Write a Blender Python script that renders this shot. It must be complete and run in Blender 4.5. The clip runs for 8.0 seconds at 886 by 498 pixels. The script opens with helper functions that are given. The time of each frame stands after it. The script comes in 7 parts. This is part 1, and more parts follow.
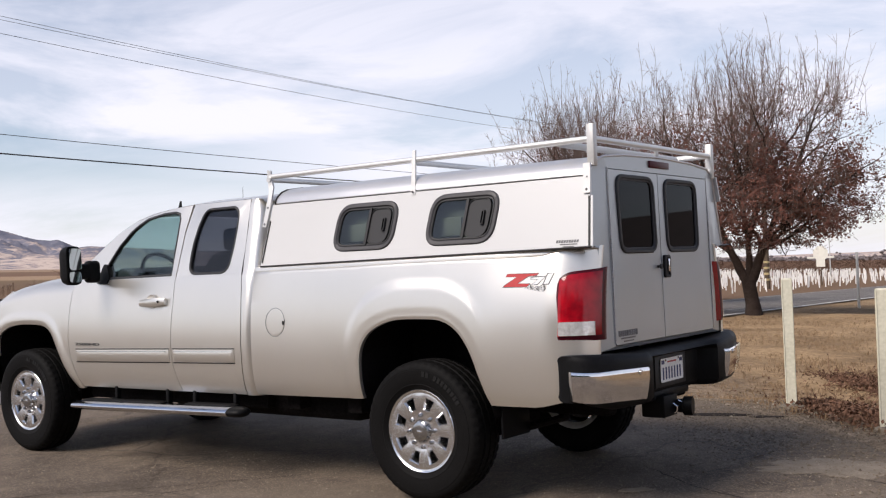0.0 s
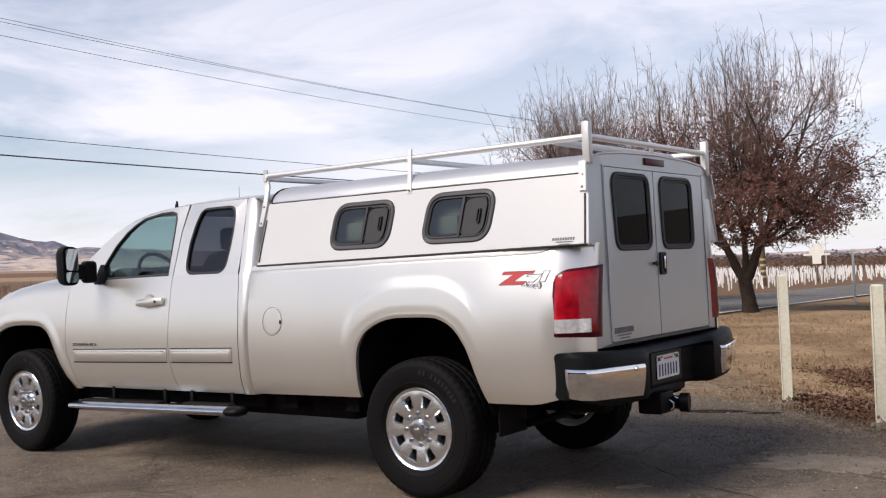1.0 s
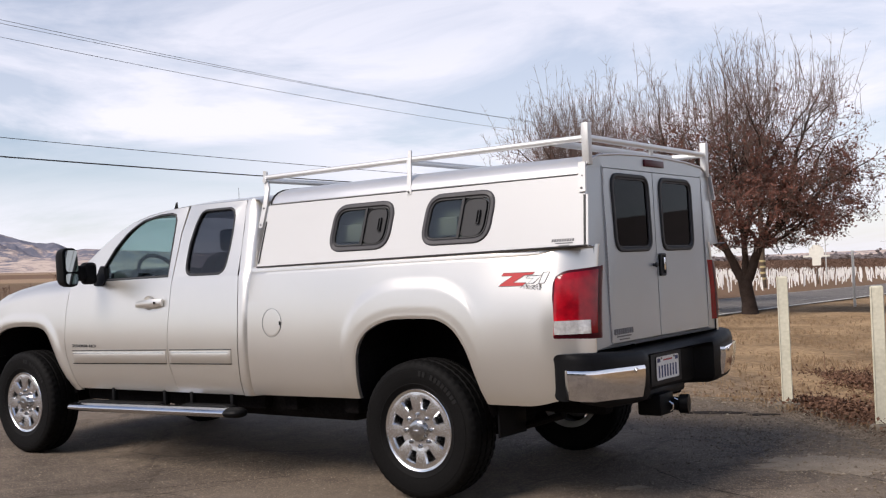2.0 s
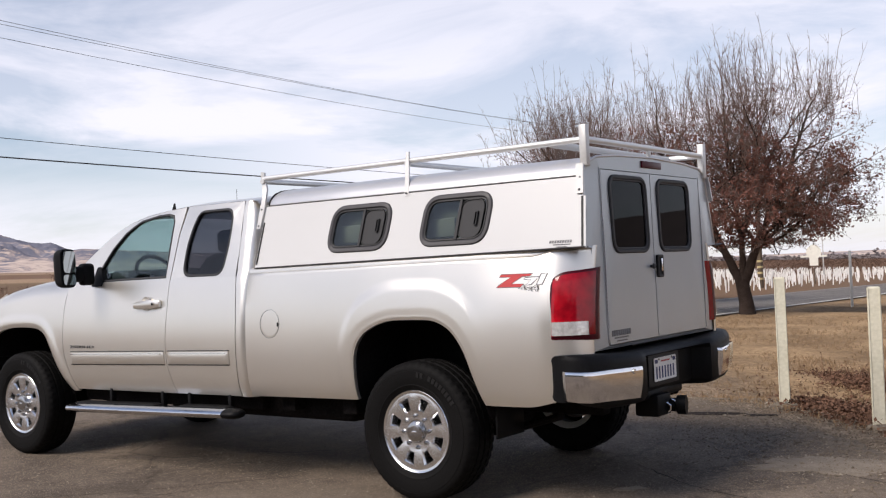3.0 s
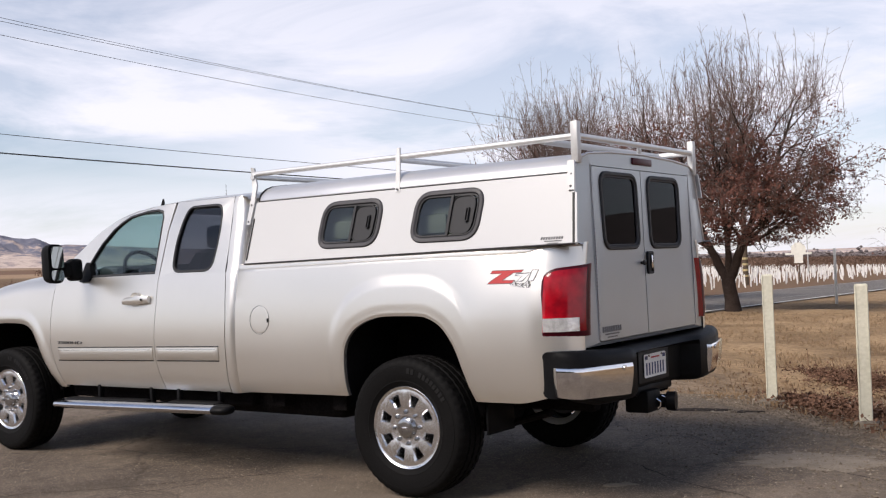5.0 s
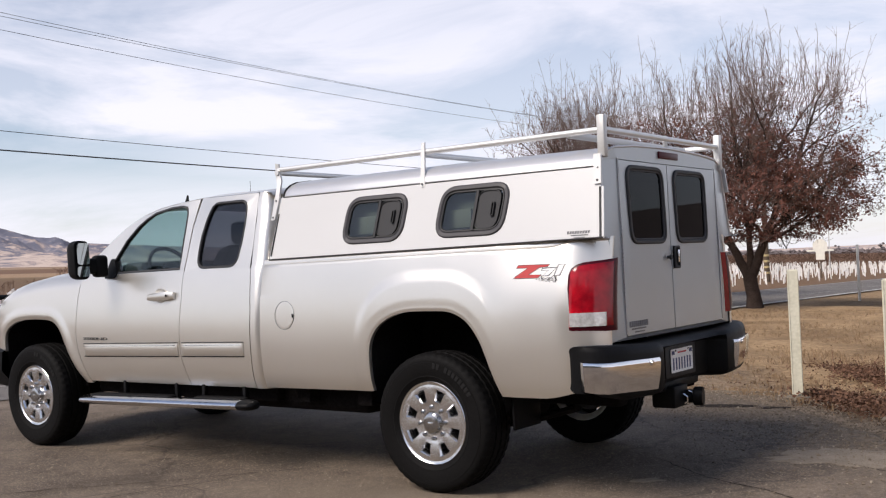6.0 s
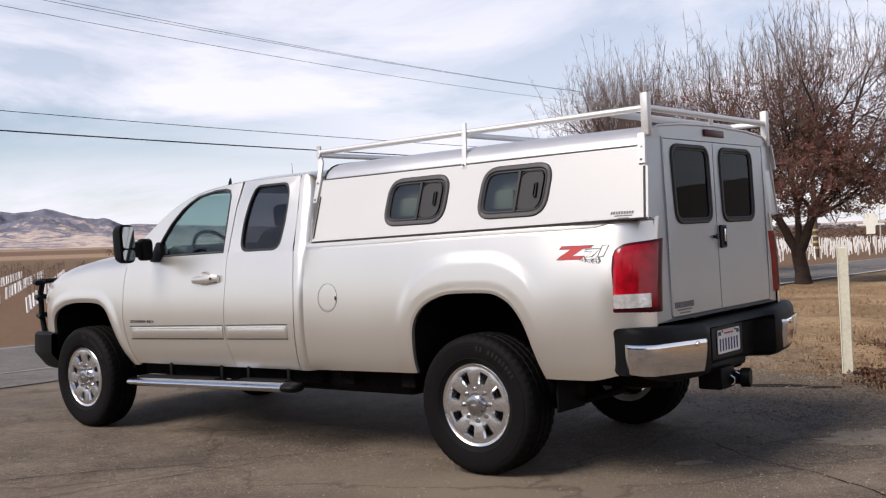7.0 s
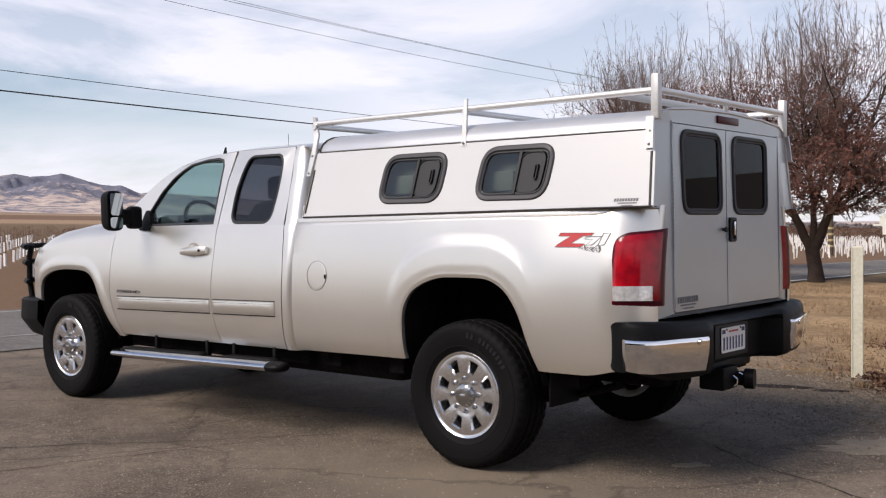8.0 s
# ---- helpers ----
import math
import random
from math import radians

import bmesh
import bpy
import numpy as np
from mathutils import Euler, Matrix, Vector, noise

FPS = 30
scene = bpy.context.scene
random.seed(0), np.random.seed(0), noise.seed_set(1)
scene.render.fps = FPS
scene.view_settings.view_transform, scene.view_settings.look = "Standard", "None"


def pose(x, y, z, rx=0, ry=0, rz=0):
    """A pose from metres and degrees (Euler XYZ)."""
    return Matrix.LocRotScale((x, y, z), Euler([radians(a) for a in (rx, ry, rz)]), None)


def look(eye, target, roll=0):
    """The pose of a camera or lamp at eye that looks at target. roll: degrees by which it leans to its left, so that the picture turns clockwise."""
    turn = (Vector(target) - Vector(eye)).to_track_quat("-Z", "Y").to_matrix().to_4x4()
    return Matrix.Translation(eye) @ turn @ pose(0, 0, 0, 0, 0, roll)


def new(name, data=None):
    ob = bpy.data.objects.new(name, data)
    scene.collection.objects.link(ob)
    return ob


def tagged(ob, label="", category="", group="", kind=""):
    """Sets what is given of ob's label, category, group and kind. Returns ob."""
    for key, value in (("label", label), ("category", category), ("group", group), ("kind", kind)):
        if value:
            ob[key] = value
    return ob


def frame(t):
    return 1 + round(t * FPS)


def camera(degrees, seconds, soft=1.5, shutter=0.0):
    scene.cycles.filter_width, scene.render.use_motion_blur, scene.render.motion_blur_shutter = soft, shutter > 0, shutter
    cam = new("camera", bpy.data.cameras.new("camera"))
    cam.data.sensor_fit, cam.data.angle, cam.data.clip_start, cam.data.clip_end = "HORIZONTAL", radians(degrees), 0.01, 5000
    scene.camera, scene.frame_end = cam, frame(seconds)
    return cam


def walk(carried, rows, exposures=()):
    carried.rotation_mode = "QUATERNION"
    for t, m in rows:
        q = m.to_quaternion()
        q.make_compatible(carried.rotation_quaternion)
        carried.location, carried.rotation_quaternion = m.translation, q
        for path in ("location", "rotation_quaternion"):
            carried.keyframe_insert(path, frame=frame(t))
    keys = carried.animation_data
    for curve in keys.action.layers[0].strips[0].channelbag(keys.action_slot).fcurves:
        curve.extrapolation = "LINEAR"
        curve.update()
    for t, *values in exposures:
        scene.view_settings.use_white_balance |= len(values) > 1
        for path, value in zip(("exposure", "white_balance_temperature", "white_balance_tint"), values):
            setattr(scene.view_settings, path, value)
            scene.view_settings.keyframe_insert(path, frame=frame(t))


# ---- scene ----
cam = camera(45.6, 8.0, soft=1.22)
PATH = [
    (0, (3.786, -5.792, 1.353), (2.592, -4.188, 1.387), -2.2),
    (0.5, (3.789, -5.79, 1.345), (2.597, -4.184, 1.376), -2.3),
    (1, (3.795, -5.802, 1.348), (2.606, -4.194, 1.38), -2.5),
    (1.5, (3.796, -5.801, 1.343), (2.607, -4.193, 1.378), -2.5),
    (3, (3.799, -5.807, 1.353), (2.614, -4.196, 1.388), -2.5),
    (3.5, (3.803, -5.812, 1.35), (2.627, -4.195, 1.387), -2.3),
    (4, (3.807, -5.804, 1.35), (2.631, -4.187, 1.386), -2.4),
    (4.5, (3.797, -5.815, 1.356), (2.632, -4.189, 1.384), -2.3),
    (5.8, (3.741, -5.832, 1.338), (2.572, -4.21, 1.365), -2.6),
    (6, (3.735, -5.834, 1.336), (2.542, -4.228, 1.361), -2.5),
    (6.2, (3.728, -5.826, 1.34), (2.502, -4.245, 1.361), -2.2),
    (6.5, (3.717, -5.814, 1.345), (2.446, -4.269, 1.356), -2.3),
    (6.7, (3.718, -5.807, 1.352), (2.441, -4.268, 1.359), -2.5),
    (7, (3.721, -5.796, 1.361), (2.461, -4.243, 1.347), -3.0),
    (7.2, (3.715, -5.739, 1.354), (2.47, -4.174, 1.332), -2.8),
    (7.5, (3.707, -5.653, 1.345), (2.449, -4.099, 1.343), -2.4),
    (7.7, (3.673, -5.594, 1.348), (2.408, -4.045, 1.342), -1.5),
    (8, (3.621, -5.506, 1.353), (2.341, -3.969, 1.305), -0.5),
]
walk(cam, [(t, look(eye, target, roll)) for t, eye, target, roll in PATH], [(0, 0.07, 6650, 14), (8, 0.07, 6650, 14)])

# ---------------------------------------------------------------- sky, sun
SUN_TO = Vector((-0.28, -0.90, 0.92)).normalized()
sun_el = math.asin(SUN_TO.z)
sun_az = math.atan2(SUN_TO.x, SUN_TO.y)

world = bpy.data.worlds.new("sky")
scene.world = world
world.use_nodes = True
wn, wl = world.node_tree.nodes, world.node_tree.links
wn.clear()
w_out = wn.new("ShaderNodeOutputWorld")
w_bg = wn.new("ShaderNodeBackground")
w_sky = wn.new("ShaderNodeTexSky")
w_sky.sky_type = "NISHITA"
w_sky.sun_disc = False
w_sky.sun_elevation = sun_el
w_sky.sun_rotation = sun_az
w_sky.air_density, w_sky.dust_density, w_sky.ozone_density = 1.0, 0.5, 2.5
w_bg.inputs["Strength"].default_value = 0.11
# high thin cloud: stretched noise over the sky direction
w_tc = wn.new("ShaderNodeTexCoord")
w_map = wn.new("ShaderNodeMapping")
w_map.inputs["Scale"].default_value = (1.6, 1.6, 7.0)
w_map.inputs["Rotation"].default_value = (0.06, 0.05, 0.4)
w_n1 = wn.new("ShaderNodeTexNoise")
w_n1.inputs["Scale"].default_value = 1.5
w_n1.inputs["Detail"].default_value = 7.0
w_n1.inputs["Roughness"].default_value = 0.60
w_n1.inputs["Distortion"].default_value = 0.5
w_ramp = wn.new("ShaderNodeValToRGB")
w_ramp.color_ramp.elements[0].position, w_ramp.color_ramp.elements[0].color = 0.38, (0.46, 0.46, 0.46, 1)
w_ramp.color_ramp.elements[1].position, w_ramp.color_ramp.elements[1].color = 0.55, (0.97, 0.97, 0.97, 1)
w_mix = wn.new("ShaderNodeMix")
w_mix.data_type = "RGBA"
w_mix.inputs["B"].default_value = (8.4, 8.6, 9.6, 1)
wl.new(w_tc.outputs["Generated"], w_map.inputs["Vector"])
wl.new(w_map.outputs["Vector"], w_n1.inputs["Vector"])
wl.new(w_n1.outputs["Fac"], w_ramp.inputs["Fac"])
# the veil thins out overhead
w_sep = wn.new("ShaderNodeSeparateXYZ")
w_thin = wn.new("ShaderNodeMapRange")
w_thin.inputs["From Min"].default_value, w_thin.inputs["From Max"].default_value = 0.15, 0.52
w_thin.inputs["To Min"].default_value, w_thin.inputs["To Max"].default_value = 1.0, 0.15
w_mul = wn.new("ShaderNodeMath")
w_mul.operation = "MULTIPLY"
wl.new(w_tc.outputs["Generated"], w_sep.inputs["Vector"])
wl.new(w_sep.outputs["Z"], w_thin.inputs["Value"])
wl.new(w_ramp.outputs["Color"], w_mul.inputs[0])
wl.new(w_thin.outputs["Result"], w_mul.inputs[1])
# a clear streak between the high veil and the haze over the plain
w_warp = wn.new("ShaderNodeMath")
w_warp.operation = "MULTIPLY_ADD"
w_warp.inputs[1].default_value = 0.075
wl.new(w_n1.outputs["Fac"], w_warp.inputs[0])
wl.new(w_sep.outputs["Z"], w_warp.inputs[2])
w_gap = wn.new("ShaderNodeValToRGB")
g_el = w_gap.color_ramp.elements
g_el[0].position, g_el[0].color = 0.105, (0.85, 0.85, 0.85, 1)
g_el[1].position, g_el[1].color = 0.176, (1, 1, 1, 1)
g_el.new(0.138).color = (0.36, 0.36, 0.36, 1)
g_el.new(0.158).color = (0.46, 0.46, 0.46, 1)
w_mul2 = wn.new("ShaderNodeMath")
w_mul2.operation = "MULTIPLY"
wl.new(w_warp.outputs[0], w_gap.inputs["Fac"])
wl.new(w_mul.outputs[0], w_mul2.inputs[0])
# the streak lies to the west only
w_west = wn.new("ShaderNodeMapRange")
w_west.inputs["From Min"].default_value, w_west.inputs["From Max"].default_value = -0.90, -0.62
wl.new(w_sep.outputs["X"], w_west.inputs["Value"])
w_keep = wn.new("ShaderNodeMath")
w_keep.operation = "MAXIMUM"
wl.new(w_gap.outputs["Color"], w_keep.inputs[0])
wl.new(w_west.outputs["Result"], w_keep.inputs[1])
wl.new(w_keep.outputs[0], w_mul2.inputs[1])
wl.new(w_mul2.outputs[0], w_mix.inputs["Factor"])
wl.new(w_sky.outputs["Color"], w_mix.inputs["A"])
wl.new(w_mix.outputs["Result"], w_bg.inputs["Color"])
wl.new(w_bg.outputs["Background"], w_out.inputs["Surface"])

sun_data = bpy.data.lights.new("sun", "SUN")
sun_data.energy = 4.15
sun_data.angle = radians(28.0)
sun_data.color = (1.0, 0.94, 0.86)
sun = new("sun", sun_data)
sun.matrix_world = look(SUN_TO * 50, (0, 0, 0))



# ---------------------------------------------------------------- materials
def rgb(c):
    return (c[0], c[1], c[2], 1.0)


def surface(name, col, rough=0.5, metal=0.0, var=0.12, scale=6.0, fine=60.0, bump=0.0, bump_scale=80.0,
            coat=0.0, coat_rough=0.12, spec=0.5, col2=None, rvar=0.08, per_object=0.0):
    """A procedural surface: a base colour that wanders at a coarse and a fine scale, roughness wear and fine relief."""
    m = bpy.data.materials.new(name)
    m.use_nodes = True
    n, l = m.node_tree.nodes, m.node_tree.links
    b = n["Principled BSDF"]
    tc = n.new("ShaderNodeTexCoord")
    n1 = n.new("ShaderNodeTexNoise")
    n1.inputs["Scale"].default_value = scale
    n1.inputs["Detail"].default_value = 5.0
    n2 = n.new("ShaderNodeTexNoise")
    n2.inputs["Scale"].default_value = fine
    n2.inputs["Detail"].default_value = 3.0
    l.new(tc.outputs["Object"], n1.inputs["Vector"])
    l.new(tc.outputs["Object"], n2.inputs["Vector"])
    add = n.new("ShaderNodeMath")
    add.operation = "MULTIPLY_ADD"
    add.inputs[1].default_value = 0.5
    l.new(n2.outputs["Fac"], add.inputs[0])
    half = n.new("ShaderNodeMath")
    half.operation = "MULTIPLY"
    half.inputs[1].default_value = 0.5
    l.new(n1.outputs["Fac"], half.inputs[0])
    l.new(half.outputs[0], add.inputs[2])
    fac = add.outputs[0]
    if per_object:
        info = n.new("ShaderNodeObjectInfo")
        po = n.new("ShaderNodeMath")
        po.operation = "MULTIPLY_ADD"
        po.inputs[1].default_value = per_object
        l.new(info.outputs["Random"], po.inputs[0])
        l.new(fac, po.inputs[2])
        fac = po.outputs[0]
    ramp = n.new("ShaderNodeValToRGB")
    c2 = col2 or tuple(min(1.0, c * (1 + var)) for c in col)
    c1 = col if col2 else tuple(c * (1 - var) for c in col)
    ramp.color_ramp.elements[0].position, ramp.color_ramp.elements[0].color = 0.34, rgb(c1)
    ramp.color_ramp.elements[1].position, ramp.color_ramp.elements[1].color = 0.66, rgb(c2)
    l.new(fac, ramp.inputs["Fac"])
    l.new(ramp.outputs["Color"], b.inputs["Base Color"])
    rm = n.new("ShaderNodeMapRange")
    rm.inputs["To Min"].default_value = max(0.02, rough - rvar)
    rm.inputs["To Max"].default_value = min(1.0, rough + rvar)
    l.new(n1.outputs["Fac"], rm.inputs["Value"])
    l.new(rm.outputs["Result"], b.inputs["Roughness"])
    b.inputs["Metallic"].default_value = metal
    b.inputs["Coat Weight"].default_value = coat
    b.inputs["Coat Roughness"].default_value = coat_rough
    b.inputs["Specular IOR Level"].default_value = spec
    if bump:
        bp = n.new("ShaderNodeBump")
        bp.inputs["Strength"].default_value = bump
        bp.inputs["Distance"].default_value = 0.01
        n3 = n.new("ShaderNodeTexNoise")
        n3.inputs["Scale"].default_value = bump_scale
        n3.inputs["Detail"].default_value = 4.0
        l.new(tc.outputs["Object"], n3.inputs["Vector"])
        l.new(n3.outputs["Fac"], bp.inputs["Height"])
        l.new(bp.outputs["Normal"], b.inputs["Normal"])
    return m


def glass(name, tint, gloss_rough=0.02, face=0.045, rise=5.0):
    """A tinted pane: see-through colour with a reflecting face."""
    m = bpy.data.materials.new(name)
    m.use_nodes = True
    n, l = m.node_tree.nodes, m.node_tree.links
    n.clear()
    out = n.new("ShaderNodeOutputMaterial")
    tr = n.new("ShaderNodeBsdfTransparent")
    tr.inputs["Color"].default_value = rgb(tint)
    gl = n.new("ShaderNodeBsdfGlossy")
    gl.inputs["Roughness"].default_value = gloss_rough
    gl.inputs["Color"].default_value = (0.9, 0.92, 0.95, 1)
    lw = n.new("ShaderNodeLayerWeight")
    lw.inputs["Blend"].default_value = 0.5
    pw = n.new("ShaderNodeMath")
    pw.operation = "POWER"
    pw.inputs[1].default_value = rise
    ma = n.new("ShaderNodeMath")
    ma.operation = "MULTIPLY_ADD"
    ma.inputs[1].default_value, ma.inputs[2].default_value = 1.0 - face, face
    mx = n.new("ShaderNodeMixShader")
    l.new(lw.outputs["Facing"], pw.inputs[0])
    l.new(pw.outputs[0], ma.inputs[0])
    l.new(ma.outputs[0], mx.inputs[0])
    l.new(tr.outputs[0], mx.inputs[1])
    l.new(gl.outputs[0], mx.inputs[2])
    l.new(mx.outputs[0], out.inputs["Surface"])
    return m


M_PAINT = surface("silver_paint", (0.748, 0.717, 0.661), 0.30, 0.85, var=0.035, scale=1.5, fine=900, coat=0.25, coat_rough=0.10, rvar=0.04)
M_CAP = surface("cap_white_silver", (0.575, 0.572, 0.562), 0.30, 0.10, var=0.025, scale=1.2, fine=300, coat=0.3, rvar=0.05)
M_CAPROOF = surface("cap_roof_silver", (0.60, 0.60, 0.61), 0.32, 0.6, var=0.06, scale=1.2, fine=300, coat=0.2)
# rear face of the cap: part of its shade is put into this grey
M_REAR_SHADED = surface("cap_rear_silver_shaded", (0.405, 0.428, 0.438), 0.34, 0.40, var=0.07, scale=2.0, fine=200, coat=0.45, coat_rough=0.16, bump=0.03, bump_scale=3)
M_BLACK = surface("black_plastic", (0.0045, 0.0045, 0.005), 0.5, var=0.25, scale=8, bump=0.05, bump_scale=300, spec=0.12)
M_RUBBER = surface("tyre_rubber", (0.0034, 0.0031, 0.0031), 0.7, var=0.45, scale=5, bump=0.12, bump_scale=200, spec=0.12)
M_MARK = surface("raised_rubber", (0.0062, 0.0058, 0.0058), 0.6, var=0.2, spec=0.25)
M_SEAL = surface("rubber_seal", (0.007, 0.007, 0.008), 0.55, var=0.2)
M_FRAME = surface("window_frame_charcoal", (0.034, 0.032, 0.035), 0.55, var=0.15, scale=10)
M_UNDER = surface("underbody", (0.010, 0.009, 0.009), 0.95, var=0.5, scale=4, spec=0.03)
M_CHROME = surface("chrome", (0.78, 0.78, 0.80), 0.10, 1.0, var=0.03, rvar=0.03)
M_STEP = surface("brushed_steel", (0.66, 0.66, 0.68), 0.16, 1.0, var=0.05, rvar=0.06)
M_RIM = surface("polished_alloy", (0.78, 0.78, 0.79), 0.23, 1.0, var=0.05, rvar=0.05, bump=0.02, bump_scale=25)
M_HUB = surface("cast_hub", (0.42, 0.42, 0.425), 0.20, 1.0, var=0.15)
M_RIMDARK = surface("brake_dust_barrel", (0.05, 0.05, 0.052), 0.5, 0.6, var=0.3)
M_ALU = surface("rack_white_aluminium", (0.56, 0.555, 0.54), 0.38, 0.35, var=0.06, scale=4, fine=80)
M_RED = surface("red_lens", (0.20, 0.001, 0.006), 0.16, scale=9, fine=24, coat=0.35, coat_rough=0.05, bump=0.04, bump_scale=18, spec=0.3, col2=(0.46, 0.006, 0.016))
M_REDDARK = surface("dark_red_lens", (0.060, 0.0012, 0.007), 0.35, var=0.2, spec=0.2)
M_CLEAR = surface("clear_lens", (0.62, 0.61, 0.60), 0.10, 0.4, var=0.25, scale=20, coat=1.0, bump=0.3, bump_scale=40)
M_DECAL = surface("decal_grey", (0.11, 0.11, 0.115), 0.5, var=0.1)
M_DECALRED = surface("decal_red", (0.42, 0.022, 0.022), 0.4, var=0.1)
M_DECALWHITE = surface("decal_silver_white", (0.72, 0.72, 0.72), 0.4, var=0.05)
M_PLATE = surface("plate_white", (0.78, 0.77, 0.76), 0.4, var=0.05)
M_PLATEINK = surface("plate_blue_ink", (0.03, 0.04, 0.12), 0.5, var=0.1)
M_SEATS = surface("dark_upholstery", (0.05, 0.05, 0.055), 0.85, var=0.2, scale=12, bump=0.1)
M_DASH = surface("dashboard_vinyl", (0.045, 0.045, 0.05), 0.6, var=0.2)
M_CURTAIN = surface("pale_green_sheet", (0.20, 0.235, 0.205), 0.8, var=0.15, scale=3)
M_INNER = surface("cap_interior", (0.36, 0.38, 0.35), 0.9, var=0.2)
G_FRONT = glass("green_tint_glass", (0.57, 0.68, 0.67))
G_DARK = glass("privacy_glass", (0.30, 0.30, 0.33))
G_REAR = glass("dark_rear_glass", (0.13, 0.13, 0.14), face=0.022, rise=7.0)
G_CAP = glass("smoked_glass", (0.60, 0.63, 0.61), face=0.06)
G_SCREEN = glass("windscreen_glass", (0.80, 0.88, 0.86))
M_SCREEN = surface("insect_screen", (0.034, 0.034, 0.036), 0.6, var=0.12, scale=3, fine=400, spec=0.3)
M_PIPE = surface("bare_aluminium_pipe", (0.70, 0.70, 0.69), 0.38, 0.55, var=0.05, scale=5, fine=60)
M_MIRROR = surface("mirror_glass", (0.62, 0.66, 0.65), 0.02, 1.0, var=0.01, rvar=0.01)
M_POST = surface("chipped_cream_paint", (0.50, 0.475, 0.37), 0.7, var=0.10, scale=3, fine=40, bump=0.2, bump_scale=40, col2=(0.66, 0.63, 0.51))
M_BARK = surface("dark_bark", (0.045, 0.032, 0.026), 0.95, var=0.4, scale=6, fine=40, bump=0.6, bump_scale=20, spec=0.1)
M_TWIG = surface("twig_brown", (0.150, 0.108, 0.092), 0.9, var=0.3, spec=0.15)
M_DEADLEAF = surface("dead_red_leaf", (0.085, 0.033, 0.026), 0.8, scale=1.2, fine=9, col2=(0.23, 0.105, 0.078), spec=0.2)
M_WIRE = surface("cable_black", (0.03, 0.03, 0.032), 0.6, var=0.1)
M_WOODPOLE = surface("weathered_pole", (0.10, 0.075, 0.055), 0.95, var=0.3, fine=30, bump=0.3, spec=0.1)
M_YELLOW = surface("reflector_yellow", (0.42, 0.34, 0.17), 0.5, var=0.1)
M_TUBE = surface("white_grow_tube", (0.70, 0.675, 0.64), 0.65, scale=0.35, fine=3, col2=(0.82, 0.80, 0.77))
M_VINE = surface("bare_vine_brown", (0.12, 0.075, 0.055), 0.9, var=0.4, scale=0.3, fine=4, spec=0.1)
M_SIGNMETAL = surface("galvanised_sign", (0.45, 0.45, 0.44), 0.5, 0.4, var=0.15)
M_SIGNBACK = surface("pale_sign_face", (0.64, 0.62, 0.55), 0.6, var=0.1)
M_LINE = surface("road_paint_white", (0.27, 0.255, 0.235), 0.8, var=0.25, scale=3, fine=20)
M_EDGELINE = surface("road_edge_paint", (0.50, 0.48, 0.44), 0.8, var=0.25, scale=3, fine=20)
M_STRAW = surface("dry_straw", (0.17, 0.11, 0.065), 0.9, scale=0.8, fine=8, col2=(0.29, 0.20, 0.12), spec=0.15)
M_LITTER = surface("brown_leaf_litter", (0.058, 0.030, 0.020), 0.9, scale=1.0, fine=9, col2=(0.19, 0.105, 0.068), spec=0.15)
M_BADGE = surface("badge_dark", (0.04, 0.04, 0.042), 0.4, var=0.1)
M_UNSEEN_GREEN = surface("unseen_evergreen_leaf", (0.022, 0.030, 0.014), 0.9, scale=0.6, fine=6, col2=(0.05, 0.062, 0.028), spec=0.15)
M_CRACK = surface("crack_grit", (0.022, 0.017, 0.014), 0.95, var=0.4, scale=15, fine=120, spec=0.1)
M_GRAVEL = surface("loose_gravel", (0.100, 0.080, 0.061), 0.9, scale=30, fine=200, col2=(0.215, 0.172, 0.130), spec=0.1)
M_CHIP = surface("pale_stone_chip", (0.20, 0.165, 0.125), 0.9, scale=25, fine=200, col2=(0.36, 0.31, 0.245), spec=0.15)
M_CONCRETE = surface("dusty_concrete", (0.12, 0.100, 0.078), 0.92, scale=5, fine=60, bump=0.3, bump_scale=50, col2=(0.22, 0.185, 0.145), spec=0.15)
M_PATCH = surface("worn_patch", (0.150, 0.122, 0.094), 0.9, scale=7, fine=90, bump=0.5, bump_scale=110, col2=(0.255, 0.212, 0.165), spec=0.2)
M_FARTREE = surface("far_tree_haze", (0.15, 0.13, 0.13), 0.95, var=0.3, scale=0.05, fine=0.4, spec=0.0)
M_WALLHOUSE = surface("house_stucco", (0.50, 0.46, 0.40), 0.9, var=0.1, scale=1)
M_ROOFHOUSE = surface("house_roof", (0.16, 0.13, 0.12), 0.9, var=0.25, scale=2)


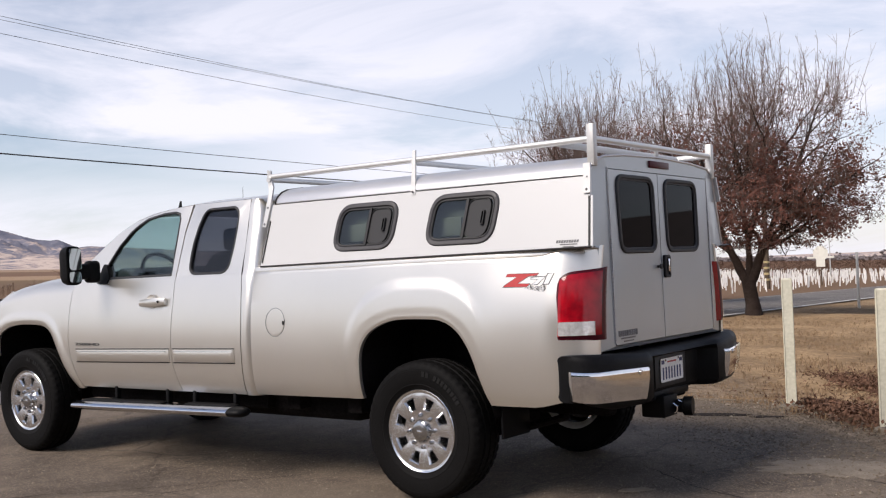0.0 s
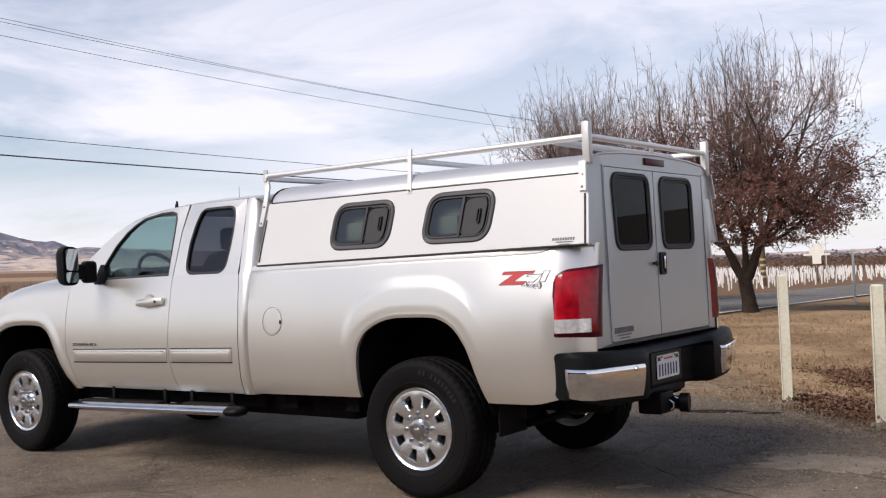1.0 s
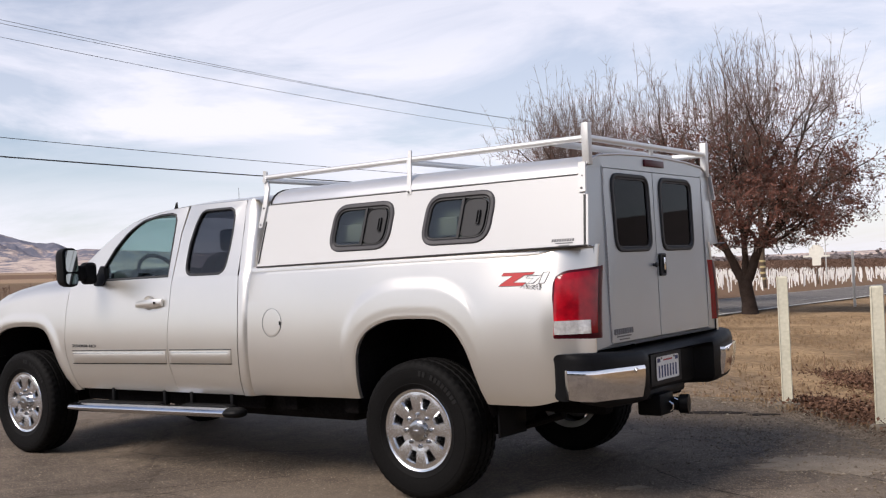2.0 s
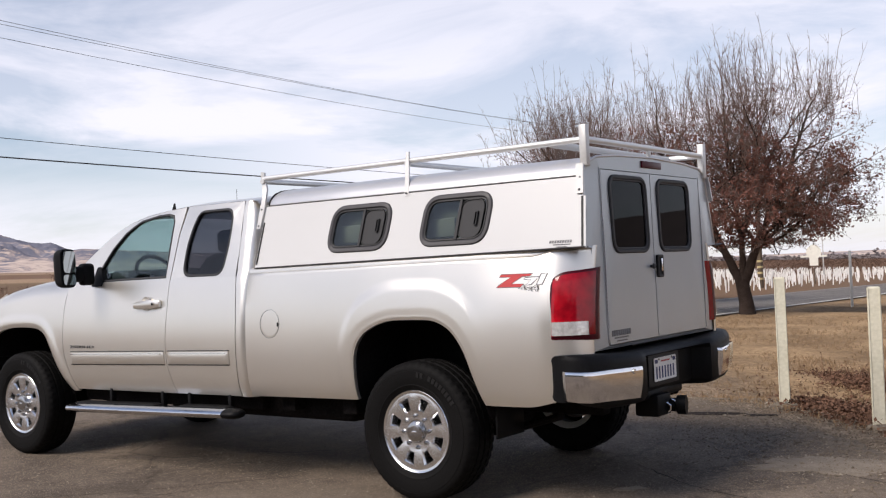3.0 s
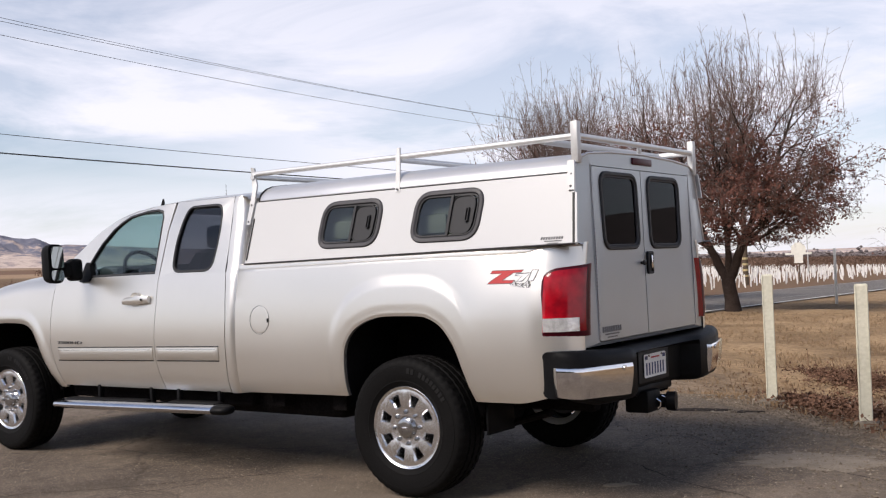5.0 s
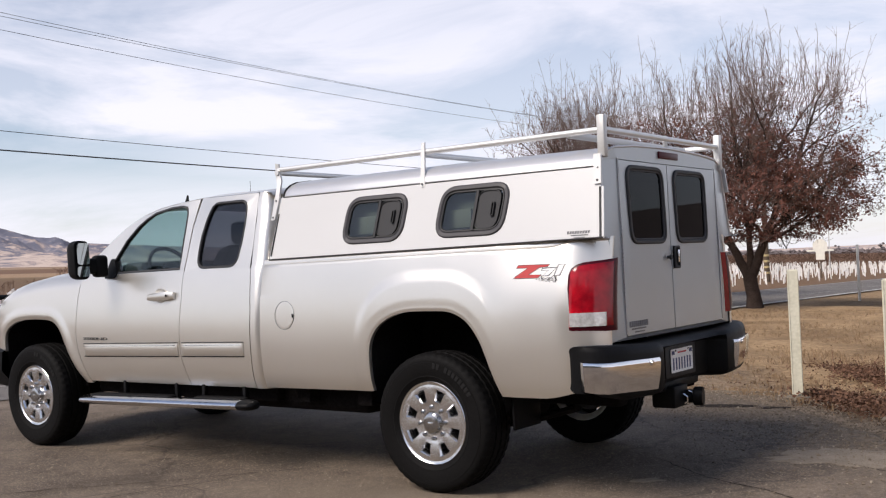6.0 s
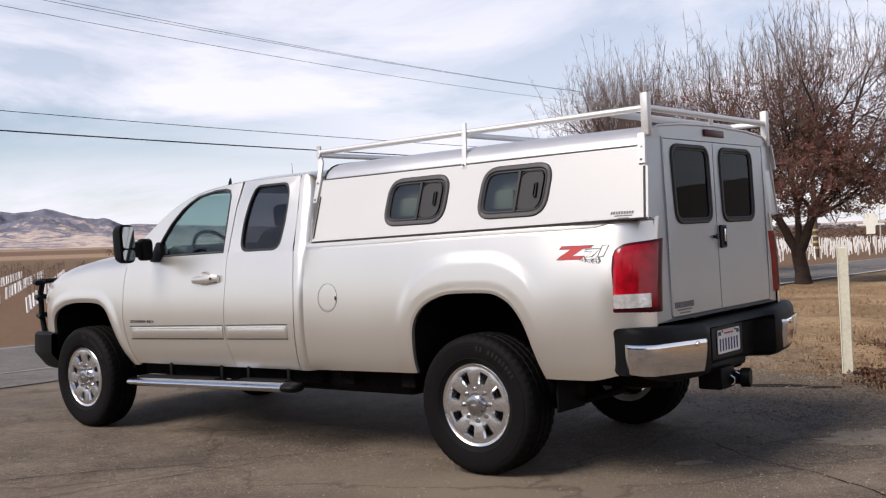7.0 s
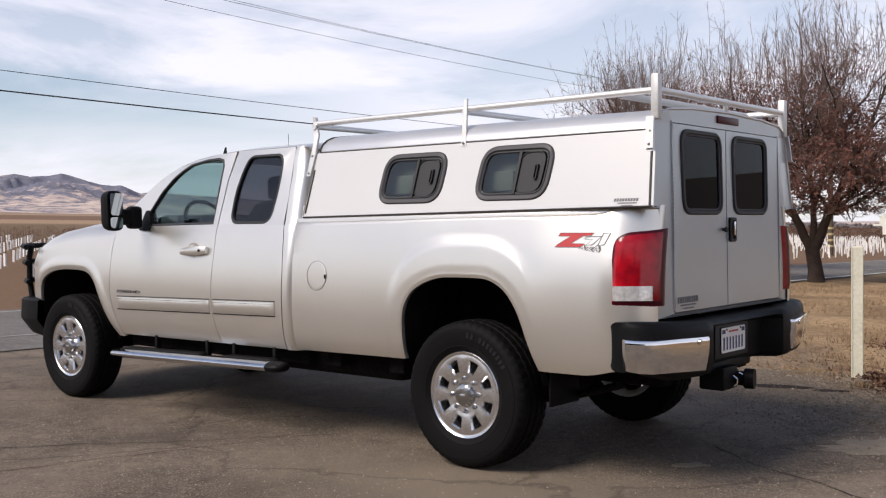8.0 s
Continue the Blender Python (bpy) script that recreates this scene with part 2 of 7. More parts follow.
def asphalt(name, dark, light, stain, crack=0.5, pale=0.0, spill=0.0):
    m = bpy.data.materials.new(name)
    m.use_nodes = True
    n, l = m.node_tree.nodes, m.node_tree.links
    b = n["Principled BSDF"]
    tc = n.new("ShaderNodeTexCoord")
    big = n.new("ShaderNodeTexNoise")
    big.inputs["Scale"].default_value = 0.8
    big.inputs["Detail"].default_value = 6
    big.inputs["Distortion"].default_value = 0.6
    grit = n.new("ShaderNodeTexVoronoi")
    grit.inputs["Scale"].default_value = 150
    fine = n.new("ShaderNodeTexNoise")
    fine.inputs["Scale"].default_value = 14
    fine.inputs["Detail"].default_value = 10
    fine.inputs["Roughness"].default_value = 0.88
    for t in (big, grit, fine):
        l.new(tc.outputs["Object"], t.inputs["Vector"])
    ramp = n.new("ShaderNodeValToRGB")
    ramp.color_ramp.elements[0].position, ramp.color_ramp.elements[0].color = 0.32, rgb(dark)
    ramp.color_ramp.elements[1].position, ramp.color_ramp.elements[1].color = 0.68, rgb(light)
    l.new(big.outputs["Fac"], ramp.inputs["Fac"])
    mixf = n.new("ShaderNodeMix")
    mixf.data_type, mixf.blend_type = "RGBA", "OVERLAY"
    mixf.inputs["Factor"].default_value = 0.85
    l.new(ramp.outputs["Color"], mixf.inputs["A"])
    l.new(fine.outputs["Fac"], mixf.inputs["B"])
    # patchy wear a hand's width across
    mot = n.new("ShaderNodeTexNoise")
    mot.inputs["Scale"].default_value = 4.5
    mot.inputs["Detail"].default_value = 6
    mot.inputs["Roughness"].default_value = 0.7
    mot.inputs["Distortion"].default_value = 0.8
    l.new(tc.outputs["Object"], mot.inputs["Vector"])
    mor = n.new("ShaderNodeMapRange")
    mor.inputs["From Min"].default_value, mor.inputs["From Max"].default_value = 0.3, 0.7
    mor.inputs["To Min"].default_value, mor.inputs["To Max"].default_value = 0.30, 0.72
    l.new(mot.outputs["Fac"], mor.inputs["Value"])
    worn = n.new("ShaderNodeMix")
    worn.data_type, worn.blend_type = "RGBA", "OVERLAY"
    worn.inputs["Factor"].default_value = 0.7
    l.new(mixf.outputs["Result"], worn.inputs["A"])
    l.new(mor.outputs["Result"], worn.inputs["B"])
    mixf = worn
    # pale stones in the binder
    gr = n.new("ShaderNodeSeparateColor")
    l.new(grit.outputs["Color"], gr.inputs["Color"])
    gt = n.new("ShaderNodeMath")
    gt.operation = "GREATER_THAN"
    gt.inputs[1].default_value = 0.83
    l.new(gr.outputs["Red"], gt.inputs[0])
    gm = n.new("ShaderNodeMath")
    gm.operation = "MULTIPLY"
    gm.inputs[1].default_value = 0.62
    l.new(gt.outputs[0], gm.inputs[0])
    stones = n.new("ShaderNodeMix")
    stones.data_type = "RGBA"
    l.new(gm.outputs[0], stones.inputs["Factor"])
    l.new(mixf.outputs["Result"], stones.inputs["A"])
    stones.inputs["B"].default_value = rgb(tuple(min(1, c * 2.0) for c in light))
    # dusty pale patches
    du = n.new("ShaderNodeTexNoise")
    du.inputs["Scale"].default_value = 0.33
    du.inputs["Detail"].default_value = 7
    du.inputs["Roughness"].default_value = 0.62
    du.inputs["Distortion"].default_value = 1.0
    l.new(tc.outputs["Object"], du.inputs["Vector"])
    dr = n.new("ShaderNodeValToRGB")
    dr.color_ramp.elements[0].position, dr.color_ramp.elements[0].color = 0.47, (0, 0, 0, 1)
    dr.color_ramp.elements[1].position, dr.color_ramp.elements[1].color = 0.66, (0.42, 0.42, 0.42, 1)
    l.new(du.outputs["Fac"], dr.inputs["Fac"])
    dust = n.new("ShaderNodeMix")
    dust.data_type = "RGBA"
    l.new(dr.outputs["Color"], dust.inputs["Factor"])
    l.new(stones.outputs["Result"], dust.inputs["A"])
    dust.inputs["B"].default_value = rgb((light[0] * 1.35, light[1] * 1.32, light[2] * 1.28))
    # oil stains
    st = n.new("ShaderNodeTexNoise")
    st.inputs["Scale"].default_value = 0.9
    st.inputs["Detail"].default_value = 4
    smap = n.new("ShaderNodeMapping")
    smap.inputs["Location"].default_value = (3.7, 1.3, 0)
    l.new(tc.outputs["Object"], smap.inputs["Vector"])
    l.new(smap.outputs["Vector"], st.inputs["Vector"])
    sr = n.new("ShaderNodeValToRGB")
    sr.color_ramp.elements[0].position, sr.color_ramp.elements[0].color = 0.56, (0, 0, 0, 1)
    sr.color_ramp.elements[1].position, sr.color_ramp.elements[1].color = 0.72, (0.45, 0.45, 0.45, 1)
    l.new(st.outputs["Fac"], sr.inputs["Fac"])
    stain_mix = n.new("ShaderNodeMix")
    stain_mix.data_type = "RGBA"
    l.new(sr.outputs["Color"], stain_mix.inputs["Factor"])
    l.new(dust.outputs["Result"], stain_mix.inputs["A"])
    stain_mix.inputs["B"].default_value = rgb(stain)
    # one long stretch where wheels have worn the binder pale
    om = n.new("ShaderNodeMapping")
    om.inputs["Rotation"].default_value = (0, 0, radians(-28))
    om.inputs["Location"].default_value = (0.42 * math.cos(radians(-28)) * 0.55 - 1.75 * math.sin(radians(-28)) * 0.55, 0.42 * math.sin(radians(-28)) * 1.5 + 1.75 * math.cos(radians(-28)) * 1.5, 0)
    om.inputs["Scale"].default_value = (0.55, 1.5, 0.0)
    l.new(tc.outputs["Object"], om.inputs["Vector"])
    ol = n.new("ShaderNodeVectorMath")
    ol.operation = "LENGTH"
    l.new(om.outputs["Vector"], ol.inputs[0])
    oa = n.new("ShaderNodeMath")
    oa.operation = "MULTIPLY_ADD"
    oa.inputs[1].default_value = 0.9
    l.new(du.outputs["Fac"], oa.inputs[0])
    l.new(ol.outputs["Value"], oa.inputs[2])
    omr = n.new("ShaderNodeMapRange")
    omr.inputs["From Min"].default_value, omr.inputs["From Max"].default_value = 0.70, 1.75
    omr.inputs["To Min"].default_value, omr.inputs["To Max"].default_value = pale, 0.0
    l.new(oa.outputs[0], omr.inputs["Value"])
    paled = n.new("ShaderNodeMix")
    paled.data_type = "RGBA"
    l.new(omr.outputs["Result"], paled.inputs["Factor"])
    l.new(stain_mix.outputs["Result"], paled.inputs["A"])
    paled.inputs["B"].default_value = rgb((light[0] * 1.15, light[1] * 1.17, light[2] * 1.10))
    stain_mix = paled
    # cracks
    wob = n.new("ShaderNodeTexNoise")
    wob.inputs["Scale"].default_value = 1.6
    wob.inputs["Detail"].default_value = 5
    l.new(tc.outputs["Object"], wob.inputs["Vector"])
    wadd = n.new("ShaderNodeMix")
    wadd.data_type, wadd.blend_type = "RGBA", "ADD"
    wadd.inputs["Factor"].default_value = 0.7
    l.new(tc.outputs["Object"], wadd.inputs["A"])
    l.new(wob.outputs["Color"], wadd.inputs["B"])
    ck = n.new("ShaderNodeTexVoronoi")
    ck.feature = "DISTANCE_TO_EDGE"
    ck.inputs["Scale"].default_value = 0.33
    l.new(wadd.outputs["Result"], ck.inputs["Vector"])
    ckr = n.new("ShaderNodeValToRGB")
    ckr.color_ramp.elements[0].position, ckr.color_ramp.elements[0].color = 0.0, (crack, crack, crack, 1)
    ckr.color_ramp.elements[1].position, ckr.color_ramp.elements[1].color = 0.008, (0, 0, 0, 1)
    l.new(ck.outputs["Distance"], ckr.inputs["Fac"])
    crack_mix = n.new("ShaderNodeMix")
    crack_mix.data_type = "RGBA"
    l.new(ckr.outputs["Color"], crack_mix.inputs["Factor"])
    l.new(stain_mix.outputs["Result"], crack_mix.inputs["A"])
    crack_mix.inputs["B"].default_value = rgb(tuple(c * 0.3 for c in dark))
    # grey gravel and dust spilt over the eastern edge, thickening outwards
    es = n.new("ShaderNodeSeparateXYZ")
    l.new(tc.outputs["Object"], es.inputs["Vector"])
    ed = n.new("ShaderNodeMath")
    l.new(es.outputs["X"], ed.inputs[0])
    l.new(es.outputs["Y"], ed.inputs[1])
    ew = n.new("ShaderNodeMath")
    ew.operation = "MULTIPLY_ADD"
    ew.inputs[1].default_value = 1.6
    l.new(big.outputs["Fac"], ew.inputs[0])
    l.new(ed.outputs[0], ew.inputs[2])
    ef = n.new("ShaderNodeMath")
    ef.operation = "MULTIPLY_ADD"
    ef.inputs[1].default_value = 1.4
    l.new(fine.outputs["Fac"], ef.inputs[0])
    l.new(ew.outputs[0], ef.inputs[2])
    em = n.new("ShaderNodeMapRange")
    em.inputs["From Min"].default_value, em.inputs["From Max"].default_value = 3.7, 4.9
    em.inputs["To Min"].default_value, em.inputs["To Max"].default_value = 0.0, spill
    l.new(ef.outputs[0], em.inputs["Value"])
    ec = n.new("ShaderNodeValToRGB")
    ec.color_ramp.elements[0].position, ec.color_ramp.elements[0].color = 0.36, (0.064, 0.049, 0.036, 1)
    ec.color_ramp.elements[1].position, ec.color_ramp.elements[1].color = 0.62, (0.225, 0.178, 0.132, 1)
    l.new(fine.outputs["Fac"], ec.inputs["Fac"])
    spilt = n.new("ShaderNodeMix")
    spilt.data_type = "RGBA"
    l.new(em.outputs["Result"], spilt.inputs["Factor"])
    l.new(crack_mix.outputs["Result"], spilt.inputs["A"])
    l.new(ec.outputs["Color"], spilt.inputs["B"])
    l.new(spilt.outputs["Result"], b.inputs["Base Color"])
    b.inputs["Roughness"].default_value = 0.88
    b.inputs["Specular IOR Level"].default_value = 0.25
    hsum = n.new("ShaderNodeMath")
    hsum.operation = "MULTIPLY_ADD"
    hsum.inputs[1].default_value = 0.25
    l.new(grit.outputs["Distance"], hsum.inputs[0])
    l.new(fine.outputs["Fac"], hsum.inputs[2])
    bp = n.new("ShaderNodeBump")
    bp.inputs["Strength"].default_value = 0.8
    bp.inputs["Distance"].default_value = 0.012
    l.new(hsum.outputs[0], bp.inputs["Height"])
    l.new(bp.outputs["Normal"], b.inputs["Normal"])
    return m


M_LOT = asphalt("worn_asphalt", (0.074, 0.0575, 0.0445), (0.154, 0.121, 0.0925), (0.035, 0.027, 0.021), 0.45, 0.95, 0.92)
M_ROAD = asphalt("road_asphalt", (0.104, 0.095, 0.088), (0.145, 0.133, 0.122), (0.085, 0.080, 0.075), 0.2)


def ground_material():
    """Dry grass and bare soil near the lot, ploughed earth and pale fallow strips further off."""
    m = bpy.data.materials.new("dry_ground")
    m.use_nodes = True
    n, l = m.node_tree.nodes, m.node_tree.links
    b = n["Principled BSDF"]
    tc = n.new("ShaderNodeTexCoord")
    big = n.new("ShaderNodeTexNoise")
    big.inputs["Scale"].default_value = 0.45
    big.inputs["Detail"].default_value = 8
    big.inputs["Roughness"].default_value = 0.6
    fine = n.new("ShaderNodeTexNoise")
    fine.inputs["Scale"].default_value = 9
    fine.inputs["Detail"].default_value = 8
    fine.inputs["Roughness"].default_value = 0.75
    l.new(tc.outputs["Object"], big.inputs["Vector"])
    l.new(tc.outputs["Object"], fine.inputs["Vector"])
    near = n.new("ShaderNodeValToRGB")
    e = near.color_ramp.elements
    e[0].position, e[0].color = 0.36, (0.128, 0.083, 0.049, 1)
    e[1].position, e[1].color = 0.62, (0.410, 0.283, 0.163, 1)
    mid = e.new(0.48)
    mid.color = (0.255, 0.171, 0.097, 1)
    addf = n.new("ShaderNodeMath")
    addf.operation = "MULTIPLY_ADD"
    addf.inputs[1].default_value = 0.55
    l.new(fine.outputs["Fac"], addf.inputs[0])
    hb = n.new("ShaderNodeMath")
    hb.operation = "MULTIPLY"
    hb.inputs[1].default_value = 0.45
    l.new(big.outputs["Fac"], hb.inputs[0])
    l.new(hb.outputs[0], addf.inputs[2])
    l.new(addf.outputs[0], near.inputs["Fac"])
    # grey gravel spilt along the edge of the yard
    sepg = n.new("ShaderNodeSeparateXYZ")
    l.new(tc.outputs["Object"], sepg.inputs["Vector"])
    diag = n.new("ShaderNodeMath")
    l.new(sepg.outputs["X"], diag.inputs[0])
    l.new(sepg.outputs["Y"], diag.inputs[1])
    wob = n.new("ShaderNodeMath")
    wob.operation = "MULTIPLY_ADD"
    wob.inputs[1].default_value = 3.0
    l.new(big.outputs["Fac"], wob.inputs[0])
    l.new(diag.outputs[0], wob.inputs[2])
    gmr = n.new("ShaderNodeMapRange")
    gmr.inputs["From Min"].default_value, gmr.inputs["From Max"].default_value = 5.6, 8.2
    gmr.inputs["To Min"].default_value, gmr.inputs["To Max"].default_value = 0.85, 0.0
    l.new(wob.outputs[0], gmr.inputs["Value"])
    grav = n.new("ShaderNodeValToRGB")
    grav.color_ramp.elements[0].position, grav.color_ramp.elements[0].color = 0.36, (0.070, 0.055, 0.043, 1)
    grav.color_ramp.elements[1].position, grav.color_ramp.elements[1].color = 0.62, (0.27, 0.220, 0.172, 1)
    l.new(fine.outputs["Fac"], grav.inputs["Fac"])
    nmix = n.new("ShaderNodeMix")
    nmix.data_type = "RGBA"
    l.new(gmr.outputs["Result"], nmix.inputs["Factor"])
    l.new(near.outputs["Color"], nmix.inputs["A"])
    l.new(grav.outputs["Color"], nmix.inputs["B"])
    # field strips beyond the road, by the distance west of it
    sep = n.new("ShaderNodeSeparateXYZ")
    l.new(tc.outputs["Object"], sep.inputs["Vector"])
    run = n.new("ShaderNodeMath")
    run.operation = "MULTIPLY_ADD"
    run.inputs[1].default_value = 12.0
    l.new(big.outputs["Fac"], run.inputs[0])
    neg = n.new("ShaderNodeMath")
    neg.operation = "MULTIPLY"
    neg.inputs[1].default_value = -1.0
    l.new(sep.outputs["X"], neg.inputs[0])
    l.new(neg.outputs[0], run.inputs[2])
    mr = n.new("ShaderNodeMapRange")
    mr.inputs["From Min"].default_value = 0.0
    mr.inputs["From Max"].default_value = 1000.0
    l.new(run.outputs[0], mr.inputs["Value"])
    strips = n.new("ShaderNodeValToRGB")
    s = strips.color_ramp.elements
    s[0].position, s[0].color = 0.02, (0.165, 0.102, 0.063, 1)
    s[1].position, s[1].color = 1.0, (0.25, 0.17, 0.12, 1)
    for pos, col in ((0.07, (0.145, 0.094, 0.060)), (0.13, (0.16, 0.108, 0.068)), (0.145, (0.30, 0.205, 0.13)), (0.20, (0.30, 0.205, 0.135)),
                     (0.215, (0.165, 0.10, 0.066)), (0.45, (0.17, 0.105, 0.07)), (0.50, (0.30, 0.21, 0.14))):
        s.new(pos).color = rgb(col)
    l.new(mr.outputs["Result"], strips.inputs["Fac"])
    ov = n.new("ShaderNodeMix")
    ov.data_type, ov.blend_type = "RGBA", "OVERLAY"
    ov.inputs["Factor"].default_value = 0.6
    l.new(strips.outputs["Color"], ov.inputs["A"])
    l.new(fine.outputs["Fac"], ov.inputs["B"])
    sw = n.new("ShaderNodeMapRange")
    sw.inputs["From Min"].default_value = 13.0
    sw.inputs["From Max"].default_value = 20.0
    l.new(run.outputs[0], sw.inputs["Value"])
    mx = n.new("ShaderNodeMix")
    mx.data_type = "RGBA"
    l.new(sw.outputs["Result"], mx.inputs["Factor"])
    l.new(nmix.outputs["Result"], mx.inputs["A"])
    l.new(ov.outputs["Result"], mx.inputs["B"])
    l.new(mx.outputs["Result"], b.inputs["Base Color"])
    b.inputs["Roughness"].default_value = 0.95
    b.inputs["Specular IOR Level"].default_value = 0.1
    bp = n.new("ShaderNodeBump")
    bp.inputs["Strength"].default_value = 0.8
    bp.inputs["Distance"].default_value = 0.04
    l.new(fine.outputs["Fac"], bp.inputs["Height"])
    l.new(bp.outputs["Normal"], b.inputs["Normal"])
    return m


def hill_material():
    """Chaparral and bare grass on far hills, the blue haze of distance mixed into their colours."""
    m = bpy.data.materials.new("hill_chaparral_hazed")
    m.use_nodes = True
    n, l = m.node_tree.nodes, m.node_tree.links
    b = n["Principled BSDF"]
    tc = n.new("ShaderNodeTexCoord")
    a = n.new("ShaderNodeTexNoise")
    a.inputs["Scale"].default_value = 0.016
    a.inputs["Detail"].default_value = 10
    a.inputs["Roughness"].default_value = 0.74
    a.inputs["Distortion"].default_value = 0.8
    l.new(tc.outputs["Object"], a.inputs["Vector"])
    sep = n.new("ShaderNodeSeparateXYZ")
    l.new(tc.outputs["Object"], sep.inputs["Vector"])
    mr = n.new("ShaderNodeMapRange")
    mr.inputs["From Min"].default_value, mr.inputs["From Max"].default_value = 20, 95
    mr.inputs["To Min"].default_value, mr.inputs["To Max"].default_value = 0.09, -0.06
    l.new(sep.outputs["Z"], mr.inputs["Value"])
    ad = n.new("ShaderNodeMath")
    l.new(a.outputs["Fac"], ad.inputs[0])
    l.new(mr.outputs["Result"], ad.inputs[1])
    # scrub to grass, each tone already paled and blued by haze
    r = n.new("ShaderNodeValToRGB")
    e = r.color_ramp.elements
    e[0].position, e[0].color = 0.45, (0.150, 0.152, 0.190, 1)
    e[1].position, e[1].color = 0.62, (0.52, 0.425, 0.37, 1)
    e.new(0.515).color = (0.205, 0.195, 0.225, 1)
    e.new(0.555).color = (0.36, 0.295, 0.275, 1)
    l.new(ad.outputs[0], r.inputs["Fac"])
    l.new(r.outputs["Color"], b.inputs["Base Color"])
    b.inputs["Roughness"].default_value = 1.0
    b.inputs["Specular IOR Level"].default_value = 0.0
    return m


def moulded_lens(m):
    """Gives the tail lamp lens its two moulded zones: a bright outer field and a deeper red one over the bulb bowls, towards the rear."""
    n, l = m.node_tree.nodes, m.node_tree.links
    b = n["Principled BSDF"]
    base = b.inputs["Base Color"].links[0].from_socket
    tc = n.new("ShaderNodeTexCoord")
    sep = n.new("ShaderNodeSeparateXYZ")
    l.new(tc.outputs["Object"], sep.inputs["Vector"])
    wob = n.new("ShaderNodeTexNoise")
    wob.inputs["Scale"].default_value = 16.0
    l.new(tc.outputs["Object"], wob.inputs["Vector"])
    ad = n.new("ShaderNodeMath")
    ad.operation = "MULTIPLY_ADD"
    ad.inputs[1].default_value = 0.09
    l.new(wob.outputs["Fac"], ad.inputs[0])
    l.new(sep.outputs["X"], ad.inputs[2])
    mr = n.new("ShaderNodeMapRange")
    mr.inputs["From Min"].default_value, mr.inputs["From Max"].default_value = 1.055, 1.115
    mr.inputs["To Max"].default_value = 0.5
    l.new(ad.outputs[0], mr.inputs["Value"])
    mx = n.new("ShaderNodeMix")
    mx.data_type = "RGBA"
    l.new(mr.outputs["Result"], mx.inputs["Factor"])
    l.new(base, mx.inputs["A"])
    mx.inputs["B"].default_value = (0.15, 0.002, 0.008, 1)
    l.new(mx.outputs["Result"], b.inputs["Base Color"])


moulded_lens(M_RED)
M_GROUND = ground_material()
M_HILL = hill_material()


# ---------------------------------------------------------------- mesh helpers
def mesh_of(name, bm, mats, smooth=False, sharp=35.0):
    me = bpy.data.meshes.new(name)
    bmesh.ops.recalc_face_normals(bm, faces=bm.faces[:])
    bm.to_mesh(me)
    bm.free()
    for m in mats if isinstance(mats, (list, tuple)) else [mats]:
        me.materials.append(m)
    if smooth:
        me.polygons.foreach_set("use_smooth", [True] * len(me.polygons))
        me.set_sharp_from_angle(angle=radians(sharp))
    return me


def part(name, bm, material, parent, label="", smooth=True, sharp=35.0):
    """Links a bmesh as one mesh object under a thing or a part."""
    ob = new(name, mesh_of(name, bm, material, smooth, sharp))
    ob.parent = parent
    if label:
        ob["label"] = label
    return ob


def thing(name, label, category, group="", kind="", at=(0, 0, 0)):
    ob = new(name)
    ob.location = at
    ob.empty_display_size = 0.2
    return tagged(ob, label, category, group, kind)


def grid(bm, rows, closed=False):
    """Faces between rows of points; closed: each row is a ring."""
    vs = [[bm.verts.new(p) for p in row] for row in rows]
    for a, b in zip(vs, vs[1:]):
        n = len(a)
        for i in range(n if closed else n - 1):
            j = (i + 1) % n
            bm.faces.new((a[i], a[j], b[j], b[i]))
    return vs


def cap_ring(bm, ring):
    bm.faces.new(ring)


def box(bm, x0, x1, y0, y1, z0, z1, bevel=0.0, seg=2):
    vs = bmesh.ops.create_cube(bm, size=1.0)["verts"]
    for v in vs:
        v.co = Vector(((x0 + x1) / 2 + v.co.x * (x1 - x0), (y0 + y1) / 2 + v.co.y * (y1 - y0), (z0 + z1) / 2 + v.co.z * (z1 - z0)))
    if bevel:
        es = list({e for v in vs for e in v.link_edges})
        bmesh.ops.bevel(bm, geom=es, offset=bevel, segments=seg, affect="EDGES", profile=0.5)
    return bm


def tube(bm, pts, r, sides=10, caps=True, squash=(1, 1)):
    """A round bar swept along points; r is one radius or one a point."""
    pts = [Vector(p) for p in pts]
    rs = r if isinstance(r, (list, tuple)) else [r] * len(pts)
    rings, prev = [], None
    for i, p in enumerate(pts):
        d = (pts[min(i + 1, len(pts) - 1)] - pts[max(i - 1, 0)]).normalized()
        up = prev if prev else (Vector((0, 0, 1)) if abs(d.z) < 0.9 else Vector((1, 0, 0)))
        s = d.cross(up).normalized()
        u = s.cross(d).normalized()
        prev = u
        rings.append([p + s * (math.cos(2 * math.pi * k / sides) * rs[i] * squash[0]) + u * (math.sin(2 * math.pi * k / sides) * rs[i] * squash[1]) for k in range(sides)])
    vs = grid(bm, rings, True)
    if caps:
        bm.faces.new(vs[0])
        bm.faces.new(vs[-1])
    return vs


def lathe(bm, prof, n=48):
    """Spins (radius, y) pairs about the y axis."""
    rows = [[(r * math.sin(2 * math.pi * k / n), y, r * math.cos(2 * math.pi * k / n)) for k in range(n)] for r, y in prof]
    return grid(bm, rows, True)


